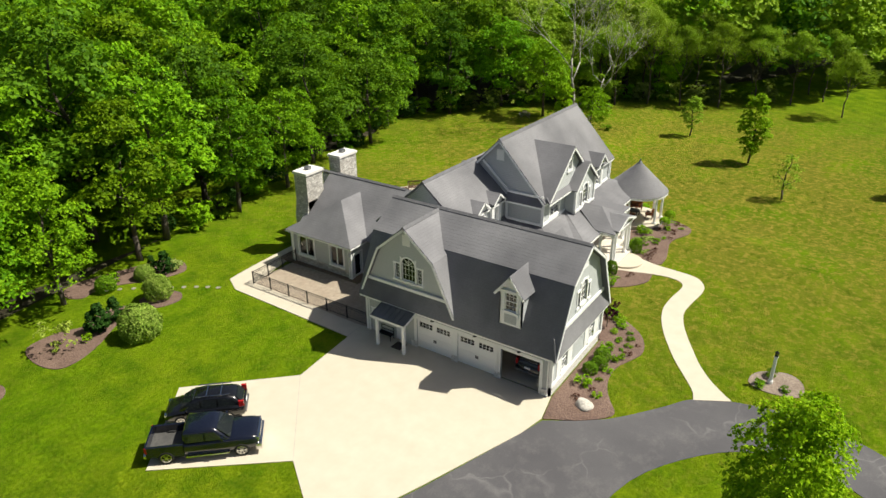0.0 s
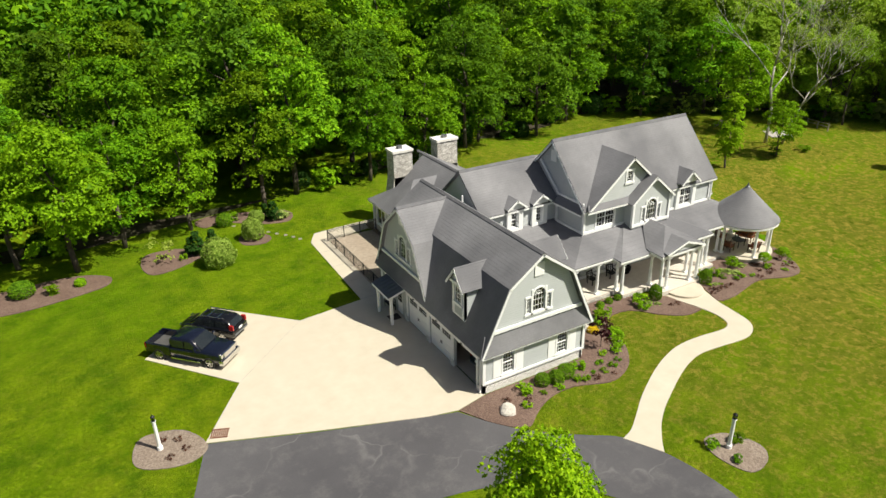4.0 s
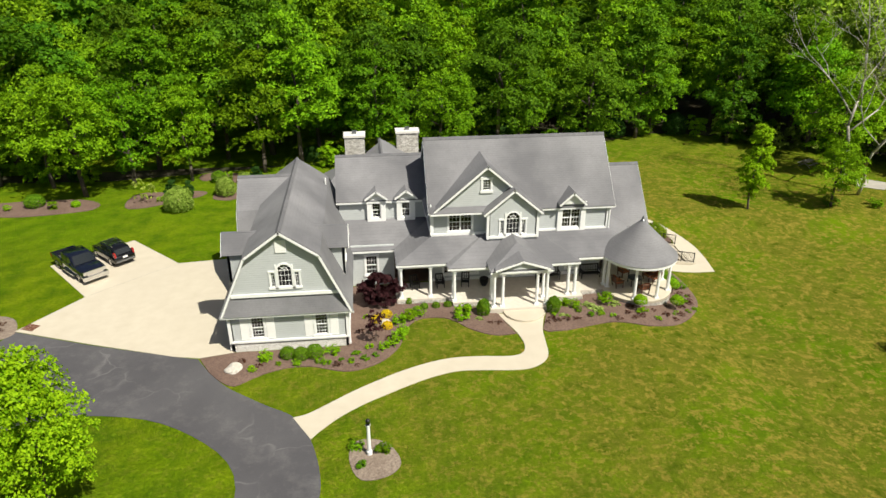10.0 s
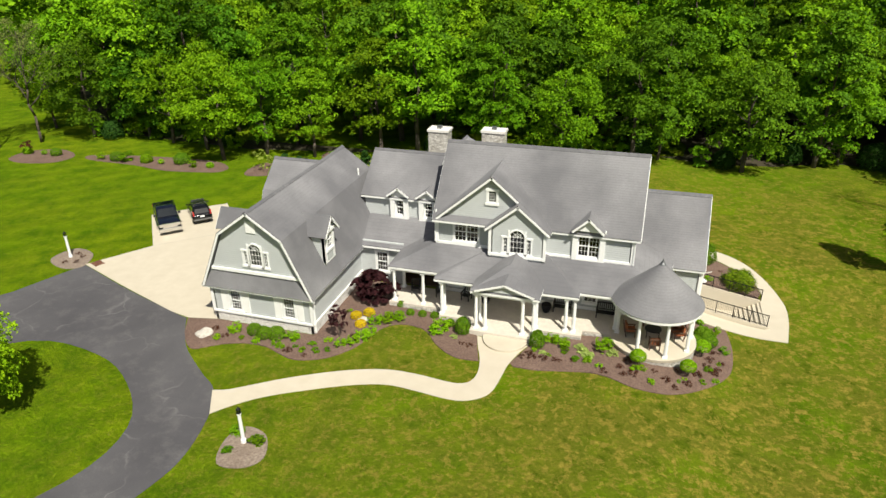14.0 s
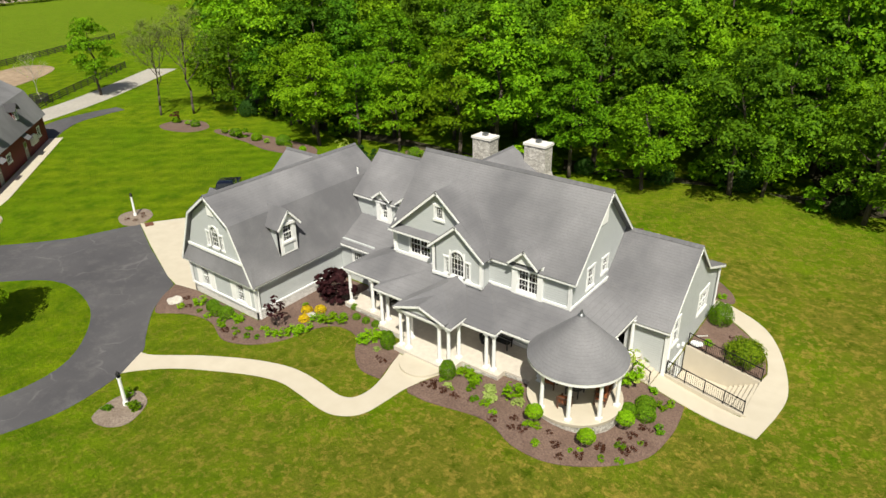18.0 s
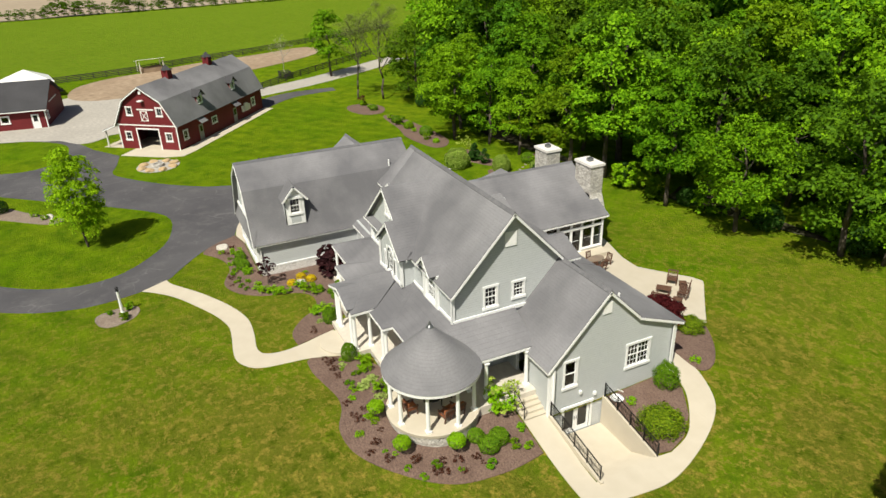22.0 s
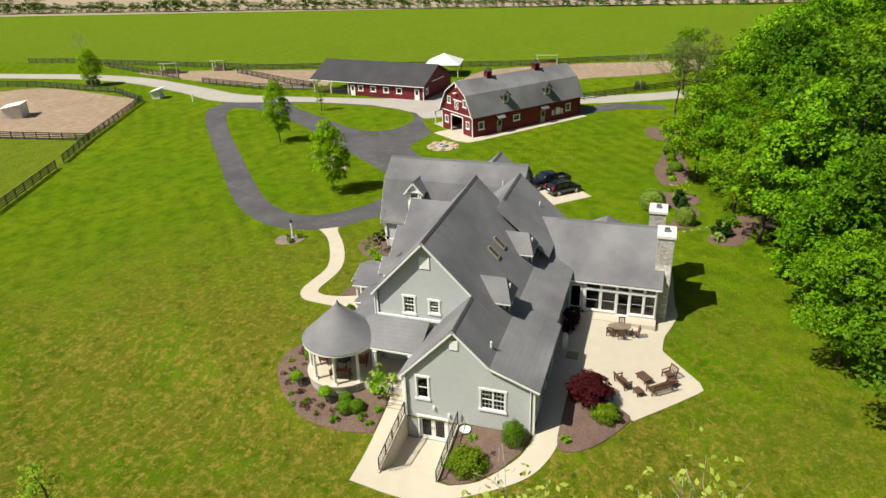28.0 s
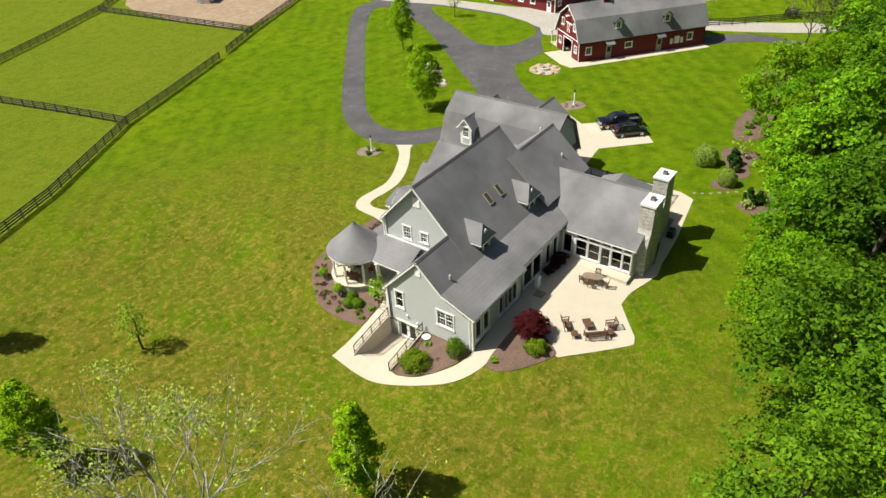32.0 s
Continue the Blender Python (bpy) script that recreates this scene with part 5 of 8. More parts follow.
# porch
porch = thing("porch", "white-columned front porch with a pale floor and grey roof", "porch")
pf = Geo().prism([(11.4, 5.2, -0.3), (15.6, 5.2, -0.3), (15.6, 4.3, -0.3), (18.2, 4.3, -0.3), (18.2, 3.0, -0.3), (22.9, 3.0, -0.3), (22.9, 4.3, -0.3), (25.7, 4.3, -0.3), (25.7, 5.1, -0.3), (31.9, 5.1, -0.3), (31.9, 12.1, -0.3), (28.5, 12.1, -0.3), (28.5, 7.9, -0.3), (11.4, 7.9, -0.3)], (0, 0, 0.68))
part("floor", pf, surface("porch_floor", (0.62, 0.57, 0.5), (0.68, 0.63, 0.55), (0.55, 0.5, 0.44), 0.4, 3, 0.7), porch, "pale tan porch floor")
part("step", Geo().lathe(20.75, 2.98, [(1.55, -0.1), (1.55, 0.2), (1.52, 0.21)], 32), M_CONC, porch, "curved concrete step")
for b in ((18.24, 3.02, -0.3, 22.86, 3.04, 0.26), (11.44, 5.17, -0.3, 15.56, 5.19, 0.26), (25.74, 5.07, -0.3, 28.0, 5.09, 0.26), (15.64, 4.27, -0.3, 18.16, 4.29, 0.26), (22.94, 4.27, -0.3, 25.66, 4.29, 0.26)):
    part("stone_base", Geo().box(*b), M_STONE, porch, "grey stone porch base")
for pts, tr in (
    ([(11.4, 5.3, 3.28), (15.2, 5.3, 3.28), (18.55, 8.05, 4.42), (14.45, 8.05, 4.42)], [(0, 1)]),
    ([(11.4, 5.3, 3.28), (11.4, 8.3, 3.3), (14.45, 11.5, 4.5), (14.45, 8.05, 4.42)], [(0, 1)]),
    ([(15.2, 4.4, 3.25), (15.2, 5.35, 3.28), (18.55, 8.05, 4.42), (18.7, 8.05, 4.52)], [(0, 1)]),
    ([(15.2, 4.4, 3.25), (25.35, 4.45, 3.25), (22.5, 8.05, 4.52), (18.7, 8.05, 4.52)], [(0, 1)]),
    ([(25.35, 4.45, 3.25), (25.35, 5.2, 3.28), (22.65, 8.05, 4.43), (22.5, 8.05, 4.52)], [(0, 1)]),
    ([(25.35, 5.15, 3.26), (31.3, 5.15, 3.26), (28.4, 8.05, 4.45), (22.6, 8.05, 4.45)], [(0, 1)]),
    ([(31.3, 5.15, 3.26), (31.3, 12.3, 3.2), (28.4, 12.3, 4.45), (28.4, 8.05, 4.45)], [(0, 1)]),
):
    roof(porch, pts, trim=tr)
# hipped entrance roof with a low pediment
roof(porch, [(18.17, 3.15, 3.42), (22.93, 3.15, 3.42), (20.55, 5.4, 4.7)], trim=[(0, 1)])
for s in (-1, 1):
    roof(porch, [(20.55 + s * 2.38, 3.15, 3.42), (20.55, 5.4, 4.7), (20.55, 8.0, 4.7), (20.55 + s * 2.38, 4.9, 3.45)], trim=[(3, 0)])
    roof(porch, [(20.55 + s * 2.05, 2.98, 3.62), (20.55, 2.98, 4.3), (20.55, 4.8, 4.3), (20.55 + s * 2.05, 3.45, 3.62)], thick=0.09, trim=[(0, 1)])
part("pediment", Geo().prism([(18.7, 3.16, 3.52), (22.4, 3.16, 3.52), (20.55, 3.16, 4.18)], (0, 0.12, 0)), M_SIDING, porch, "grey pediment face")
for b in ((18.35, 3.24, 3.08, 22.75, 3.6, 3.38), (18.35, 3.6, 3.08, 18.7, 4.7, 3.38), (22.4, 3.6, 3.08, 22.75, 4.7, 3.38)):
    part("beam", Geo().box(*b), M_TRIM, porch)
for b in ((11.5, 5.42, 2.9, 15.5, 5.7, 3.2), (15.5, 4.52, 2.9, 18.3, 4.8, 3.18), (22.8, 4.58, 2.9, 25.1, 4.84, 3.18), (25.1, 5.3, 2.9, 28.4, 5.58, 3.18)):
    part("beam", Geo().box(*b), M_TRIM, porch)
part("ceiling", Geo().box(11.5, 5.72, 3.1, 28.4, 7.9, 3.15).box(18.72, 3.62, 3.1, 22.38, 5.7, 3.15), M_TRIM, porch)


def column(x, y, z0, z1, r=0.15, parent=None):
    g = Geo().lathe(x, y, [(r, z0 + 0.12), (r * 1.02, z0 + 0.9), (r * 0.84, z1 - 0.16), (r * 1.1, z1 - 0.14), (r * 1.1, z1 - 0.08)], 14)
    g.box(x - r * 1.35, y - r * 1.35, z0, x + r * 1.35, y + r * 1.35, z0 + 0.13).box(x - r * 1.3, y - r * 1.3, z1 - 0.09, x + r * 1.3, y + r * 1.3, z1)
    return part("column", g, M_TRIM, parent or porch, "round white column", False)


for x, y in ((11.75, 5.55), (11.75, 7.6), (14.0, 5.55), (15.72, 5.25), (15.72, 4.65), (18.55, 3.42), (19.2, 3.42), (21.8, 3.42), (22.55, 3.42), (18.55, 4.5), (22.55, 4.5), (24.55, 4.7), (25.1, 4.72), (28.0, 5.45), (31.2, 8.8), (31.2, 11.6)):
    column(x, y, 0.38, 2.92 if y > 3.5 else 3.1, 0.125)

# gazebo
GC, GR = (30.33, 5.62), 2.52
gazebo = thing("gazebo", "round white-columned gazebo with a conical grey roof", "gazebo")
cone = Geo().lathe(*GC, [(2.96, 3.28), (2.54, 3.66), (1.94, 4.22), (1.24, 4.88), (0.55, 5.54), (0.2, 5.88)], 48)
cone.f = cone.f[:-2]
part("roof", cone, M_ROOF, gazebo, "conical grey shingle roof", True)
part("finial", Geo().lathe(*GC, [(0.26, 5.78), (0.2, 5.92), (0.1, 6.04), (0.03, 6.28), (0.01, 6.3)], 14), M_METAL_ROOF, gazebo)
part("fascia", Geo().lathe(*GC, [(2.42, 2.98), (2.86, 3.0), (2.93, 3.06), (2.93, 3.24), (2.78, 3.27)], 40), M_TRIM, gazebo)
part("floor", Geo().lathe(*GC, [(2.82, 0.2), (2.85, 0.4), (2.78, 0.42)], 40), M_CONC, gazebo, "round concrete floor")
part("stone_base", Geo().lathe(*GC, [(2.76, -1.2), (2.78, 0.21)], 40), M_STONE, gazebo, "curved stone base")
for k in range(8):
    a = math.radians(-112 + 41 * k)
    if k != 6:
        column(GC[0] + GR * math.cos(a), GC[1] + GR * math.sin(a), 0.41, 3.0, 0.12, gazebo)

# basement entry
BALUSTER = Geo().box(-0.008, -0.008, 0.12, 0.008, 0.008, 0.95).mesh("baluster", M_BLACK_METAL)
entry = thing("basement_entry", "sunken concrete basement entry with steps and black railings", "entry")
x0, x1, y0, y1 = WELL
part("floor", Geo().box(x0, y0, -2.7, x1 + 0.01, y1, -2.5), M_CONC, entry)
for ya, yb in ((y0 - 0.2, y0), (y1, y1 + 0.2)):
    part("retaining_wall", Geo().prism([(x0, ya, -2.7), (x1 + 0.2, ya, -2.7), (x1 + 0.2, ya, -1.3), (x0, ya, -0.4)], (0, yb - ya, 0)), M_CONC, entry, "pale concrete retaining wall")
for k in range(6):
    part("step", Geo().box(x1 - 0.3 * (6 - k) + 0.02, y0 + 0.01, -2.5, x1 + 0.19, y1 - 0.01, -2.5 + 0.175 * (k + 1) - 0.002 * k), M_CONC, entry, "concrete step")
for yy in (y0 - 0.1, y1 + 0.1):
    a, b = Vector((x0 + 0.1, yy, -0.38)), Vector((x1, yy, -1.27))
    rail = part("railing", Geo().beam(a + UP * 0.95, b + UP * 0.95, 0.05, 0.05).beam(a + UP * 0.12, b + UP * 0.12, 0.04, 0.04), M_BLACK_METAL, entry, "black metal railing")
    for k in range(5):
        p = a.lerp(b, k / 4)
        part("post", Geo().beam(p - UP * 0.1, p + UP * 1.0, 0.06, 0.06, (1, 0, 0)), M_BLACK_METAL, rail)
    for k in range(1, 40):
        p = a.lerp(b, k / 40)
        o = part("baluster", BALUSTER, None, rail)
        o.location = p

for k in range(4):
    part("stair", Geo().box(31.85 + 0.32 * k, 10.3, -0.9, 32.2 + 0.32 * k, 12.0, 0.0 - 0.16 * k), M_CONC, entry, "concrete stair tread")
for yy in (10.35, 11.95):
    rail = part("railing", Geo().beam((31.9, yy, 0.95), (33.15, yy, 0.4), 0.045, 0.045), M_BLACK_METAL, entry, "black metal handrail")
    for x, z in ((31.95, 0.0), (33.1, -0.5)):
        part("post", Geo().beam((x, yy, z - 0.05), (x, yy, z + 0.92), 0.05, 0.05, (1, 0, 0)), M_BLACK_METAL, rail)
fd = Face((33.36, 12.95, 0), (0, 1, 0))
g = Geo()
fbox(g, fd, -0.14, -2.5, 0.0, -0.4, 0.0, 0.1)
fbox(g, fd, 2.0, -2.5, 2.14, -0.4, 0.0, 0.1)
fbox(g, fd, -0.2, -0.55, 2.2, -0.38, 0.0, 0.12)
fdoor = part("french_door", g, M_TRIM, house, "white glazed double basement door")
for a in (0.0, 1.0):
    wall(fdoor, Face((33.33, 12.95, 0), (0, 1, 0)), rect(a + 0.005, -2.5, a + 0.995, -0.55), [rect(a + 0.16, -2.25, a + 0.84, -0.7)], M_TRIM, 0.05, "door_leaf")
for a in (0.16, 1.16):
    q = Geo()
    fbox(q, fd, a, -2.25, a + 0.68, -0.7, -0.06, -0.05)
    part("pane", q, M_BLACK_GLASS, fdoor)
for a in (0.9, 1.06):
    part("handle", Geo().beam(fd.at(a, -1.62, -0.01), fd.at(a, -1.4, -0.01), 0.03, 0.03, (1, 0, 0)), M_BLACK_METAL, fdoor)
for y, z in ((15.2, -0.1), (14.1, 0.35)):
    part("wall_lamp", Geo().box(33.4, y - 0.08, z, 33.55, y + 0.08, z + 0.22), M_TRIM, house, "white wall lamp")
M_REDWOOD = surface("stained_red_door", (0.10, 0.028, 0.016), (0.14, 0.04, 0.022), (0.07, 0.02, 0.012), 1.5, 7, 0.45)
for a, b, z1 in ((19.75, 21.45, 2.35),):
    d = part("front_door", Geo().box(a, 7.98, 0.39, (a + b) / 2 - 0.01, 8.05, z1).box((a + b) / 2 + 0.01, 7.98, 0.39, b, 8.05, z1), M_REDWOOD, house, "stained wooden double front door")
    part("door_casing", Geo().box(a - 0.15, 7.93, 0.38, a, 7.998, z1 + 0.15).box(b, 7.93, 0.38, b + 0.15, 7.998, z1 + 0.15).box(a - 0.15, 7.925, z1, b + 0.15, 7.997, z1 + 0.2), M_TRIM, d)
part("porch_base_trim", Geo().box(14.4, 7.94, 0.38, 28.4, 7.995, 0.62), M_TRIM, house)


# ---- trees ----
def crown_mesh(name, seed, rx, rz, z0, lobes, sprays, leaves, leaf, mat, shape=1.0):
    """A crown of leaf sprays: flat tufts of leaves set round many lobes, uneven in outline, with gaps between."""
    rng = np.random.RandomState(seed)
    u = rng.normal(size=(lobes, 3))
    u /= np.linalg.norm(u, axis=1)[:, None]
    rad = rng.uniform(0.58, 0.95, lobes)[:, None]
    cen = u * rad
    taper = 1 - shape * 0.5 * np.clip(cen[:, 2:3], -0.15, 1)
    cen = cen * np.array([rx, rx, rz]) * np.concatenate([taper, taper, np.ones_like(taper)], 1)
    size = rng.uniform(0.2, 0.4, lobes) * rx
    d = rng.normal(size=(lobes, sprays, 3))
    d /= np.linalg.norm(d, axis=2)[:, :, None]
    d[:, :, 2] = np.where(d[:, :, 2] < -0.12, -d[:, :, 2], d[:, :, 2])
    sp = (cen[:, None, :] + d * (size[:, None, None] * rng.uniform(0.8, 1.08, (lobes, sprays, 1))) * np.array([1.15, 1.15, 0.52])).reshape(-1, 3)
    m = len(sp)
    out = d.reshape(-1, 3)
    ax = out * 0.85 + np.array([0, 0, 0.55]) + rng.normal(size=(m, 3)) * 0.25
    ax /= np.linalg.norm(ax, axis=1)[:, None]
    e1 = np.cross(ax, rng.normal(size=(m, 3)))
    e1 /= np.linalg.norm(e1, axis=1)[:, None]
    e2 = np.cross(ax, e1)
    rs = rx * 0.12 * rng.uniform(0.7, 1.3, (m, 1, 1))
    ang, rr = rng.uniform(0, 2 * np.pi, (m, leaves, 1)), np.sqrt(rng.uniform(0.02, 1, (m, leaves, 1)))
    pos = sp[:, None, :] + rs * rr * (np.cos(ang) * e1[:, None, :] + np.sin(ang) * e2[:, None, :]) + ax[:, None, :] * rs * (0.35 * (1 - rr) + rng.uniform(-0.18, 0.18, (m, leaves, 1)))
    pos = pos.reshape(-1, 3)
    n = len(pos)
    nrm = np.repeat(ax, leaves, 0) + rng.normal(size=(n, 3)) * 0.45
    nrm /= np.linalg.norm(nrm, axis=1)[:, None]
    a = np.cross(nrm, rng.normal(size=(n, 3)))
    a /= np.linalg.norm(a, axis=1)[:, None]
    b = np.cross(nrm, a)
    s = leaf * rng.uniform(0.6, 1.25, (n, 1))
    pos[:, 2] += z0 + rz
    quad = np.stack([pos - a * s, pos - b * s * 0.6 - nrm * s * 0.14, pos + a * s, pos + b * s * 0.6 - nrm * s * 0.14], 1).reshape(-1, 3)
    return quad_mesh(name, quad, mat)


def quad_mesh(name, quad, mat):
    n = len(quad) // 4
    me = bpy.data.meshes.new(name)
    me.vertices.add(4 * n)
    me.vertices.foreach_set("co", quad.astype(np.float32).ravel())
    me.loops.add(4 * n)
    me.loops.foreach_set("vertex_index", np.arange(4 * n, dtype=np.int32))
    me.polygons.add(n)
    me.polygons.foreach_set("loop_start", np.arange(0, 4 * n, 4, dtype=np.int32))
    me.update(calc_edges=True)
    me.materials.append(mat)
    return me


def trunk_mesh(name, seed, height, r, spread, limbs, mat, fork=0.35):
    """A tapered trunk with limbs that leave it at different heights."""
    rng = random.Random(seed)
    g = Geo()
    p, rr = Vector((0, 0, -0.3)), r
    spine = [(p, rr)]
    for k in range(5):
        q = Vector((rng.uniform(-0.03, 0.03) * height, rng.uniform(-0.03, 0.03) * height, height * (k + 1) / 5))
        spine.append((q, r * (1 - 0.17 * (k + 1))))
    for (a, ra), (b, rb) in zip(spine, spine[1:]):
        g.tube(a, b, ra, rb, 8)
    for k in range(limbs):
        t = fork + (0.95 - fork) * k / max(1, limbs - 1)
        i = min(4, int(t * 5))
        a = spine[i][0].lerp(spine[i + 1][0], t * 5 - i)
        ang = 2.4 * k + rng.uniform(-0.4, 0.4)
        reach = spread * (1.1 - 0.6 * t) * rng.uniform(0.7, 1.0)
        m = a + Vector((math.cos(ang) * reach * 0.55, math.sin(ang) * reach * 0.55, reach * 0.35))
        e = a + Vector((math.cos(ang) * reach, math.sin(ang) * reach, reach * 0.75))
        rl = r * 0.42 * (1.15 - t)
        g.tube(a, m, rl, rl * 0.65, 6).tube(m, e, rl * 0.65, rl * 0.25, 5)
    return g.mesh(name, mat, True)


TRUNK = trunk_mesh("wood_trunk", 3, 13, 0.3, 4.0, 9, M_BARK)
CROWNS = [crown_mesh("wood_crown", 11 + k, rx, rz, z0, 48, 15, 15, 0.19, mat, sh) for k, (rx, rz, z0, mat, sh) in enumerate([
    (4.6, 7.4, 1.6, M_LEAF, 1.0), (5.2, 6.8, 2.4, M_LEAF, 0.8), (4.2, 7.6, 1.4, M_LEAF_DEEP, 1.1), (4.8, 7.0, 1.6, M_LEAF_YOUNG, 0.9),
    (4.4, 7.0, 3.2, M_LEAF, 1.0), (5.2, 7.4, 1.2, M_LEAF_DEEP, 0.7), (4.6, 6.6, 1.4, M_LEAF_SPRING, 0.8)])]
FAR_CROWNS = [crown_mesh("far_crown", 31 + k, rx, rz, z0, 30, 8, 7, 0.42, mat, 0.9) for k, (rx, rz, z0, mat) in enumerate([(5.0, 7.0, 3.5, M_LEAF), (4.8, 7.2, 3.5, M_LEAF_DEEP), (5.4, 6.8, 3.8, M_LEAF_YOUNG), (5.0, 6.6, 3.4, M_LEAF_SPRING)])]


def tree(x, y, scale, crown, trunk=None, turn=0.0, name="tree", label="tall broadleaf tree in fresh green leaf at the wood's edge", group="woodland trees", squash=1.0):
    ob = thing(name, label, "tree", group)
    ob.matrix_world = Matrix.LocRotScale((x, y, ground_z(x, y)), Euler((0, 0, turn)), (scale * squash, scale * squash, scale))
    part("trunk", trunk or TRUNK, None, ob)
    part("crown", crown, None, ob)
    return ob


def wood_edge(x):
    """The line of the wood's edge along the rear lawn."""
    pts = [(-140, 105), (-92, 72), (-80, 64), (-60, 47), (-47, 35.5), (-38, 35.6), (-30, 36.2), (-20, 35.4), (-8, 37.5), (2, 39.2), (10, 40.6), (20, 44.3), (27, 46.8), (36, 47), (43, 48.4), (47, 51), (56, 50), (64, 46), (72, 40.5), (84, 25), (100, 6), (125, -10), (170, -30)]
    for (xa, ya), (xb, yb) in zip(pts, pts[1:]):
        if xa <= x <= xb:
            return ya + (yb - ya) * (x - xa) / (xb - xa)
    return 60


rng = random.Random(5)
near, far = [], []
x = -94
while x < 168:
    for row in range(11):
        px = x + rng.uniform(-2.4, 2.4)
        py = wood_edge(px) + row * 6.6 + rng.uniform(-2.2, 2.2)
        (near if row < 5 and -62 < px < 95 else far).append((px, py, row))
    x += 7.0
for px, py, row in near:
    if row < 2 and math.hypot(px + 20.6, py - 32.3) < 4:
        continue
    kinds = (6, 3, 6, 6, 0) if px > 74 else (0, 1, 4, 2, 5, 1) if px > 28 else (0, 1, 2, 4, 5, 4, 1) if px > 5 else (0, 1, 2, 4, 0, 1, 5)
    tree(px, py, rng.uniform(0.76, 1.26) * (0.88 if row == 0 else 1.14), CROWNS[rng.choice(kinds)], None, rng.uniform(0, 6.28))
tree(-20.6, 32.3, 0.9, CROWNS[3], None, 1.0, label="full bright green maple standing out from the woods")
woods = thing("far_woods", "dense green broadleaf woods behind the lawn", "woods", kind="stuff")
for k, crown in enumerate(FAR_CROWNS):
    base = np.empty(len(crown.vertices) * 3, np.float32)
    crown.vertices.foreach_get("co", base)
    base = base.reshape(-1, 3)
    sets = []
    for i, (px, py, row) in enumerate(far):
        if (3 if px > 76 and i % 4 else i % 3) == k:
            t, s = rng.uniform(0, 6.28), rng.uniform(1.0, 1.35)
            rot = np.array([[math.cos(t), math.sin(t), 0], [-math.sin(t), math.cos(t), 0], [0, 0, 1]])
            sets.append(base @ rot * s + np.array([px, py, ground_z(px, py)]))
    part("canopy", quad_mesh("canopy", np.concatenate(sets), crown.materials[0]), None, woods)


# ---- lone trees ----
YOUNG_TRUNK = trunk_mesh("young_trunk", 8, 6.5, 0.13, 1.6, 8, M_BARK, 0.3)
YOUNG_CROWN = crown_mesh("young_crown", 51, 1.6, 4.3, 0.5, 70, 15, 14, 0.1, M_LEAF_BRIGHT, 1.5)
BRIGHT_CROWN = crown_mesh("bright_crown", 52, 2.5, 3.9, 0.9, 100, 15, 14, 0.1, M_LEAF_BRIGHT, 0.9)
THIN_CROWN = crown_mesh("thin_crown", 53, 1.5, 2.9, 1.0, 34, 7, 7, 0.1, M_LEAF_SPRING, 1.5)
OVAL_CROWN = crown_mesh("oval_crown", 54, 1.7, 3.0, 1.1, 46, 11, 11, 0.11, M_LEAF_SPRING, 1.0)
LAWN_TREES = [
    (49.4, 22.4, 1.13, YOUNG_CROWN, 0.84, "young maple in dense fresh green leaf on the lawn"),
    (60.4, 0.9, 1.12, YOUNG_CROWN, 1, "young upright maple in full leaf on the lawn"),
    (69.3, 10.9, 0.86, OVAL_CROWN, 1.0, "small lime-green young tree on the lawn"),
    (48.6, -5.2, 0.82, THIN_CROWN, 1.15, "small pale green young tree on the lawn"),
    (56.6, -17.7, 0.8, YOUNG_CROWN, 1.0, "young maple in full leaf on the lawn"),
    (-6.25, -13.4, 1.12, BRIGHT_CROWN, 0.8, "bright green young maple on the drive island"),
    (-26.0, -33.0, 1.2, BRIGHT_CROWN, 0.68, "bright green young tree on the drive island"),
    (-47.5, -36.5, 0.95, THIN_CROWN, 0.9, "thin young tree on the grass island"),
    (-60.0, -104.0, 1.0, BRIGHT_CROWN, 1.0, "young tree inside a black guard fence"),
    (28.0, -82.0, 0.75, THIN_CROWN, 1.1, "young tree inside a black guard fence"),
    (-34.0, -118.0, 0.9, YOUNG_CROWN, 1.0, "young tree in the paddock"),
]
for k, (x, y, s, crown, sq, label) in enumerate(LAWN_TREES):
    tree(x, y, s, crown, YOUNG_TRUNK, 1.7 * k, "tree", label, "", sq)


def bare_branches(g, p, d, length, r, depth, rng, tips):
    """Crooked limbs that fork again and again."""
    q = p + d * length * 0.5 + Vector((rng.uniform(-1, 1), rng.uniform(-1, 1), rng.uniform(-0.4, 0.6))) * length * 0.12
    e = q + (d + Vector((rng.uniform(-0.4, 0.4), rng.uniform(-0.4, 0.4), rng.uniform(-0.1, 0.4)))).normalized() * length * 0.5
    n = 7 if depth > 2 else 4
    g.tube(p, q, r, r * 0.82, n).tube(q, e, r * 0.82, r * 0.62, n)
    tips.append(e)
    if depth == 0:
        return
    for k in range(3 if depth > 1 else 4):
        turn = Vector((rng.uniform(-1, 1), rng.uniform(-1, 1), rng.uniform(-0.15, 0.75)))
        bare_branches(g, q.lerp(e, rng.uniform(0.3, 1.0)), (d * 0.75 + turn * 0.85).normalized(), length * rng.uniform(0.55, 0.8), r * 0.55, depth - 1, rng, tips)


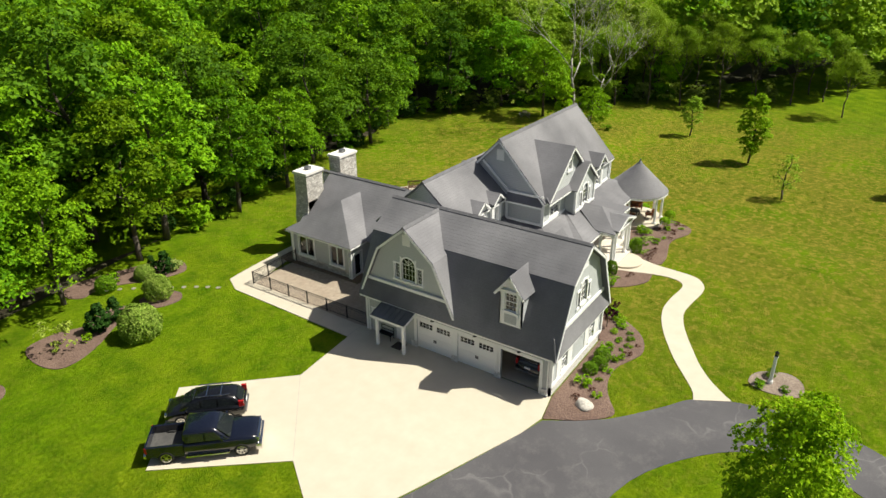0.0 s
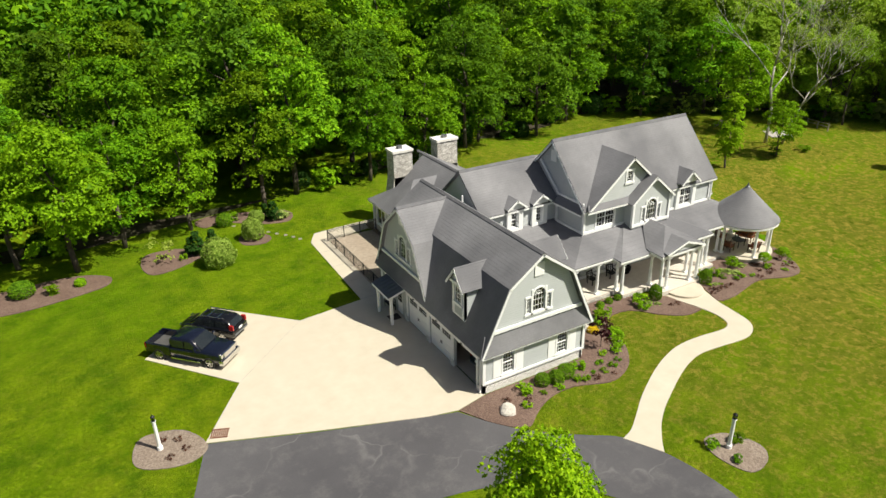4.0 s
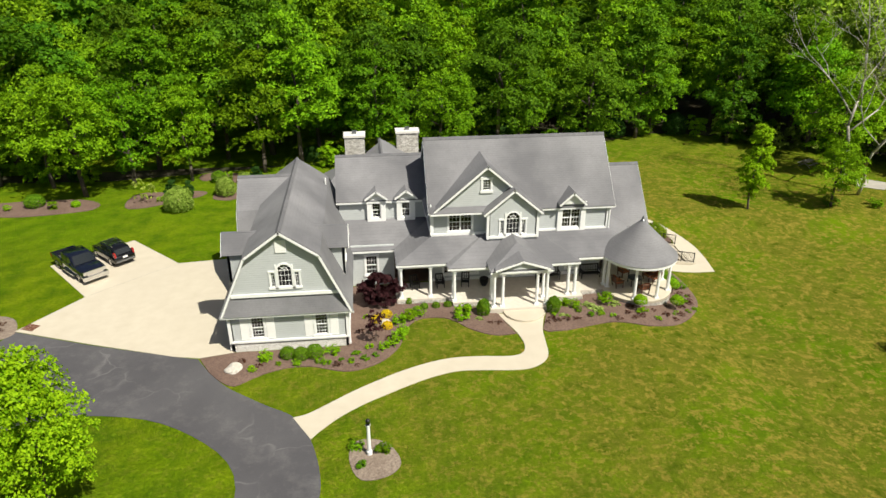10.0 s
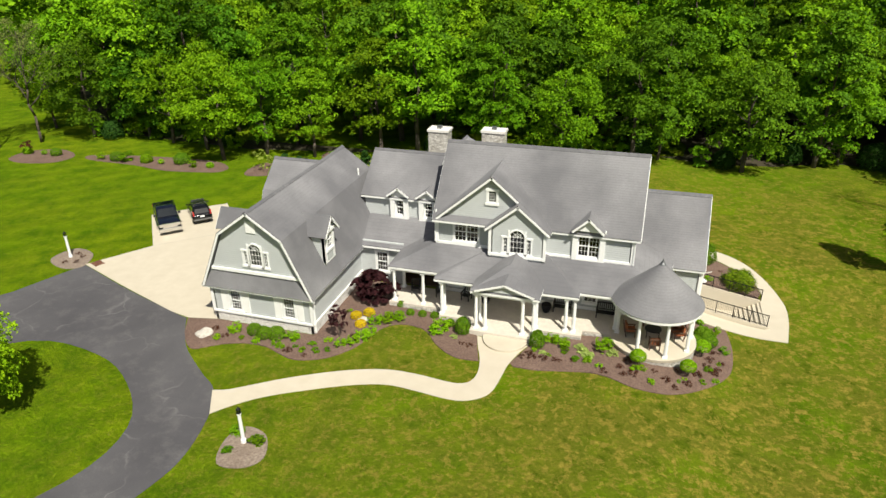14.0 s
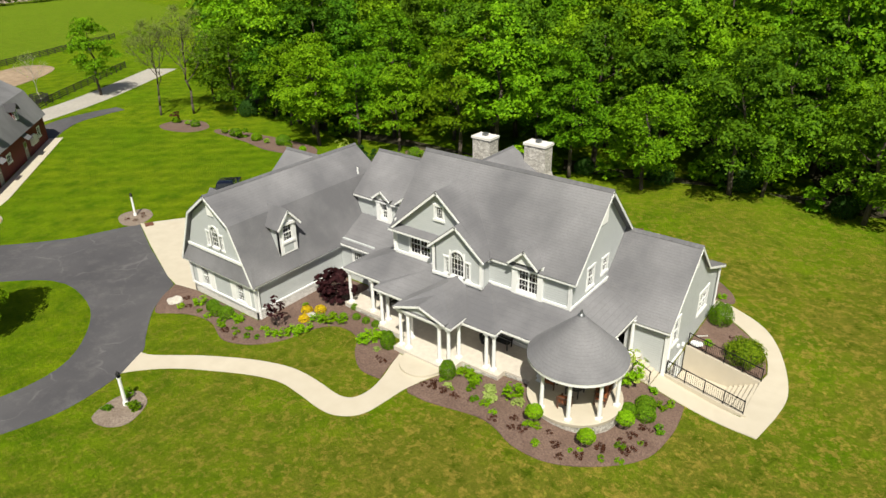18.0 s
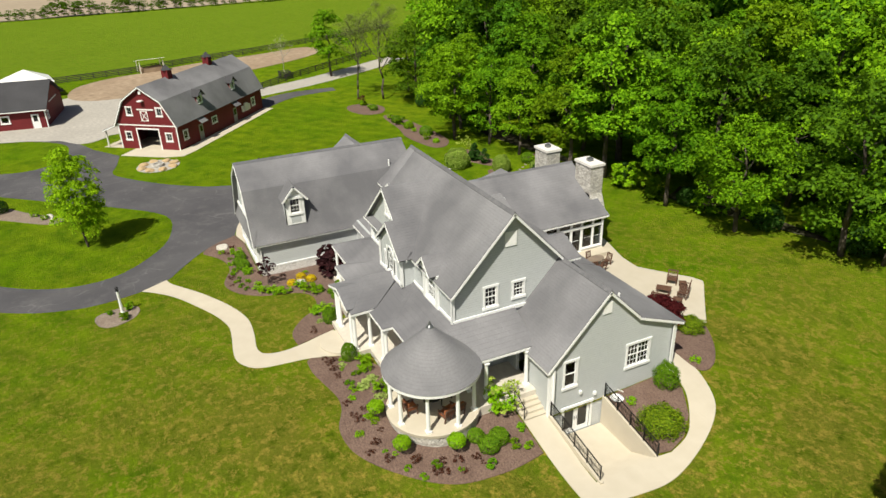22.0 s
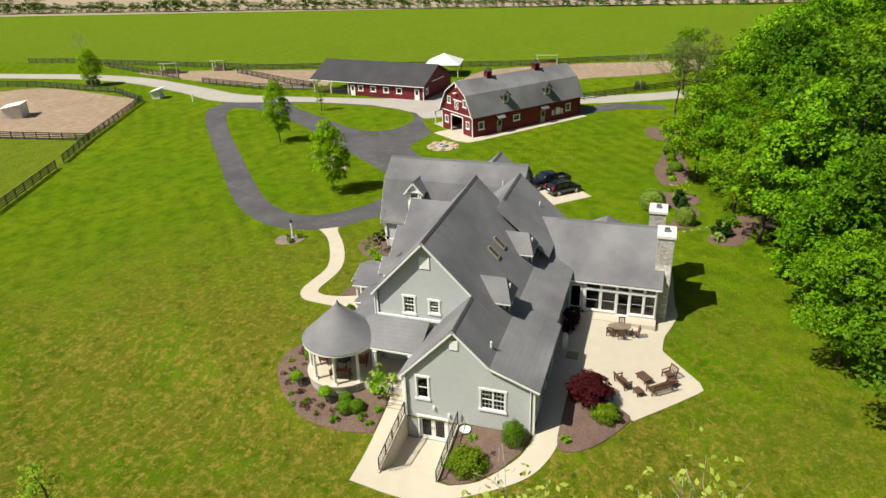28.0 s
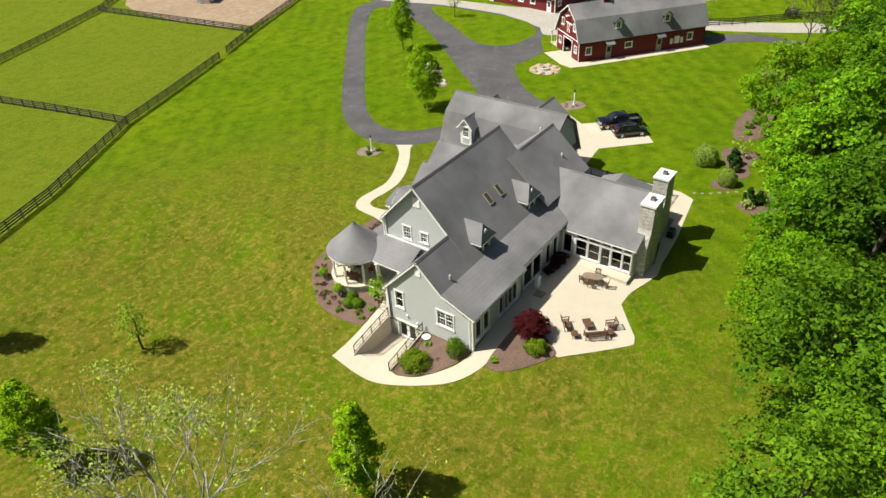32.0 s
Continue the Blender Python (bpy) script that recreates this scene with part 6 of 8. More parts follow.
def pale_tree(x, y, height, seed, lean=(0, 0), label="tall pale-barked tree with crooked limbs and sparse leaves", leafy=16, mat=None, share=0.55, limbs=10, reach=0.27):
    rng, g, tips = random.Random(seed), Geo(), []
    ob = thing("tree", label, "tree")
    ob.location = (x, y, ground_z(x, y) - 0.2)
    w = height * (0.011 if mat else 0.009)
    spine = [Vector((0, 0, 0))]
    for k in range(1, 9):
        f = k / 8
        spine.append(Vector((lean[0] * 2.2 * f + rng.uniform(-0.022, 0.022) * height, lean[1] * 2.2 * f + rng.uniform(-0.022, 0.022) * height, height * 0.86 * f)))
    for k in range(8):
        g.tube(spine[k], spine[k + 1], w * (1.02 - 0.11 * k), w * (1.02 - 0.11 * (k + 1)), 9)
    for k in range(limbs):
        f = 0.34 + 0.6 * k / (limbs - 1)
        i = min(7, int(f * 8))
        a = 2.4 * k + rng.uniform(-0.5, 0.5)
        out = rng.uniform(0.6, 0.85)
        bare_branches(g, spine[i].lerp(spine[i + 1], f * 8 - i), Vector((math.cos(a) * out, math.sin(a) * out, 0.7)).normalized(), height * reach * (1.2 - f), w * 0.5 * (1.25 - f), 3, rng, tips)
    part("trunk", g, M_BARK if mat else M_PALE_BARK, ob, "grey trunk and limbs", True)
    nr = np.random.RandomState(seed)
    pts = np.array([tuple(p) for p in tips])
    pts = pts[nr.uniform(size=len(pts)) < share]
    pts = np.repeat(pts, leafy, 0) + nr.normal(size=(len(pts) * leafy, 3)) * np.array([0.3, 0.3, 0.22])
    n = len(pts)
    nm = nr.normal(size=(n, 3)) + np.array([0, 0, 0.8])
    nm /= np.linalg.norm(nm, axis=1)[:, None]
    a = np.cross(nm, nr.normal(size=(n, 3)))
    a /= np.linalg.norm(a, axis=1)[:, None]
    b = np.cross(nm, a)
    s = nr.uniform(0.05, 0.105, (n, 1)) * (1.2 if mat else 1)
    part("leaves", quad_mesh("leaves", np.stack([pts - a * s, pts - b * s * 0.6, pts + a * s, pts + b * s * 0.6], 1).reshape(-1, 3), mat or M_LEAF_PALE), None, ob)
    return ob


pale_tree(62.9, 26.9, 23.8, 4, (-0.4, 0.4), leafy=12, share=0.4, limbs=8, reach=0.36)
pale_tree(64.0, 25.3, 18.8, 9, (-1.9, -3.5), "leaning pale-barked tree with crooked limbs and sparse leaves", 12, share=0.42, limbs=8, reach=0.32)
pale_tree(-52.3, 29.0, 15, 21, (0.2, 0.3), "slender bare-limbed tree with thin young leaves", 12, M_LEAF_OLIVE)
pale_tree(-48.9, 32.5, 17, 22, (0.3, -0.2), "slender bare-limbed tree with thin young leaves", 12, M_LEAF_OLIVE)
pale_tree(-77.0, 22.1, 9, 23, (0, 0), "small bare tree inside a black guard fence", 1)
pale_tree(-86, -132, 10, 24, (0, 0), "bare grey tree beside the road", 1)
for k, (x, y, h) in enumerate(((93.5, -6.5, 11), (99.0, 2.0, 13), (95.0, 7.5, 14), (90.0, 12.0, 15), (86.5, 17.5, 14), (83.0, 22.0, 16), (79.5, 26.5, 15), (104.0, -2.5, 13), (109.0, 0.5, 14), (101.0, 9.0, 16), (92.5, 17.0, 17), (87.0, 24.0, 17))):
    pale_tree(x, y, h, 60 + k, (0.2 * (k % 3 - 1), 0.15 * (k % 2)), "slender tree in thin yellow-green spring leaf", 22, M_LEAF_SPRING, 0.9)
tree(58.6, 22.2, 0.5, CROWNS[3], None, 0.7, label="small leafy bright green tree beside a pale-barked tree", group="")
for k, (x, y, s) in enumerate(((66.5, 33.5, 0.85), (-73.4, 30.6, 0.8))):
    tree(x, y, s, (CROWNS[3], CROWNS[0])[k % 2], None, 2.0 * k)


# ---- shrubs ----
def shrub_mesh(name, seed, mat, lobes=22, sprays=9, leaves=8, leaf=0.055, rz=0.5, shape=0.3):
    return crown_mesh(name, seed, 1.0, rz * 2, 0.0, lobes, sprays, leaves, leaf * 1.9, mat, shape)


def ball_mesh(name, seed, mat, n=2600, leaf=0.07, ragged=0.07):
    """A clipped shrub: leaves packed on a slightly lumpy dome."""
    nr = np.random.RandomState(seed)
    d = nr.normal(size=(n, 3))
    d /= np.linalg.norm(d, axis=1)[:, None]
    d[:, 2] = np.where(d[:, 2] < -0.6, -d[:, 2], d[:, 2])
    lump = 1 + ragged * np.sin(5 * d[:, 0] + 2 + seed) * np.sin(6 * d[:, 1] + 3 * d[:, 2]) + nr.uniform(-1.0, 0.7, n) * ragged
    pos = d * lump[:, None] + np.array([0, 0, 0.75])
    nm = d + nr.normal(size=(n, 3)) * 0.5
    nm /= np.linalg.norm(nm, axis=1)[:, None]
    a = np.cross(nm, nr.normal(size=(n, 3)))
    a /= np.linalg.norm(a, axis=1)[:, None]
    b = np.cross(nm, a)
    s = leaf * nr.uniform(0.7, 1.4, (n, 1))
    return quad_mesh(name, np.stack([pos - a * s, pos - b * s * 0.65, pos + a * s, pos + b * s * 0.65], 1).reshape(-1, 3), mat)


M_BOX = leaf_mat("boxwood_leaf", (0.055, 0.14, 0.007), (0.18, 0.33, 0.014), (0.14, 0.3, 0.01), 0.25)
M_DEEP_SHRUB = leaf_mat("evergreen_leaf", (0.02, 0.06, 0.01), (0.05, 0.12, 0.018), (0.06, 0.16, 0.01), 0.25)
M_LIME = leaf_mat("lime_leaf", (0.22, 0.32, 0.06), (0.42, 0.5, 0.16), (0.4, 0.5, 0.1), 0.2)
M_JUNIPER = leaf_mat("juniper_leaf", (0.06, 0.13, 0.006), (0.26, 0.36, 0.015), (0.2, 0.34, 0.01), 0.2)
M_RUST = leaf_mat("russet_leaf", (0.05, 0.02, 0.012), (0.11, 0.04, 0.022), (0.12, 0.03, 0.01), 0.3)
BALL = ball_mesh("ball", 1, M_BOX)
BALL_DEEP = ball_mesh("ball_deep", 2, M_DEEP_SHRUB)
BALL_LIGHT = ball_mesh("ball_light", 9, M_LEAF_YOUNG, 2600, 0.08)
M_PALE_SHRUB = leaf_mat("pale_shrub_leaf", (0.12, 0.22, 0.02), (0.36, 0.47, 0.09), (0.3, 0.44, 0.05), 0.15)
FLUFFY = ball_mesh("fluffy", 33, M_PALE_SHRUB, 6500, 0.055, 0.12)
LOOSE_BOX = ball_mesh("loose_box", 26, M_BOX, 4200, 0.055, 0.2)
LOOSE = shrub_mesh("loose", 3, M_LEAF_YOUNG)
LOOSE_DEEP = shrub_mesh("loose_deep", 4, M_LEAF)
HOSTA = shrub_mesh("hosta", 5, M_LIME, 16, 6, 6, 0.1, 0.3)
RUST = shrub_mesh("rust", 6, M_RUST, 12, 6, 7, 0.05, 0.4)
YELLOW = ball_mesh("yellow", 7, M_FLOWER, 1500, 0.09)
RED = shrub_mesh("red", 8, M_LEAF_RED, 90, 18, 13, 0.026, 0.44, 0.1)
SPIKY = ball_mesh("spiky", 27, M_JUNIPER, 5200, 0.055, 0.22)
PURPLE = shrub_mesh("purple", 10, M_LEAF_PURPLE, 30, 10, 9, 0.06, 0.5, 0.3)
SPARSE = shrub_mesh("sparse", 12, M_LEAF_PALE, 14, 5, 6, 0.05, 0.6, 0.1)
OLIVE_BRUSH = shrub_mesh("olive_brush", 17, M_LEAF_OLIVE, 24, 8, 8)
CONIFER = crown_mesh("conifer", 14, 0.5, 1.0, 0.0, 40, 9, 8, 0.08, M_DEEP_SHRUB, 1.9)


def shrub(x, y, r, mesh, label, h=1.0, group="", name="shrub"):
    ob = new(name, mesh)
    tagged(ob, label, "shrub", group)
    z = ground_z(x, y)
    ob.matrix_world = Matrix.LocRotScale((x, y, z - 0.14 * h if name == "conifer" else z - 0.02), Euler((0, 0, (x * 7.3 + y * 3.1) % 6.28)), (r, r, r * h))
    return ob


for x, y, r in ((3.75, -1.05, 0.5), (4.65, -1.3, 0.52), (5.55, -1.15, 0.56), (13.4, 4.35, 0.3), (14.3, 4.4, 0.3), (15.2, 4.45, 0.3), (12.3, 5.3, 0.28), (16.6, 3.7, 0.34)):
    shrub(x, y, r, BALL, "round clipped green boxwood in the mulch bed", 0.95, "clipped boxwoods")
for x, y in ((17.7, 3.0), (22.95, 2.75)):
    shrub(x, y, 0.5, BALL, "tall oval clipped evergreen beside the porch step", 1.5, "clipped boxwoods")
for x, y, r in ((2.3, -1.2, 0.5), (6.7, -1.0, 0.48), (16.2, 3.1, 0.6), (16.0, 2.4, 0.5), (23.8, 3.5, 0.5), (24.6, 3.3, 0.5), (27.3, 3.6, 0.62), (1.6, -2.4, 0.3), (11.4, 2.4, 0.5), (12.2, 2.9, 0.55), (12.9, 3.4, 0.5), (10.9, -0.3, 0.45), (11.3, 0.4, 0.5), (10.2, -0.8, 0.4), (11.6, 1.1, 0.45), (5.9, -1.9, 0.3), (6.4, -2.2, 0.28)):
    shrub(x, y, r, LOOSE, "loose leafy bright green perennial clump", 0.75, "green perennials")
for x, y, r in ((8.3, -1.3, 0.3), (8.0, -2.1, 0.28), (8.9, -1.9, 0.3), (7.3, -1.8, 0.2), (25.6, 1.9, 0.3), (26.4, 2.3, 0.25), (24.9, 2.6, 0.32), (30.4, 0.9, 0.28), (34.4, 3.2, 0.25), (33.6, 2.6, 0.25)):
    shrub(x, y, r, LOOSE_DEEP, "small low green plant in brown mulch", 0.6, "small bed plants")
for x, y, r in ((26.0, 3.0, 0.42), (26.4, 2.5, 0.4), (27.9, 3.2, 0.4), (23.5, 2.1, 0.28), (17.3, 2.3, 0.28), (25.7, 3.4, 0.35)):
    shrub(x, y, r, HOSTA, "pale variegated hosta clump in mulch", 0.7, "hostas")
for x, y, r in ((9.75, 2.85, 0.42), (10.5, 3.5, 0.42), (10.5, 1.9, 0.4)):
    shrub(x, y, r, YELLOW, "bright yellow flowering mound", 0.75, "yellow flowers")
rr = random.Random(12)
for x, y in ((22.6, 1.7), (22.9, 1.3), (23.6, 1.4), (24.3, 1.5), (18.0, 1.7), (18.6, 1.5), (28.4, 1.9), (29.3, 1.4), (31.3, 1.5), (32.6, 1.9), (33.3, 3.1), (34.6, 4.4), (34.9, 5.4), (33.9, 4.6), (31.9, 1.0), (28.9, 2.7), (32.1, 3.0), (34.2, 5.4)):
    shrub(x, y, rr.uniform(0.22, 0.36), RUST, "small russet-leaved plant in mulch", 0.7, "russet plants")
for x, y, r in ((34.1, 7.4, 0.62), (33.8, 8.2, 0.6), (34.5, 8.9, 0.35), (33.2, 7.0, 0.5), (34.9, 9.6, 0.3), (33.6, 9.8, 0.32), (35.2, 7.0, 0.35)):
    shrub(x, y, r, LOOSE_DEEP if r < 0.5 else BALL, "green mounded shrub beside the gazebo", 0.8, "gazebo shrubs")
for x, y, r in ((29.5, 2.3, 0.5), (32.6, 2.7, 0.5), (33.6, 5.6, 0.52)):
    ob = thing("shrub", "small round standard shrub on a thin stem", "shrub", "standard shrubs")
    ob.location = (x, y, ground_z(x, y))
    part("stem", Geo().tube((0, 0, -0.1), (0.02, 0, 0.9), 0.03, 0.025, 6), M_BARK, ob)
    c = part("crown", BALL_LIGHT, None, ob)
    c.matrix_basis = Matrix.LocRotScale((0, 0, 0.6), None, (r, r, r * 0.75))
shrub(10.2, 5.6, 1.5, PURPLE, "large dark purple-leaved smoke bush by the porch", 0.85)
shrub(31.9, 9.4, 1.1, SPARSE, "airy yellow-green shrub beside the steps", 1.0)
shrub(32.1, 9.3, 0.8, LOOSE, "airy yellow-green shrub beside the steps", 1.2)
shrub(28.95, 24.35, 1.38, RED, "dark red cutleaf maple mound by the patio", 0.85)
shrub(30.5, 25.75, 0.9, SPIKY, "low rounded green shrub by the patio", 0.6)
shrub(33.5, 23.4, 0.35, LOOSE, "small green plant in the patio bed", 0.7)
shrub(34.4, 20.05, 0.75, LOOSE_BOX, "upright dark green shrub against the wing", 1.25)
shrub(36.95, 17.5, 1.2, SPIKY, "broad low green juniper above the basement entry", 0.6)
ob = thing("small_tree", "young purple-leaved maple on a thin stem", "tree")
ob.location = (9.65, 0.15, 0.05)
part("stem", Geo().tube((0, 0, -0.1), (0.05, 0.02, 1.1), 0.035, 0.028, 6).tube((0.05, 0.02, 1.1), (0.3, 0.1, 1.8), 0.025, 0.012, 5).tube((0.05, 0.02, 1.1), (-0.25, -0.1, 1.9), 0.025, 0.012, 5), M_BARK, ob)
c = part("crown", shrub_mesh("plum_crown", 16, M_LEAF_PURPLE, 16, 7, 7, 0.07, 0.6, 0.2), None, ob)
c.matrix_basis = Matrix.LocRotScale((0, 0, 0.7), None, (0.68, 0.68, 0.75))
shrub(-9.75, 27.2, 1.4, FLUFFY, "large round clipped pale green shrub on the lawn edge", 0.95)
shrub(-5.7, 31.0, 1.0, FLUFFY, "rounded pale green shrub by the stepping stones", 1.15)
shrub(-7.3, 35.6, 0.8, BALL, "rounded green shrub under the trees", 0.9)
shrub(-14.2, 30.3, 1.15, SPARSE, "sparse twiggy shrub in the mulch bed", 1.0)
shrub(-1.9, 34.3, 0.7, HOSTA, "white-flowering shrub under the trees", 1.0)
for x, y, h in ((-11.4, 30.5, 2.0), (-11.0, 30.2, 2.6), (-9.5, 30.8, 2.2), (-2.7, 34.2, 2.4), (-3.3, 35.2, 1.9)):
    shrub(x, y, h / 2, CONIFER, "narrow dark conifer in the shrub bed", 1.0, "narrow conifers", "conifer")
for k in range(16):
    x = -46 + 2.1 * k + rr.uniform(-0.5, 0.5)
    y = (27.6 if x < -38.5 else 29.0) + rr.uniform(-0.6, 0.8)
    if x > -19 or -40.2 < x < -37:
        continue
    shrub(x, y, rr.uniform(0.4, 0.95), (BALL_LIGHT, LOOSE, BALL, LOOSE_DEEP)[k % 4], "rounded green shrub in the wood-edge bed", 0.8, "wood-edge shrubs")
shrub(-45.8, 27.4, 0.7, RUST, "pointed russet shrub in the wood-edge bed", 1.9)
for x, y, r in ((8.3, -10.4, 0.4), (9.8, -10.9, 0.45), (8.6, -11.9, 0.3)):
    shrub(x, y, r, LOOSE_DEEP, "green plants round the lamp post", 0.7, "lamp bed plants")
for x, y in ((-17.8, 4.2), (-16.9, 4.6), (-18.0, 5.9), (-17.2, 5.6)):
    shrub(x, y, 0.26, RUST, "small dark plant round the lamp post", 0.6, "lamp bed plants")
shrub(-20.5, -22.0, 0.8, BALL_DEEP, "dark green mound on the drive island", 1.0)
for x, y in ((-16.0, -17.6), (-17.4, -18.6)):
    shrub(x, y, 0.4, LOOSE, "low green plant on the drive island", 0.7, "island plants")
shrub(58.8, 22.6, 0.9, LOOSE_DEEP, "leafy green clump at the foot of a pale tree", 0.6)
shrub(63.2, 21.5, 0.8, LOOSE, "leafy green clump at the foot of a pale tree", 0.6)
shrub(-12.3, 29.8, 0.35, LOOSE, "small bright green plant in the conifer bed", 0.9)
shrub(-4.3, 34.9, 0.75, FLUFFY, "rounded pale green shrub under the trees", 0.9)
shrub(-6.4, 36.2, 0.6, LOOSE, "loose green shrub beside the stepping stones", 0.9)
# brush under the first row of the wood
nr = random.Random(77)
for k in range(46):
    x = -44 + 2.9 * k + nr.uniform(-1, 1)
    if not -18 < x < 0:
        shrub(x, wood_edge(x) + nr.uniform(0.5, 3.5), nr.uniform(1.0, 1.8), (LOOSE_DEEP, BALL_DEEP, LOOSE)[k % 3], "leafy undergrowth at the wood's edge", 1.0, "undergrowth")
hedge = thing("hedgerow", "long leafy field hedgerow with taller saplings", "hedge", kind="stuff")
base = np.empty(len(FAR_CROWNS[0].vertices) * 3, np.float32)
FAR_CROWNS[0].vertices.foreach_get("co", base)
base = base.reshape(-1, 3)[::2 * 4 // 8]
sets = []
for k in range(170):
    t = k / 169
    x = -196 - 62 * t ** 0.8 + nr.uniform(-1.5, 1.5)
    y = -330 + 470 * t + nr.uniform(-1, 1)
    sc = nr.choice((0.28, 0.3, 0.34, 0.38, 0.55))
    sets.append(base * np.array([sc * 1.3, sc * 1.3, sc]) + np.array([x, y, -sc * 3]))
part("foliage", quad_mesh("hedge_foliage", np.concatenate(sets), M_LEAF_DEEP), None, hedge)


# ---- rocks ----
def rock(x, y, r, label, mat, flat=0.6, seed=0):
    bm = bmesh.new()
    bmesh.ops.create_icosphere(bm, subdivisions=3, radius=1)
    for v in bm.verts:
        v.co *= 1 + 0.28 * noise.noise(v.co * 1.3 + Vector((seed * 3.1, 0, 0))) + 0.08 * noise.noise(v.co * 4)
        v.co.z = max(v.co.z * flat, -0.3)
    me = bpy.data.meshes.new("rock")
    bm.to_mesh(me)
    bm.free()
    me.materials.append(mat)
    ob = tagged(new("rock", me), label, "rock")
    ob.matrix_world = Matrix.LocRotScale((x, y, ground_z(x, y) + 0.15 * r), Euler((0, 0, seed)), (r * 1.25, r, r))
    return ob


M_PALE_ROCK = surface("pale_rock", (0.55, 0.52, 0.46), (0.68, 0.65, 0.6), (0.4, 0.37, 0.33), 2, 9, 0.9, bumpy=0.6)
rock(0.4, -2.1, 0.5, "pale weathered boulder in the mulch bed", M_PALE_ROCK, 0.7, 1)
rock(10.35, 2.6, 0.42, "flat grey stone among yellow flowers", M_PALE_ROCK, 0.35, 2)
rock(-21.6, -23.6, 0.8, "pale boulder on the drive island", M_PALE_ROCK, 0.6, 3)
rock(-16.6, -17.2, 0.4, "pale rock on the drive island", M_PALE_ROCK, 0.6, 4)
rock(-15.6, -16.6, 0.35, "pale rock on the drive island", M_PALE_ROCK, 0.6, 5)
M_TAN_ROCK = surface("tan_sandstone", (0.5, 0.36, 0.2), (0.6, 0.45, 0.27), (0.35, 0.24, 0.13), 2, 8, 0.9, bumpy=0.5)
for k in range(8):
    a = k * 0.785 + 0.2
    rock(-29.2 + 2.0 * math.cos(a), -5.5 + 2.0 * math.sin(a), 0.5, "tan sandstone seat boulder round the fire pit", M_TAN_ROCK, 0.55, k + 6)
pit = thing("fire_pit", "low stone fire pit ring", "fire pit")
part("ring", Geo().lathe(-29.2, -5.5, [(0.75, 0.02), (0.75, 0.35), (0.5, 0.36), (0.5, 0.08)], 20), M_STONE, pit)
M_STEP = surface("mossy_stone", (0.3, 0.27, 0.2), (0.36, 0.33, 0.25), (0.2, 0.2, 0.12), 1.5, 6, 0.9)
for k, (x, y) in enumerate(((-7.9, 36.3), (-7.3, 35.6), (-6.6, 34.9), (-5.9, 34.1), (-5.3, 33.3), (-4.7, 32.5), (-4.1, 31.7), (-3.5, 30.9), (-2.9, 30.1), (-2.4, 29.3), (-2.0, 28.5))):
    ob = part("stepping_stone", Geo().prism([(x + 0.2 * math.cos(a * 1.05 + k), y + 0.2 * math.sin(a * 1.05 + k), 0.01) for a in range(6)], (0, 0, 0.035)), M_STEP)
    tagged(ob, "flat pale stepping stone in the grass", "stepping stone", "stepping stones")


# ---- lamp posts ----
def lamp_post(x, y):
    ob = thing("lamp_post", "white lamp post with a black lantern", "lamp post", "lamp posts")
    ob.location = (x, y, ground_z(x, y))
    part("post", Geo().lathe(0, 0, [(0.16, -0.1), (0.16, 0.25), (0.11, 0.3), (0.095, 1.95), (0.13, 1.98), (0.13, 2.04)], 14), M_TRIM, ob, "tapered white post")
    lan = part("lantern", Geo().box(-0.1, -0.1, 2.04, 0.1, 0.1, 2.07).box(-0.09, -0.09, 2.07, -0.07, -0.07, 2.3).box(0.07, -0.09, 2.07, 0.09, -0.07, 2.3).box(0.07, 0.07, 2.07, 0.09, 0.09, 2.3).box(-0.09, 0.07, 2.07, -0.07, 0.09, 2.3).lathe(0, 0, [(0.14, 2.3), (0.11, 2.35), (0.03, 2.42), (0.012, 2.5)], 8), M_BLACK_METAL, ob, "black metal lantern")
    part("glass", Geo().box(-0.065, -0.065, 2.072, 0.065, 0.065, 2.295), M_GLASS, lan)
    return ob


lamp_post(9.02, -10.95)
lamp_post(-18.2, 5.25)


# ---- side court railing and garage portico ----
def rail_run(parent, pts, h=1.05, step=1.9):
    for a, b in zip(pts, pts[1:]):
        a, b = Vector((*a, 0.05)), Vector((*b, 0.05))
        n = max(1, round((b - a).length / step))
        sec = part("rail", Geo().beam(a + UP * h, b + UP * h, 0.05, 0.04).beam(a + UP * (h - 0.14), b + UP * (h - 0.14), 0.03, 0.03).beam(a + UP * 0.12, b + UP * 0.12, 0.03, 0.03), M_BLACK_METAL, parent, "black metal fence rails")
        for k in range(n + 1):
            p = a.lerp(b, k / n)
            part("post", Geo().beam(p, p + UP * (h + 0.08), 0.07, 0.07, (1, 0, 0)), M_BLACK_METAL, sec)
        m = int((b - a).length / 0.125)
        for k in range(1, m):
            part("baluster", BALUSTER, None, sec).location = a.lerp(b, k / m)


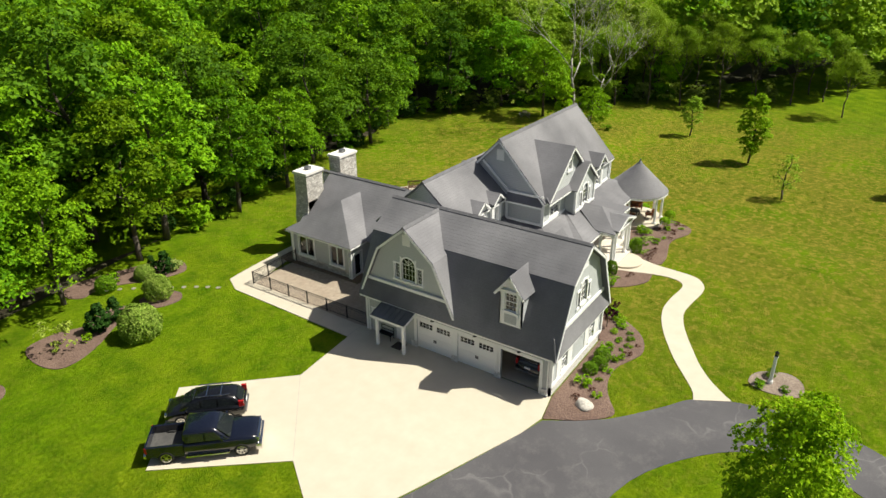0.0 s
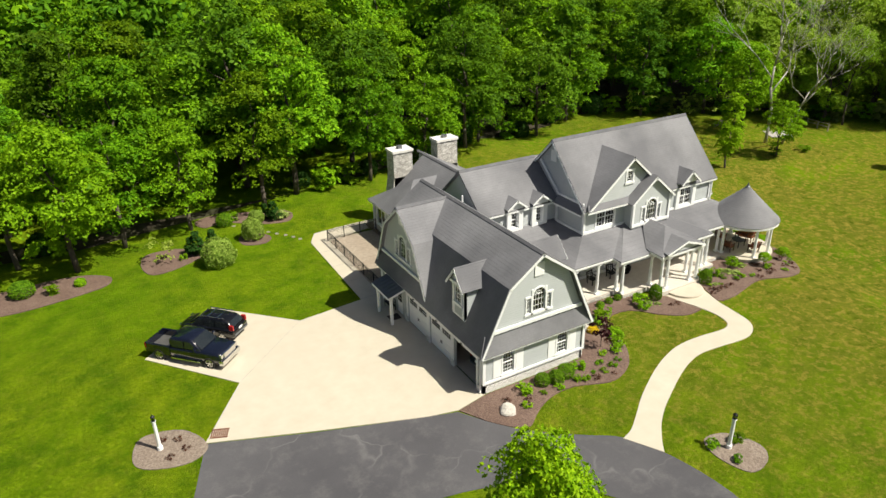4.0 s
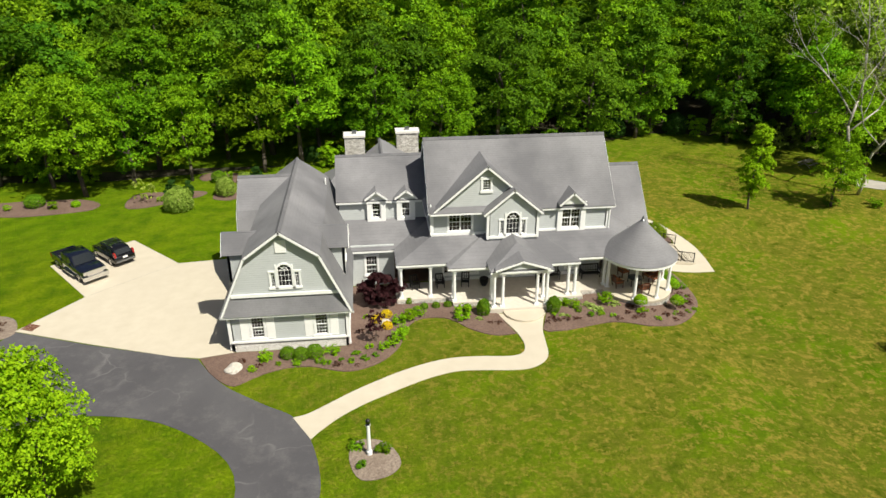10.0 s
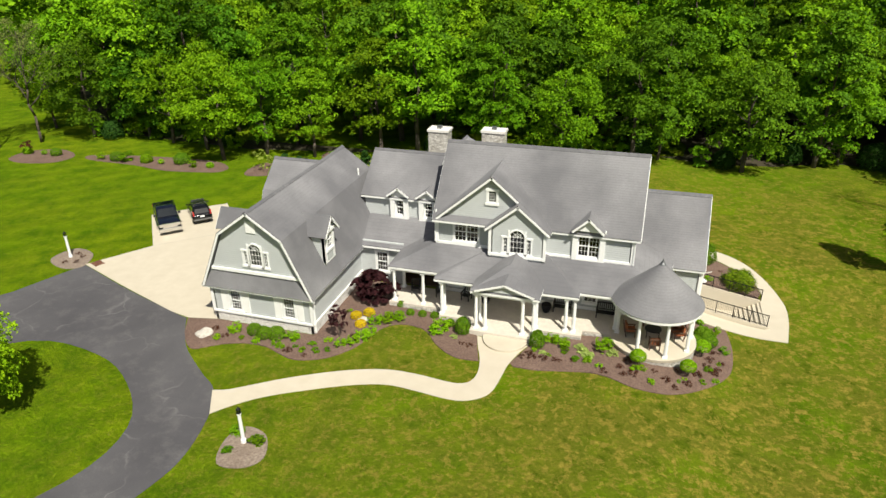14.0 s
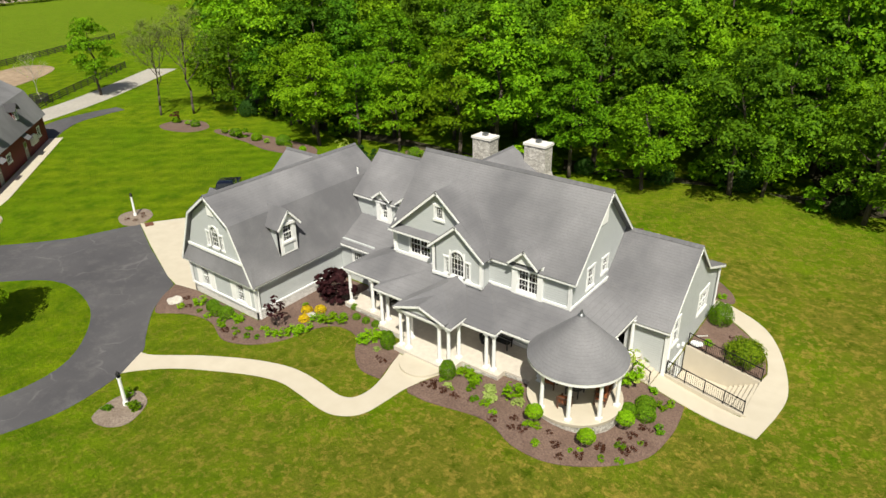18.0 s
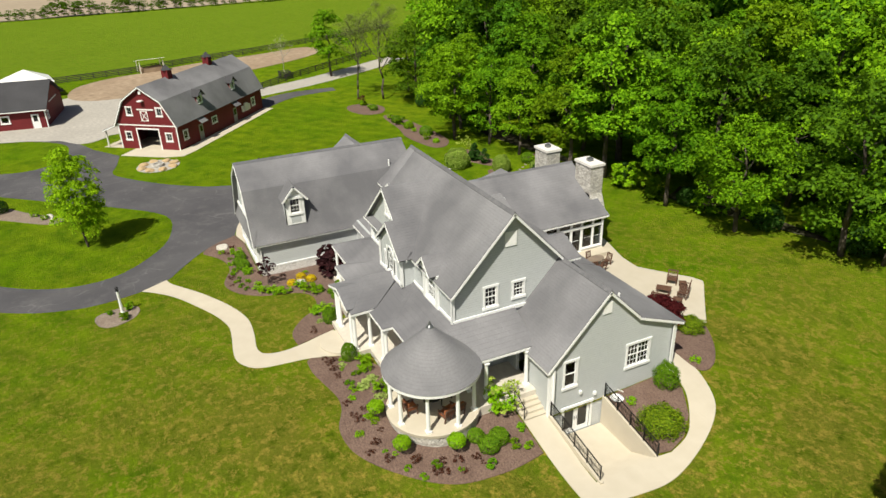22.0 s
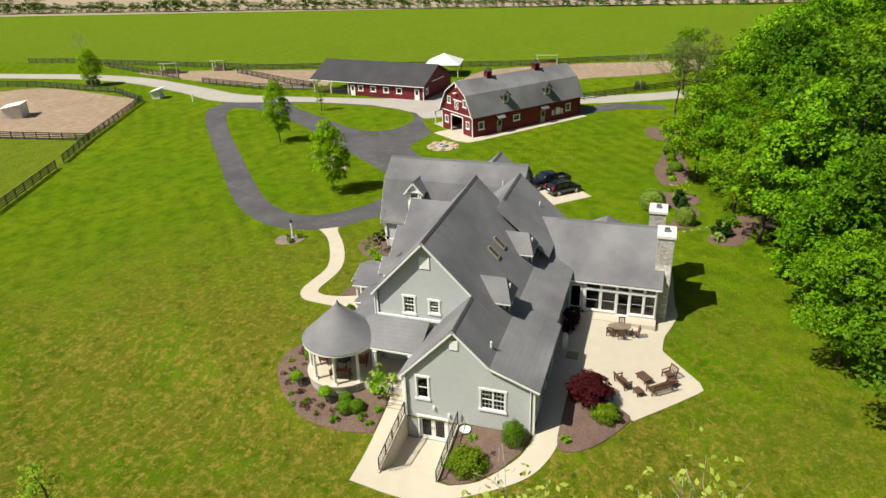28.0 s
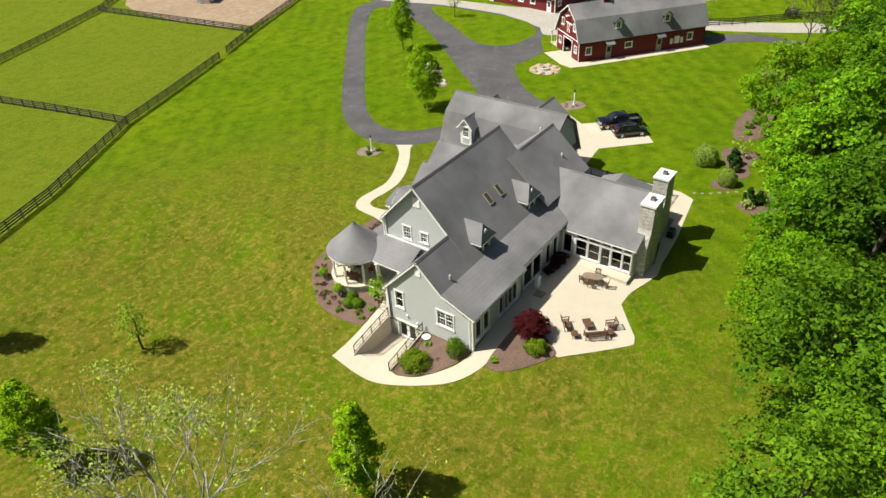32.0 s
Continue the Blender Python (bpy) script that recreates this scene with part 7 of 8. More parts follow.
court_fence = thing("court_fence", "black metal fence round the paved side court", "fence")
rail_run(court_fence, [(0.15, 14.6), (0.15, 16.6), (0.05, 26.6), (5.0, 26.75)])
portico = thing("garage_portico", "small white portico with a seamed metal roof", "portico")
for y in (10.25, 12.5):
    part("post", Geo().box(-1.36, y - 0.09, 0.04, -1.18, y + 0.09, 2.3), M_TRIM, portico, "square white post")
part("beam", Geo().box(-1.4, 10.1, 2.3, -1.14, 12.65, 2.5), M_TRIM, portico)
roof(portico, [(-1.6, 9.95, 2.5), (-1.6, 12.8, 2.5), (-0.02, 12.8, 3.0), (-0.02, 9.95, 3.0)], M_METAL_ROOF, 0.08, "roof", [(0, 1), (3, 0), (1, 2)], "seamed grey metal roof")
for k in range(7):
    y = 10.1 + k * 0.43
    part("seam", Geo().beam((-1.6, y, 2.52), (-0.05, y, 3.01), 0.03, 0.05), M_METAL_ROOF, portico)
bench = thing("garden_bench", "black metal bench against the garage wall", "bench")
part("seat", Geo().box(-0.55, 11.95, 0.42, -0.12, 13.1, 0.46), M_BLACK_METAL, bench)
part("back", Geo().beam((-0.1, 11.95, 0.9), (-0.1, 13.1, 0.9), 0.03, 0.04).beam((-0.1, 11.95, 0.6), (-0.1, 13.1, 0.6), 0.03, 0.03), M_BLACK_METAL, bench)
for x in (-0.53, -0.13):
    for y in (12.0, 13.05):
        part("leg", Geo().box(x - 0.02, y - 0.02, 0.04, x + 0.02, y + 0.02, 0.95 if x > -0.3 else 0.6), M_BLACK_METAL, bench)
mat_ob = part("doormat", Geo().box(-1.1, 10.75, 0.046, -0.25, 11.55, 0.066), surface("brown_coir", (0.05, 0.04, 0.032), (0.07, 0.055, 0.045), None, 3, 30, 0.95))
tagged(mat_ob, "dark brown doormat on the concrete", "doormat")
grate = thing("drain_grate", "rusty metal drain grate set in the concrete edge", "drain")
M_RUSTY = surface("rusty_iron", (0.19, 0.08, 0.045), (0.24, 0.11, 0.06), (0.1, 0.04, 0.03), 2, 9, 0.85)
gt = Matrix.Translation((-15.0, 4.85, 0)) @ Matrix.Rotation(-0.4, 4, "Z")
part("frame", Geo().box(-0.5, -0.4, 0.046, 0.5, -0.32, 0.07).box(-0.5, 0.32, 0.046, 0.5, 0.4, 0.07), M_RUSTY, grate)
for k in range(9):
    part("bar", Geo().box(-0.48 + k * 0.11, -0.32, 0.047, -0.41 + k * 0.11, 0.32, 0.068), M_RUSTY, grate)
grate.matrix_world = gt


# ---- vehicles ----
def loft(g, sections):
    """A body drawn through cross-sections along its length: (x, [(y, z), ...]) from one sill over the top to the other."""
    n = len(sections[0][1])
    v = [(x, y, z) for x, ring in sections for y, z in ring]
    f = []
    for i in range(len(sections) - 1):
        f += [(i * n + k, i * n + (k + 1) % n, (i + 1) * n + (k + 1) % n, (i + 1) * n + k) for k in range(n)]
    f += [tuple(range(n))[::-1], tuple((len(sections) - 1) * n + k for k in range(n))]
    return g.add(v, f)


def ring(w, z0, z1, tuck=0.06, crown=0.03):
    half = [(w - tuck, z0), (w, z0 + 0.18 * (z1 - z0)), (w, z0 + 0.75 * (z1 - z0)), (w - 0.05, z1 - 0.02), (w - 0.2, z1 + crown * 0.5), (0, z1 + crown)]
    return [(-y, z) for y, z in half] + [(y, z) for y, z in half[-2::-1]]


def paint(name, a, rough=0.18):
    m, nodes, links, bs = node_mat(name)
    bs.inputs["Base Color"].default_value = (*a, 1)
    bs.inputs["Roughness"].default_value, bs.inputs["Coat Weight"].default_value = rough, 0.8
    return m


M_PAINT_BLUE = paint("blue_black_paint", (0.006, 0.008, 0.018))
M_PAINT_BLACK = paint("black_paint", (0.006, 0.006, 0.007))
M_PAINT_GREY = paint("dark_grey_paint", (0.03, 0.03, 0.032))
M_CAR_GLASS = surface("tinted_glass", (0.012, 0.016, 0.018), (0.02, 0.024, 0.026), None, 1, 3, 0.04, bumpy=0, coat=1.0)
M_TYRE = surface("tyre_rubber", (0.012, 0.012, 0.012), (0.02, 0.02, 0.02), None, 3, 20, 0.9)
M_CHROME = surface("chrome", (0.7, 0.7, 0.7), (0.75, 0.75, 0.75), None, 2, 5, 0.18, 1.0, 0)
M_TAIL = surface("red_lens", (0.35, 0.01, 0.012), (0.4, 0.015, 0.015), None, 3, 9, 0.2, bumpy=0)
M_LINER = surface("bed_liner", (0.07, 0.068, 0.065), (0.11, 0.105, 0.1), (0.05, 0.05, 0.05), 1.5, 6, 0.8)


def wheels(car, xs, half, r, w=0.26):
    for x in xs:
        for s in (-1, 1):
            y = s * (half - w / 2)
            g = Geo()
            n = 22
            prof = [(r * 0.66, -w / 2), (r * 0.95, -w / 2), (r, -w * 0.3), (r, w * 0.3), (r * 0.95, w / 2), (r * 0.66, w / 2)]
            v = [(x + q * math.cos(2 * math.pi * k / n), y + o, r + q * math.sin(2 * math.pi * k / n)) for q, o in prof for k in range(n)]
            f = [(i * n + k, i * n + (k + 1) % n, ((i + 1) % 6) * n + (k + 1) % n, ((i + 1) % 6) * n + k) for i in range(6) for k in range(n)]
            g.add(v, f)
            wh = part("wheel", g, M_TYRE, car, "black tyre", True)
            q = Geo()
            yo = y + s * w * 0.36
            for k in range(6):
                a = k * math.pi / 3
                q.beam((x, yo, r), (x + 0.62 * r * math.cos(a), yo, r + 0.62 * r * math.sin(a)), 0.05, r * 0.2, (0, 1, 0))
            m = 22
            rim = [(x + c * r * math.cos(2 * math.pi * k / m), yo + o, r + c * r * math.sin(2 * math.pi * k / m)) for c, o in ((0.7, 0.03), (0.58, 0.03), (0.58, -0.03), (0.7, -0.03)) for k in range(m)]
            q.add(rim, [(i * m + k, i * m + (k + 1) % m, ((i + 1) % 4) * m + (k + 1) % m, ((i + 1) % 4) * m + k) for i in range(4) for k in range(m)])
            part("rim", q, M_CHROME, wh, "bright alloy rim")


def pickup(m):
    car = thing("pickup_truck", "blue-black four-door pickup truck with chrome trim", "pickup truck")
    g = Geo()
    loft(g, [(-1.0, ring(0.98, 0.5, 1.15)), (-0.95, ring(0.99, 0.42, 1.18)), (1.2, ring(0.99, 0.42, 1.2)), (1.6, ring(0.99, 0.42, 1.24, crown=0.05)), (2.5, ring(0.98, 0.42, 1.2, crown=0.06)), (2.82, ring(0.95, 0.5, 1.14)), (2.9, ring(0.9, 0.6, 1.02))])
    body = part("body", g, M_PAINT_BLUE, car, "", True)
    cab = Geo()
    loft(cab, [(-1.0, ring(0.9, 1.15, 1.75, 0.0)), (-0.85, ring(0.86, 1.15, 1.9, -0.08)), (0.5, ring(0.86, 1.15, 1.92, -0.08)), (0.72, ring(0.87, 1.15, 1.84, -0.06)), (1.42, ring(0.92, 1.15, 1.22, 0.0, 0.02))])
    part("cab", cab, M_PAINT_BLUE, body, "", True)
    part("windscreen", Geo().prism([(0.78, -0.72, 1.82), (0.78, 0.72, 1.82), (1.42, 0.84, 1.27), (1.42, -0.84, 1.27)], (0.03, 0, 0.035)), M_CAR_GLASS, body)
    part("rear_window", Geo().prism([(-1.0, -0.7, 1.3), (-1.0, 0.7, 1.3), (-0.9, 0.64, 1.78), (-0.9, -0.64, 1.78)], (-0.05, 0, 0)), M_CAR_GLASS, body)
    for s in (-1, 1):
        for xa, xb, xc, xd in ((-0.75, 0.1, 0.1, -0.68), (0.2, 1.1, 0.66, 0.2)):
            part("side_window", Geo().prism([(xa, s * 0.955, 1.28), (xb, s * 0.955, 1.28), (xc, s * 0.885, 1.76), (xd, s * 0.885, 1.76)], (0, s * 0.02, 0)), M_CAR_GLASS, body)
        part("mirror", Geo().box(1.0, s * 1.0 - 0.02, 1.28, 1.12, s * 1.0 + 0.2 * s, 1.5) if s > 0 else Geo().box(1.0, -1.2, 1.28, 1.12, -0.98, 1.5), M_PAINT_BLUE, body)
        part("side_step", Geo().beam((-0.95, s * 1.02, 0.42), (1.35, s * 1.02, 0.42), 0.14, 0.08), M_CHROME, car, "chrome side step")
        part("headlight", Geo().box(2.72, s * 0.62 if s > 0 else -0.92, 0.86, 2.92, s * 0.92 if s > 0 else -0.62, 1.12), M_CHROME, car, "clear headlight")
        part("taillight", Geo().box(-3.0, 0.9 if s > 0 else -1.0, 0.85, -2.9, 1.0 if s > 0 else -0.9, 1.2), M_TAIL, car, "red taillight")
        side = Geo()
        loft(side, [(-2.97, [(s * 0.86, 0.5), (s * 0.98, 0.55), (s * 0.99, 1.2), (s * 0.9, 1.22), (s * 0.84, 1.2), (s * 0.84, 0.7)]), (-1.03, [(s * 0.86, 0.42), (s * 0.99, 0.47), (s * 1.0, 1.2), (s * 0.9, 1.22), (s * 0.84, 1.2), (s * 0.84, 0.7)])])
        part("bed_side", side, M_PAINT_BLUE, car)
    part("bed_floor", Geo().box(-2.93, -0.86, 0.62, -1.02, 0.86, 0.72), M_LINER, car, "grey bed liner")
    part("tailgate", Geo().box(-3.0, -0.88, 0.6, -2.92, 0.88, 1.2), M_PAINT_BLUE, car)
    part("grille", Geo().box(2.84, -0.64, 0.72, 2.98, 0.64, 1.14), M_CHROME, car, "chrome grille")
    part("bumper", Geo().box(2.74, -1.0, 0.38, 3.05, 1.0, 0.72), M_CHROME, car, "chrome front bumper")
    part("rear_bumper", Geo().box(-3.12, -0.95, 0.5, -2.98, 0.95, 0.68), M_CHROME, car, "chrome rear bumper")
    part("number_plate", Geo().box(3.03, -0.2, 0.45, 3.045, 0.2, 0.6), M_TRIM, car, "plain pale plate")
    wheels(car, (-1.97, 1.96), 1.0, 0.42)
    car.matrix_world = m
    return car


def suv(m, mat, label):
    car = thing("suv", label, "car")
    g = Geo()
    loft(g, [(-2.3, ring(0.84, 0.5, 0.95)), (-2.2, ring(0.9, 0.36, 1.0)), (-1.2, ring(0.92, 0.32, 1.02)), (0.9, ring(0.92, 0.32, 1.0)), (1.3, ring(0.91, 0.32, 0.98, crown=0.06)), (2.0, ring(0.87, 0.34, 0.85, crown=0.05)), (2.25, ring(0.76, 0.42, 0.72)), (2.3, ring(0.66, 0.48, 0.64))])
    body = part("body", g, mat, car, "", True)
    top = Geo()
    loft(top, [(-2.2, ring(0.8, 0.98, 1.02, 0.0, 0.0)), (-1.75, ring(0.7, 0.98, 1.5, -0.1)), (-1.2, ring(0.68, 0.98, 1.6, -0.14)), (0.0, ring(0.68, 0.98, 1.64, -0.14)), (0.5, ring(0.68, 0.98, 1.55, -0.14)), (1.35, ring(0.8, 0.98, 1.01, 0.0, 0.0))])
    part("cabin", top, mat, body, "", True)
    part("windscreen", Geo().prism([(0.55, -0.6, 1.54), (0.55, 0.6, 1.54), (1.26, 0.72, 1.06), (1.26, -0.72, 1.06)], (0.03, 0, 0.04)), M_CAR_GLASS, body)
    part("rear_window", Geo().prism([(-1.83, -0.58, 1.45), (-1.83, 0.58, 1.45), (-2.13, 0.66, 1.1), (-2.13, -0.66, 1.1)], (-0.04, 0, 0.03)), M_CAR_GLASS, body)
    for s in (-1, 1):
        for xa, xb, xc, xd in ((-1.75, -0.85, -0.85, -1.5), (-0.75, 0.1, 0.1, -0.75), (0.2, 1.05, 0.55, 0.2)):
            part("side_window", Geo().prism([(xa, s * 0.825, 1.05), (xb, s * 0.825, 1.05), (xc, s * 0.725, 1.48), (xd, s * 0.725, 1.48)], (0, s * 0.02, 0)), M_CAR_GLASS, body)
        part("roof_rail", Geo().beam((-1.5, s * 0.6, 1.7), (0.4, s * 0.6, 1.7), 0.04, 0.05), M_CHROME, car, "silver roof rail")
        part("taillight", Geo().box(-2.28, 0.72 if s > 0 else -0.86, 0.95, -1.98, 0.86 if s > 0 else -0.72, 1.32), M_TAIL, car, "red taillight")
        part("headlight", Geo().box(2.0, 0.55 if s > 0 else -0.8, 0.66, 2.24, 0.8 if s > 0 else -0.55, 0.8), M_CHROME, car, "clear headlight")
        part("mirror", Geo().box(0.85, 0.9 if s > 0 else -1.08, 1.0, 0.97, 1.08 if s > 0 else -0.9, 1.14), mat, body)
    for x in (-1.0, -0.2):
        part("cross_bar", Geo().beam((x, -0.6, 1.73), (x, 0.6, 1.73), 0.06, 0.03), M_CHROME, car)
    part("rear_bumper", Geo().box(-2.36, -0.8, 0.5, -2.22, 0.8, 0.62), M_METAL_ROOF, car)
    part("number_plate", Geo().box(-2.33, -0.2, 0.78, -2.3, 0.2, 0.92), M_TRIM, car, "plain pale plate")
    wheels(car, (-1.32, 1.35), 0.92, 0.35, 0.22)
    car.matrix_world = m
    return car


pickup(pose(-14.65, 13.75, 0.045, 0, 0, -46.5))
suv(pose(-12.75, 16.15, 0.045, 0, 0, 133.5), M_PAINT_BLACK, "glossy black estate car with silver roof rails")
suv(pose(3.1, 2.0, 0.06, 0, 0, 0), M_PAINT_GREY, "dark grey estate car inside the open garage")

# pale brush at the far end of the wood
for k in range(24):
    x = 60 + 1.75 * k
    shrub(x, wood_edge(x) + nr.uniform(-2.5, 1.0), nr.uniform(1.3, 2.2), (SPARSE, LOOSE_DEEP, OLIVE_BRUSH, SPARSE, OLIVE_BRUSH)[k % 5], "twiggy pale green brush at the wood's edge", 1.0, "undergrowth")

# mixed small planting in the beds
rb = random.Random(41)
spots = [(22.3 + 0.78 * k + rb.uniform(-0.3, 0.3), 0.9 + rb.uniform(0, 1.5)) for k in range(13)]
spots += [(GC[0] + 4.3 * math.cos(a) + rb.uniform(-0.5, 0.5), GC[1] + 4.3 * math.sin(a) + rb.uniform(-0.5, 0.5)) for a in (-1.2, -0.95, -0.7, -0.5, -0.3, -0.1, 0.1, 0.3, 0.5, 0.7)]
spots += [(0.8, -1.4), (2.0, -2.0), (3.2, -1.9), (4.4, -2.0), (7.0, -2.4), (8.4, -2.6), (9.6, -1.6), (9.2, -0.6), (10.6, 0.4), (8.6, 1.6), (9.0, 3.4), (34.6, 17.2), (35.6, 19.0)]
for k, (x, y) in enumerate(spots):
    mesh, words = ((RUST, "small russet-leaved plant in mulch"), (LOOSE_DEEP, "small low green plant in brown mulch"), (LOOSE, "small bright green plant in brown mulch"), (RUST, "small russet-leaved plant in mulch"))[k % 4]
    shrub(x, y, rb.uniform(0.16, 0.34), mesh, words, 0.7, "mixed bed plants")


# ---- barn ----
barn = thing("barn", "dark red gambrel barn with white trim and grey roof", "barn")
BW, BL = 9.0, 24.0
BPROF = [(-0.35, 3.3), (1.55, 6.7), (4.5, 8.6), (7.45, 6.7), (9.35, 3.3)]


bf = Face((0, 0, 0), (1, 0, 0))
openings = [rect(2.9, 0.0, 6.1, 2.75), rect(1.0, 1.3, 1.8, 2.3), rect(7.2, 1.3, 8.0, 2.3), rect(1.85, 4.7, 2.6, 5.7), rect(6.4, 4.7, 7.15, 5.7)]
wall(barn, bf, [(0, 0), (2.9, 0), (2.9, 2.75), (6.1, 2.75), (6.1, 0), (9, 0), (9, 3.6), (7.35, 6.55), (4.5, 8.4), (1.65, 6.55), (0, 3.6)], openings[1:], M_RED)
for o in openings[1:]:
    window(barn, bf, o[0][0], o[0][1], o[2][0], o[2][1], 2, 2, 1, 0.12, False)
g = Geo()
for s0, s1 in ((2.72, 2.9), (6.1, 6.28)):
    fbox(g, bf, s0, 0, s1, 2.9, 0.0, 0.05)
fbox(g, bf, 2.72, 2.75, 6.28, 2.93, 0.0, 0.055)
fbox(g, bf, 0.1, 3.25, 8.9, 3.4, 0.0, 0.05)
for s0, s1 in ((-0.02, 0.14), (8.86, 9.02)):
    fbox(g, bf, s0, 0, s1, 3.5, 0.0, 0.06)
part("trim_board", g, M_TRIM, barn)
g = Geo()
fbox(g, bf, 3.9, 3.9, 5.0, 5.3, 0.0, 0.03)
loft_door = part("loft_door", g, M_RED, barn)
g = Geo()
for a, b, c, d in ((3.9, 3.9, 4.0, 5.3), (4.9, 3.9, 5.0, 5.3), (3.9, 3.9, 5.0, 4.0), (3.9, 5.2, 5.0, 5.3)):
    fbox(g, bf, a, b, c, d, 0.03, 0.05)
g.beam(bf.at(3.95, 3.95, 0.045), bf.at(4.95, 5.25, 0.045), 0.1, 0.02, (0, -1, 0)).beam(bf.at(4.95, 3.95, 0.045), bf.at(3.95, 5.25, 0.045), 0.1, 0.02, (0, -1, 0))
part("cross_brace", g, M_TRIM, loft_door)
g = Geo()
fbox(g, bf, 3.5, 5.4, 6.0, 5.55, 0.0, 0.12)
part("door_track", g, M_TRIM, barn)
part("hoist_hood", Geo().box(4.2, -0.6, 6.6, 4.8, 0.0, 6.75).box(4.35, -0.15, 7.5, 4.65, -0.01, 7.9), M_TRIM, barn)
be = Face((9, 0, 0), (0, 1, 0))
bw_ = [(1.3, 1.2, 2.2, 2.3), (8.6, 1.5, 9.8, 2.3), (20.6, 1.3, 21.5, 2.4)]
bd = [(5.0, 6.0), (14.6, 15.6)]
wall(barn, be, [(0, 0), (24, 0), (24, 3.6), (0, 3.6)], [rect(*o) for o in bw_], M_RED)
for o in bw_:
    window(barn, be, *o, 2, 2, 1, 0.12, False)
for a, b in bd:
    g = Geo()
    fbox(g, be, a, 0, b, 2.2, 0.0, 0.05)
    d = part("door", g, surface("grey_green_door", (0.28, 0.28, 0.24), (0.32, 0.32, 0.28), None, 1, 6, 0.6), barn, "grey-green barn side door")
    g = Geo()
    fbox(g, be, a + 0.2, 1.2, b - 0.2, 2.0, 0.05, 0.06)
    part("pane", g, M_BLACK_GLASS, d)
    roof(barn, [(9.9, a - 0.3, 2.6), (9.9, b + 0.3, 2.6), (9.05, b + 0.3, 3.2), (9.05, a - 0.3, 3.2)], M_ROOF, 0.08, "hood")
g = Geo()
for k, (a, b) in enumerate(((17.2, 17.6), (18.0, 18.9), (19.2, 19.6))):
    fbox(g, be, a, 1.0, b, 1.9 + 0.3 * (k == 1), 0.0, 0.25)
part("meter_box", g, M_CAP, barn, "grey utility boxes on the wall")
wall(barn, Face((9, 24, 0), (-1, 0, 0)), [(0, 0), (9, 0), (9, 3.6), (7.35, 6.55), (4.5, 8.4), (1.65, 6.55), (0, 3.6)], [], M_RED)
wall(barn, Face((0, 24, 0), (0, -1, 0)), [(0, 0), (24, 0), (24, 3.6), (0, 3.6)], [], M_RED)
part("floor", Geo().box(0.2, 0.1, -0.2, 8.8, 23.8, 0.04), M_CONC, barn)
part("inner_wall", Geo().box(0.2, 5.5, 0, 8.8, 5.7, 3.5), M_DARK, barn)
for i in range(4):
    (xa, za), (xb, zb) = BPROF[i], BPROF[i + 1]
    roof(barn, [(xa, -0.4, za), (xb, -0.4, zb), (xb, 24.4, zb), (xa, 24.4, za)], trim=[(0, 1)])
roof(barn, [(-2.4, -0.4, 2.5), (-0.2, -0.4, 3.35), (-0.2, 8.0, 3.35), (-2.4, 8.0, 2.5)], trim=[(0, 1), (3, 0)])
for y in (0.0, 3.8, 7.6):
    part("post", Geo().box(-2.25, y - 0.08, 0, -2.09, y + 0.08, 2.5), M_CAP, barn, "weathered timber post")
for y in (6.5, 17.0):
    c = part("cupola", Geo().box(4.0, y - 0.5, 8.1, 5.0, y + 0.5, 9.5), M_RED, barn, "red cupola")
    part("cap", Geo().lathe(4.5, y, [(0.85, 9.5), (0.35, 9.95), (0.04, 10.25)], 4), M_DARK_ROOF, c)
for y in (7.2, 16.4):
    f = Face((8.55, y, 0), (0, 1, 0))
    wall(barn, f, [(-0.65, 4.6), (0.65, 4.6), (0.65, 6.0), (0, 6.6), (-0.65, 6.0)], [rect(-0.35, 4.9, 0.35, 5.9)], M_TRIM, name="dormer")
    window(barn, f, -0.35, 4.9, 0.35, 5.9, 2, 2, 1, 0.1, False)
    for s in (-0.65, 0.65):
        part("dormer_cheek", Geo().prism([(8.55, y + s, 4.6), (8.55, y + s, 6.0), (7.6, y + s, 6.0)], (0, 0.05 * (-1 if s > 0 else 1), 0)), M_RED, barn)
    for s in (-1, 1):
        roof(barn, [(8.9, y + s * 0.95, 5.85), (8.9, y, 6.75), (6.9, y, 6.75), (7.5, y + s * 0.95, 5.85)], M_DARK_ROOF, 0.08)
barn.matrix_world = pose(-40.4, -9.2, 0, 0, 0, 51.5)
slab = patch("barn_apron", [(-36.5, -9.6), (-32.6, -4.4), (-31.9, -2.1), (-33.6, -0.4), (-52.5, 14.3), (-53.6, 12.9), (-35.2, -1.6), (-37.9, -5.6), (-39.0, -7.6)], M_CONC, 0.05, "pale concrete apron and path along the barn", "pavement")
patch("barn_leanto_floor", [(-40.4, -9.2), (-42.2, -11.5), (-48.6, -6.6), (-46.8, -4.2)], M_CONC, 0.045, "pale concrete under the barn lean-to", "pavement")

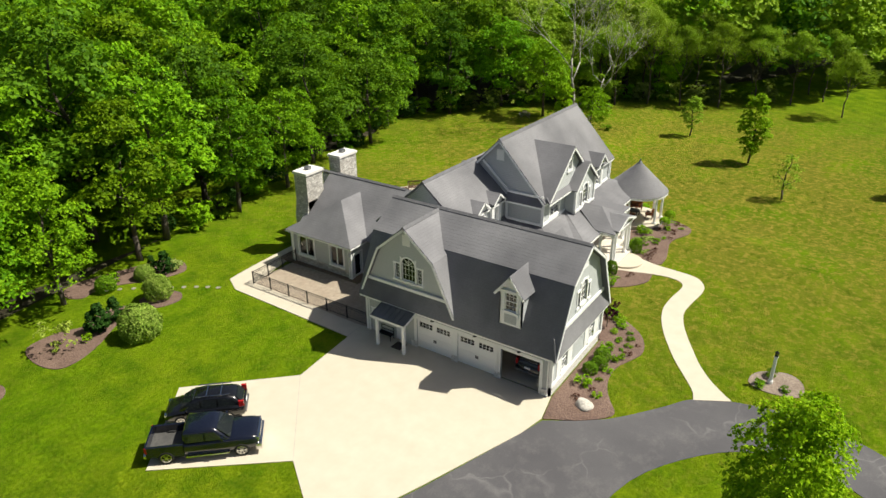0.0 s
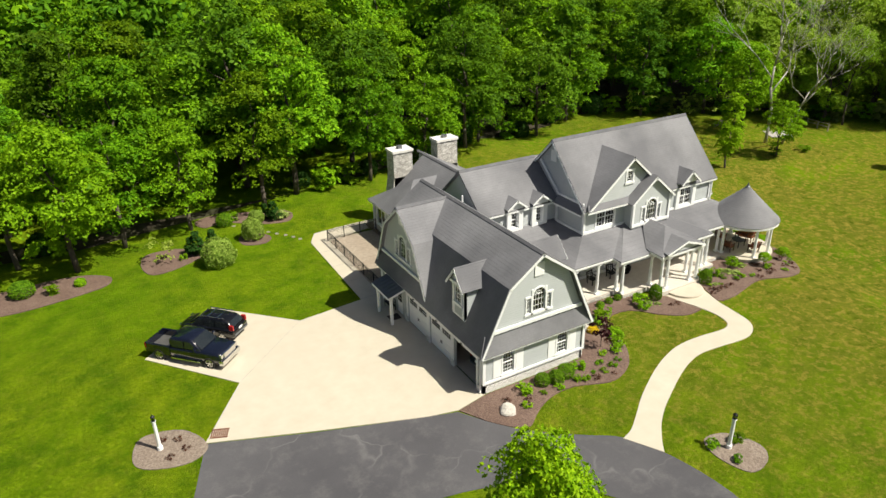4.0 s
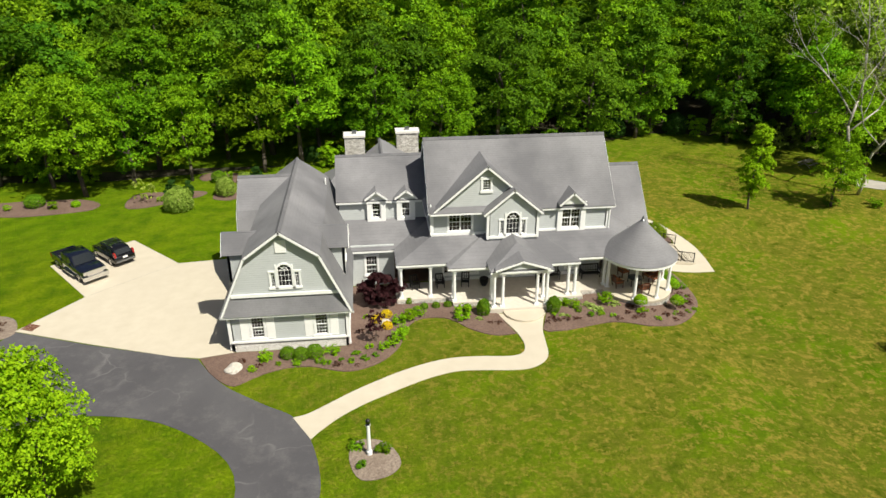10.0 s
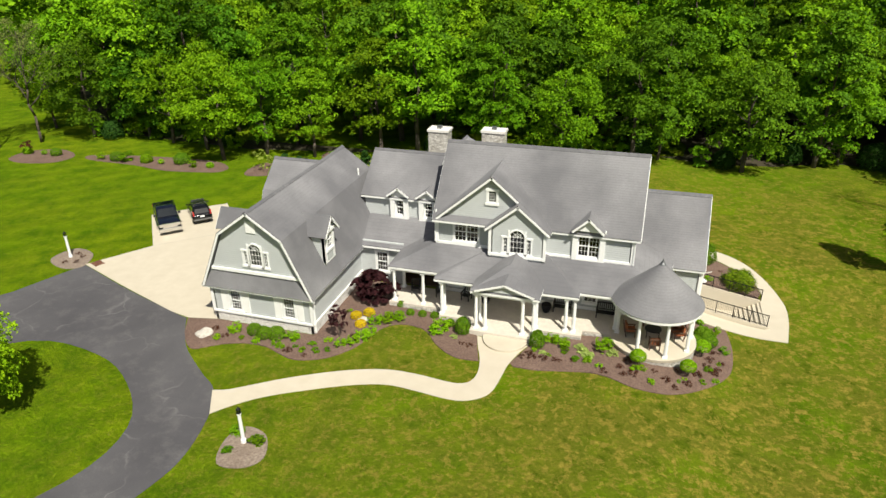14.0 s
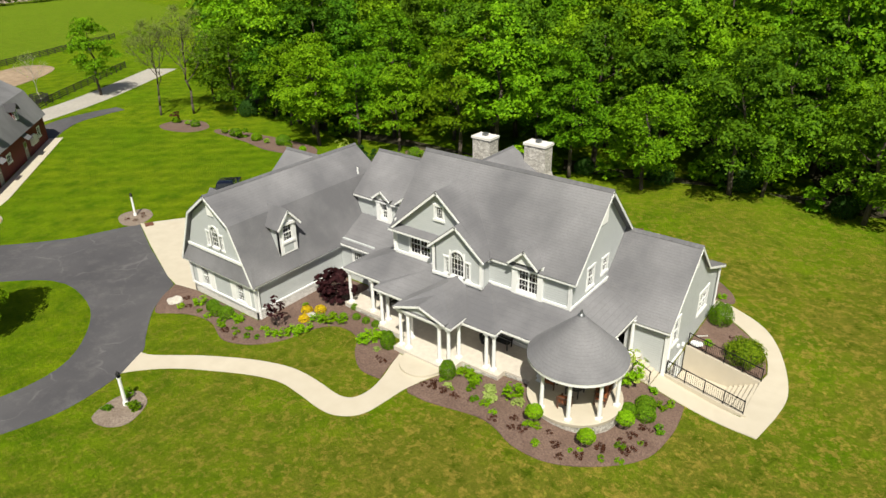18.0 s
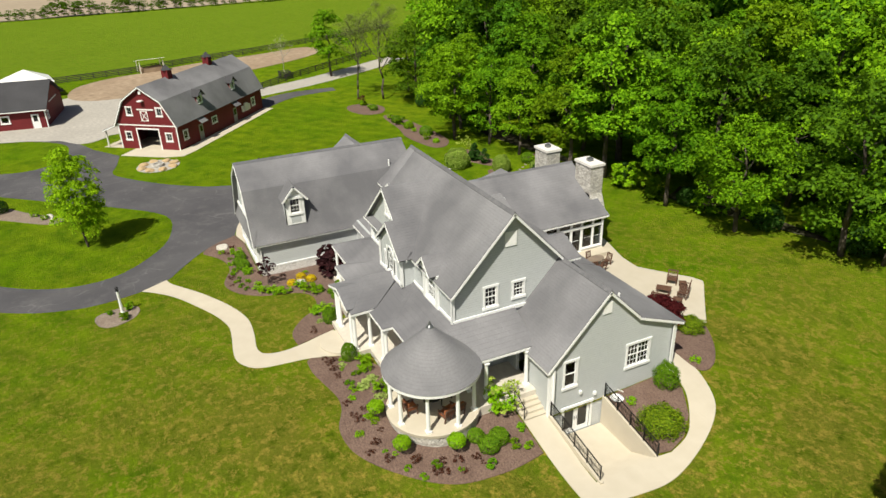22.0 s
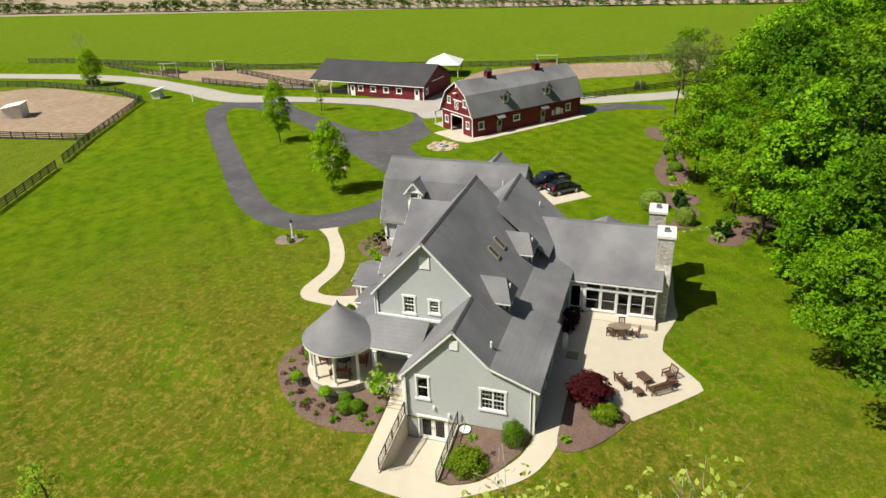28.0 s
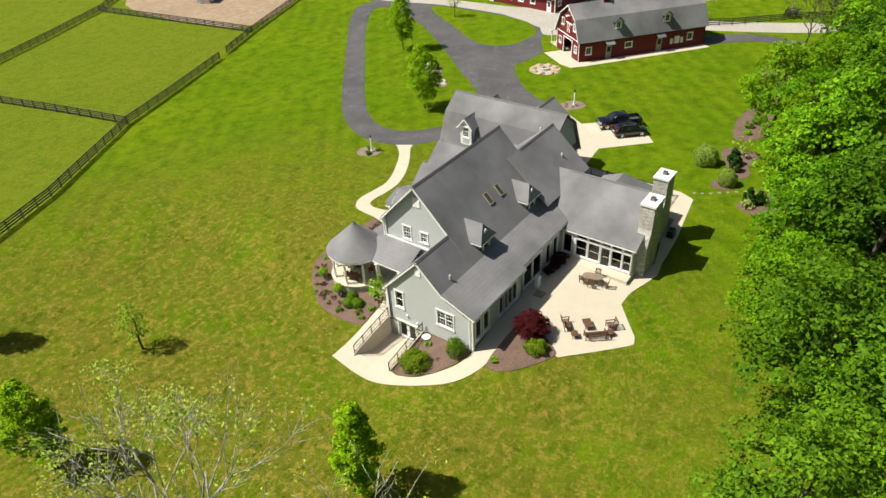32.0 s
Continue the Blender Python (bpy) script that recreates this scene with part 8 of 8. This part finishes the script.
# ---- stable ----
stable = thing("stable", "long low red stable with a charcoal roof", "stable")
sf = Face((0, 0, 0), (0, 1, 0))
sw = [(11.6 + 3.1 * k, 1.2, 12.6 + 3.1 * k, 2.1) for k in range(4)]
wall(stable, sf, [(9.0, 0), (27, 0), (27, 3.0), (9.0, 3.0)], [rect(*o) for o in sw], M_RED)
for o in sw:
    window(stable, sf, *o, 1, 1, 1, 0.16, False)
for a in (9.6, 25.0):
    g = Geo()
    fbox(g, sf, a, 0, a + 1.1, 2.2, 0.0, 0.05)
    d = part("door", g, M_TRIM, stable, "white glazed door")
    g = Geo()
    fbox(g, sf, a + 0.25, 1.1, a + 0.85, 2.0, 0.05, 0.06)
    part("pane", g, M_BLACK_GLASS, d)
wall(stable, Face((0, 27, 0), (-1, 0, 0)), [(0, 0), (13, 0), (13, 3.0), (6.5, 5.9), (0, 3.0)], [rect(1.2, 1.2, 2.1, 2.1)], M_RED)
window(stable, Face((0, 27, 0), (-1, 0, 0)), 1.2, 1.2, 2.1, 2.1, 2, 2, 1, 0.14, False)
g = Geo()
fbox(g, Face((0, 27, 0), (-1, 0, 0)), 4.0, 3.1, 9.5, 3.25, 0.0, 0.1)
part("door_track", g, M_TRIM, stable)
wall(stable, Face((-13, 27, 0), (0, -1, 0)), [(0, 0), (18, 0), (18, 3.0), (0, 3.0)], [], M_RED)
wall(stable, Face((-13, 9, 0), (1, 0, 0)), [(0, 0), (13, 0), (13, 3.0), (6.5, 5.9), (0, 3.0)], [], M_DARK)
roof(stable, [(0.6, -0.5, 2.95), (0.6, 27.5, 2.95), (-6.5, 27.5, 6.2), (-6.5, -0.5, 6.2)], M_DARK_ROOF, trim=[(0, 1)])
roof(stable, [(-13.6, -0.5, 2.95), (-13.6, 27.5, 2.95), (-6.5, 27.5, 6.2), (-6.5, -0.5, 6.2)], M_DARK_ROOF)
part("trim_board", Geo().box(-0.1, 26.95, 0, 0.08, 27.1, 3.0).box(-0.05, 8.92, 0, 0.08, 9.08, 3.0), M_TRIM, stable)
for y in (0.2, 4.5):
    for x in (0.0, -6.5, -13):
        part("post", Geo().box(x - 0.09, y - 0.09, 0, x + 0.09, y + 0.09, 3.0 if x != -6.5 else 5.8), M_CAP, stable)
for k in range(4):
    part("stall_board", Geo().box(-0.03, 0.2, 0.3 + 0.33 * k, 0.03, 9.0, 0.45 + 0.33 * k), M_FENCE, stable)
stable.matrix_world = pose(-62.6, -46.0, 0, 0, 0, -8)


# ---- paddock shelters and pavilion ----
def shelter(x, y, turn, w, d, h, label, wall_mat=None):
    ob = thing("field_shelter", label, "shelter", "field shelters")
    for a in (-w / 2 + 0.1, w / 2 - 0.1):
        for b in (-d / 2 + 0.1, d / 2 - 0.1):
            part("post", Geo().box(a - 0.08, b - 0.08, 0, a + 0.08, b + 0.08, h), M_CAP, ob)
    M = M_TRIM
    roof(ob, [(-w / 2 - 0.3, -d / 2 - 0.3, h), (w / 2 + 0.3, -d / 2 - 0.3, h), (w / 2 + 0.3, d / 2 + 0.3, h + 0.6), (-w / 2 - 0.3, d / 2 + 0.3, h + 0.6)], M, 0.08)
    if wall_mat:
        part("wall", Geo().box(-w / 2, d / 2 - 0.1, 0, w / 2, d / 2, h + 0.4).box(-w / 2, -d / 2, 0, -w / 2 + 0.1, d / 2, h).box(w / 2 - 0.1, -d / 2, 0, w / 2, d / 2, h), wall_mat, ob)
    else:
        part("feeder", Geo().box(-w / 2 + 0.3, -d / 2 + 0.4, 0.02, w / 2 - 0.3, d / 2 - 0.4, 1.0), M_DIRT, ob, "hay in a feeder")
    ob.matrix_world = pose(x, y, 0.04, 0, 0, turn)


shelter(-77, -95, -70, 4.2, 2.6, 2.2, "open field shelter with a white roof over a hay feeder")
shelter(-82.5, -84, -70, 3.0, 2.6, 2.2, "open field shelter with a white roof over a hay feeder")
shelter(-100.5, -1.5, -80, 5.0, 3.0, 2.3, "open field shelter with a pale roof over a hay feeder")
shelter(-51, -78, 20, 2.2, 1.8, 1.6, "small white-roofed feed shelter by the fence", M_CAP)
shelter(-31, -96, 30, 4.0, 3.4, 2.2, "white-roofed run-in shed in the dirt paddock", M_CAP)
pav = thing("pavilion", "white-roofed open pavilion behind the stable", "pavilion")
for a in (-3.6, 3.6):
    for b in (-3.6, 3.6):
        part("post", Geo().box(a - 0.1, b - 0.1, 0, a + 0.1, b + 0.1, 3.0), M_CAP, pav)
for k in range(4):
    c, s = round(math.cos(k * math.pi / 2)), round(math.sin(k * math.pi / 2))
    p, q = (4.2 * c - 4.2 * s, 4.2 * s + 4.2 * c, 2.9), (4.2 * c + 4.2 * s, 4.2 * s - 4.2 * c, 2.9)
    roof(pav, [p, q, (0, 0, 5.0)], M_TRIM, 0.06)
pav.matrix_world = pose(-86.0, -23.5, 0, 0, 0, 10)

# ---- board fences ----
POST = Geo().box(-0.07, -0.07, -0.1, 0.07, 0.07, 1.42).mesh("fence_post", M_FENCE)


def board_fence(pts, label="black four-board paddock fence", step=2.45):
    ob = thing("board_fence", label, "fence", "paddock fences")
    for a, b in zip(pts, pts[1:]):
        a, b = Vector((*a, 0)), Vector((*b, 0))
        n = max(1, round((b - a).length / step))
        for k in range(n + 1):
            p = a.lerp(b, k / n)
            o = part("post", POST, None, ob)
            o.location = (p.x, p.y, ground_z(p.x, p.y))
        m = max(1, round((b - a).length / 6))
        for k in range(m):
            p, q = a.lerp(b, k / m), a.lerp(b, (k + 1) / m)
            p.z, q.z = ground_z(p.x, p.y), ground_z(q.x, q.y)
            for h in (0.32, 0.65, 0.98, 1.28):
                part("rail", Geo().beam(p + UP * h, q + UP * h, 0.05, 0.17), M_FENCE, ob)
    return ob


board_fence([(70, -23), (48.2, -33.4), (39.0, -37.6), (20.9, -48.8), (10.8, -52.9), (-5.6, -60.0)])
board_fence([(-8.4, -61.4), (-19.6, -67.0), (-47.5, -79.2)])
board_fence([(20.9, -48.8), (23.4, -61), (27.2, -77.5), (30, -92)])
board_fence([(-19.6, -67.0), (-16.6, -90), (-13.6, -112.3)])
board_fence([(-24, -120), (-13.6, -112.3), (2, -104), (17.4, -96.6), (40, -86)])
board_fence([(-47.5, -80), (-54.0, -92), (-56.5, -118), (-52, -140)])
board_fence([(-84, -150), (-86, -138), (-85.5, -70), (-90.7, -52.4), (-96.3, -20), (-100, -5.5), (-106.6, 7.7), (-111.8, 22.3), (-118.6, 35.4), (-134, 66)])
board_fence([(-82.5, -121), (-70.5, -87.5)])
board_fence([(-67.0, -78), (-63.2, -60), (-64.5, -47)])
board_fence([(-80, -77), (-70.5, -58), (-66, -47)])
board_fence([(-64, 10), (-66.7, 14.1), (-75, 23.2), (-87.6, 39.1), (-93, 46)])
for x, y in ((-77.0, 22.1), (-60.0, -104.0), (28.0, -82.0)):
    board_fence([(x - 1, y - 1), (x + 1, y - 1), (x + 1, y + 1), (x - 1, y + 1), (x - 1, y - 1)], "small black board tree guard", 2.0)
sign = thing("post_marker", "slim white marker post beside the drive", "post")
part("post", Geo().box(-49.8, -68.1, 0, -49.6, -67.9, 1.6), M_TRIM, sign)

# ---- patio and porch furniture ----
M_TEAK = surface("brown_teak", (0.12, 0.058, 0.035), (0.16, 0.08, 0.05), (0.08, 0.04, 0.026), 2, 9, 0.7, stretch=(1, 0.3, 1))
M_CUSHION = surface("rust_cushion", (0.28, 0.085, 0.03), (0.33, 0.11, 0.04), None, 2, 12, 0.9)
M_DARK_WOOD = surface("dark_painted_wood", (0.015, 0.014, 0.013), (0.025, 0.023, 0.022), None, 2, 9, 0.5)


def slat_seat(name, label, w, d, mat, m, arms=True, cushion=None, category="chair", group=""):
    """A slatted chair or bench: legs, seat slats, a leaning back and arms."""
    ob = thing(name, label, category, group)
    for a in (-w / 2 + 0.04, w / 2 - 0.04):
        part("leg", Geo().box(a - 0.035, -d / 2, 0, a + 0.035, -d / 2 + 0.07, 0.62), mat, ob)
        part("leg", Geo().beam((a, d / 2 - 0.04, 0), (a, d / 2 + 0.14, 0.95), 0.07, 0.07, (1, 0, 0)), mat, ob)
        if arms:
            part("arm", Geo().box(a - 0.05, -d / 2 - 0.04, 0.62, a + 0.05, d / 2 + 0.06, 0.66), mat, ob)
    for k in range(5):
        y = -d / 2 + 0.05 + k * (d - 0.1) / 5
        part("slat", Geo().box(-w / 2 + 0.02, y, 0.38, w / 2 - 0.02, y + (d - 0.1) / 5 - 0.03, 0.42), mat, ob)
    n = max(4, int(w / 0.14))
    part("back_rail", Geo().beam((-w / 2, d / 2 + 0.13, 0.93), (w / 2, d / 2 + 0.13, 0.93), 0.05, 0.1), mat, ob)
    part("lower_rail", Geo().beam((-w / 2, d / 2 + 0.02, 0.45), (w / 2, d / 2 + 0.02, 0.45), 0.05, 0.07), mat, ob)
    for k in range(n):
        x = -w / 2 + 0.08 + k * (w - 0.16) / (n - 1)
        part("back_slat", Geo().beam((x, d / 2 + 0.02, 0.45), (x, d / 2 + 0.12, 0.9), 0.06, 0.02, (0, 1, 0)), mat, ob)
    if cushion:
        part("cushion", Geo().box(-w / 2 + 0.05, -d / 2, 0.42, w / 2 - 0.05, d / 2 - 0.02, 0.54).box(-w / 2 + 0.05, d / 2 - 0.1, 0.54, w / 2 - 0.05, d / 2 + 0.03, 0.95), cushion, ob, "rust orange cushion")
    ob.matrix_world = m
    return ob


def table(name, label, w, d, h, mat, m, round_top=False):
    ob = thing(name, label, "table")
    if round_top:
        top = part("tabletop", Geo().lathe(0, 0, [(w / 2, h - 0.05), (w / 2, h), (w / 2 - 0.02, h + 0.005)], 28), mat, ob)
        top.scale = (1, d / w, 1)
    else:
        part("tabletop", Geo().box(-w / 2, -d / 2, h - 0.05, w / 2, d / 2, h), mat, ob)
    for a in (-0.36 * w, 0.36 * w):
        for b in (-0.36 * d, 0.36 * d):
            part("leg", Geo().box(a - 0.03, b - 0.03, 0, a + 0.03, b + 0.03, h - 0.05), mat, ob)
    ob.matrix_world = m
    return ob


def pz(x, y):
    return ground_z(x, y) + 0.05


slat_seat("patio_sofa", "brown slatted teak garden sofa on the patio", 1.9, 0.7, M_TEAK, pose(26.10, 29.21, pz(26.10, 29.21), 0, 0, -50), category="bench")
slat_seat("patio_bench", "brown slatted teak bench on the patio", 1.3, 0.65, M_TEAK, pose(26.40, 26.62, pz(26.40, 26.62), 0, 0, 219), category="bench")
slat_seat("patio_chair", "brown slatted teak armchair on the patio", 0.8, 0.75, M_TEAK, pose(24.2, 29.85, pz(24.2, 29.85), 0, 0, 42), group="patio chairs")
table("side_table", "small brown teak side table", 0.7, 0.6, 0.42, M_TEAK, pose(27.10, 27.73, pz(27.10, 27.68), 0, 0, 40))
table("side_table", "small brown teak side table", 0.7, 0.6, 0.42, M_TEAK, pose(25.1, 30.15, pz(25.1, 30.15), 0, 0, -35))
table("coffee_table", "low brown teak coffee table on the patio", 1.15, 0.75, 0.42, M_TEAK, pose(25.20, 28.06, pz(25.20, 28.06), 0, 0, 42))
table("dining_table", "oval weathered patio dining table", 1.9, 1.05, 0.74, surface("weathered_top", (0.2, 0.155, 0.115), (0.26, 0.2, 0.15), None, 2, 9, 0.7), pose(19.35, 25.75, pz(19.35, 25.75), 0, 0, 100), True)
for k, (x, y, a) in enumerate(((20.05, 25.95, -82), (19.9, 25.05, -95), (19.3, 27.05, 12), (18.6, 25.9, 98))):
    slat_seat("patio_chair", "brown wooden dining chair at the patio table", 0.55, 0.5, M_TEAK, pose(x, y, pz(x, y), 0, 0, a), False, group="patio dining chairs")
for x, a in ((12.9, 15), (16.9, -10), (14.9, 5)):
    slat_seat("porch_chair", "dark painted porch rocking chair", 0.65, 0.6, M_DARK_WOOD, pose(x, 7.0, 0.38, 0, 0, a), group="porch chairs")
slat_seat("porch_bench", "dark painted porch bench by the wall", 1.6, 0.6, M_DARK_WOOD, pose(27.2, 7.3, 0.38, 0, 0, 0), category="bench")
slat_seat("porch_bench", "dark painted porch bench by the door", 1.3, 0.6, M_DARK_WOOD, pose(24.0, 7.3, 0.38, 0, 0, 0), category="bench")
for x, y in ((18.4, 6.9), (22.9, 6.9)):
    pot = thing("planter", "large dark glazed planter on the porch", "planter")
    part("pot", Geo().lathe(0, 0, [(0.22, 0), (0.34, 0.35), (0.36, 0.62), (0.32, 0.64), (0.3, 0.55)], 18), M_BLACK_METAL, pot)
    pot.location = (x, y, 0.38)
for k in range(4):
    a = math.radians(20 + 85 * k)
    slat_seat("gazebo_chair", "wooden gazebo armchair with a rust cushion", 0.7, 0.65, M_TEAK, pose(GC[0] + 1.5 * math.cos(a), GC[1] + 1.5 * math.sin(a), 0.42, 0, 0, math.degrees(a) - 90), True, M_CUSHION, group="gazebo chairs")
slat_seat("gazebo_sofa", "wooden gazebo sofa with rust cushions", 1.5, 0.65, M_TEAK, pose(GC[0] + 1.55, GC[1] + 0.5, 0.42, 0, 0, -78), True, M_CUSHION, category="sofa")
table("gazebo_table", "round dark gazebo table", 1.1, 1.1, 0.6, M_DARK_WOOD, pose(GC[0], GC[1], 0.42), True)
dish = thing("satellite_dish", "white satellite dish on a short pole by the wall", "satellite dish")
part("pole", Geo().tube((0, 0, -0.1), (0, 0, 0.75), 0.04, 0.04, 8), M_CAP, dish)
part("dish", Geo().lathe(0, 0, [(0.07, 0.02), (0.26, 0.06), (0.4, 0.15), (0.42, 0.17), (0.26, 0.09), (0.06, 0.05)], 20), M_TRIM, dish, "white dish")
dish.children[1].matrix_basis = pose(0, 0, 0.78, 62, 0, 75)
dish.location = (34.0, 16.55, ground_z(34.0, 16.55) + 0.05)
ac = thing("air_conditioner", "dark grey air conditioner unit behind the chimneys", "air conditioner")
part("case", Geo().box(-0.4, -0.35, 0.03, 0.4, 0.35, 0.95), M_METAL_ROOF, ac)
for k in range(6):
    for x in (-0.42, 0.4):
        part("slat", Geo().box(x, -0.3, 0.14 + 0.12 * k, x + 0.02, 0.3, 0.2 + 0.12 * k), M_BLACK_METAL, ac)
part("fan_grille", Geo().lathe(0, 0, [(0.32, 0.95), (0.32, 0.98), (0.2, 0.99)], 16), M_BLACK_METAL, ac)
ac.location = (7.6, 29.25, ground_z(7.6, 29.25) + 0.04)
box = thing("utility_cabinet", "tall white utility cabinet against the rear wall", "utility cabinet")
part("case", Geo().box(-0.3, -0.18, 0, 0.3, 0.18, 1.25), M_TRIM, box)
part("door", Geo().box(-0.26, 0.18, 0.08, 0.26, 0.195, 1.18), M_TRIM, box)
box.location = (22.9, 21.75, ground_z(22.9, 21.75) + 0.04)
for x, y, q in ((18.3, 21.75, 0.75), (19.4, 21.7, 0.65), (20.5, 21.65, 0.5)):
    shrub(x, y, q, PURPLE, "dark red-brown shrub against the rear wall", 0.9, "rear wall shrubs")
step = thing("stone_step", "flat grey stone step at the rear door", "step")
part("slab", Geo().box(23.4, 22.0, ground_z(24, 22.4), 24.3, 22.95, ground_z(24, 22.4) + 0.14), M_STEP, step)
picnic = thing("picnic_table", "weathered wooden picnic table at the wood's edge", "picnic table")
M_GREYWOOD = surface("weathered_wood", (0.25, 0.21, 0.17), (0.32, 0.28, 0.23), None, 2, 8, 0.9)
part("tabletop", Geo().box(-0.95, -0.38, 0.7, 0.95, 0.38, 0.75), M_GREYWOOD, picnic)
for s in (-1, 1):
    part("seat", Geo().box(-0.95, s * 0.75 - 0.13, 0.42, 0.95, s * 0.75 + 0.13, 0.46), M_GREYWOOD, picnic)
    part("leg", Geo().beam((0.7 * s, -0.75, 0), (0.7 * s, 0.3, 0.7), 0.05, 0.1, (1, 0, 0)).beam((0.7 * s, 0.75, 0), (0.7 * s, -0.3, 0.7), 0.05, 0.1, (1, 0, 0)).beam((0.7 * s, -0.8, 0.4), (0.7 * s, 0.8, 0.4), 0.05, 0.08), M_GREYWOOD, picnic)
picnic.matrix_world = pose(64.8, 35.9, ground_z(64.8, 35.9), 0, 0, 30)
rail = thing("hitching_rail", "low weathered wooden rail at the wood's edge", "rail fence")
for k in range(5):
    x, y = 74.6 + 0.5 * k, 25.6 + 1.9 * k
    part("post", Geo().box(x - 0.07, y - 0.07, ground_z(x, y) - 0.1, x + 0.07, y + 0.07, ground_z(x, y) + 1.05), M_GREYWOOD, rail)
    if k:
        for h in (0.55, 0.98):
            part("rail", Geo().beam((x - 0.5, y - 1.9, ground_z(x - 0.5, y - 1.9) + h), (x, y, ground_z(x, y) + h), 0.05, 0.1), M_GREYWOOD, rail)
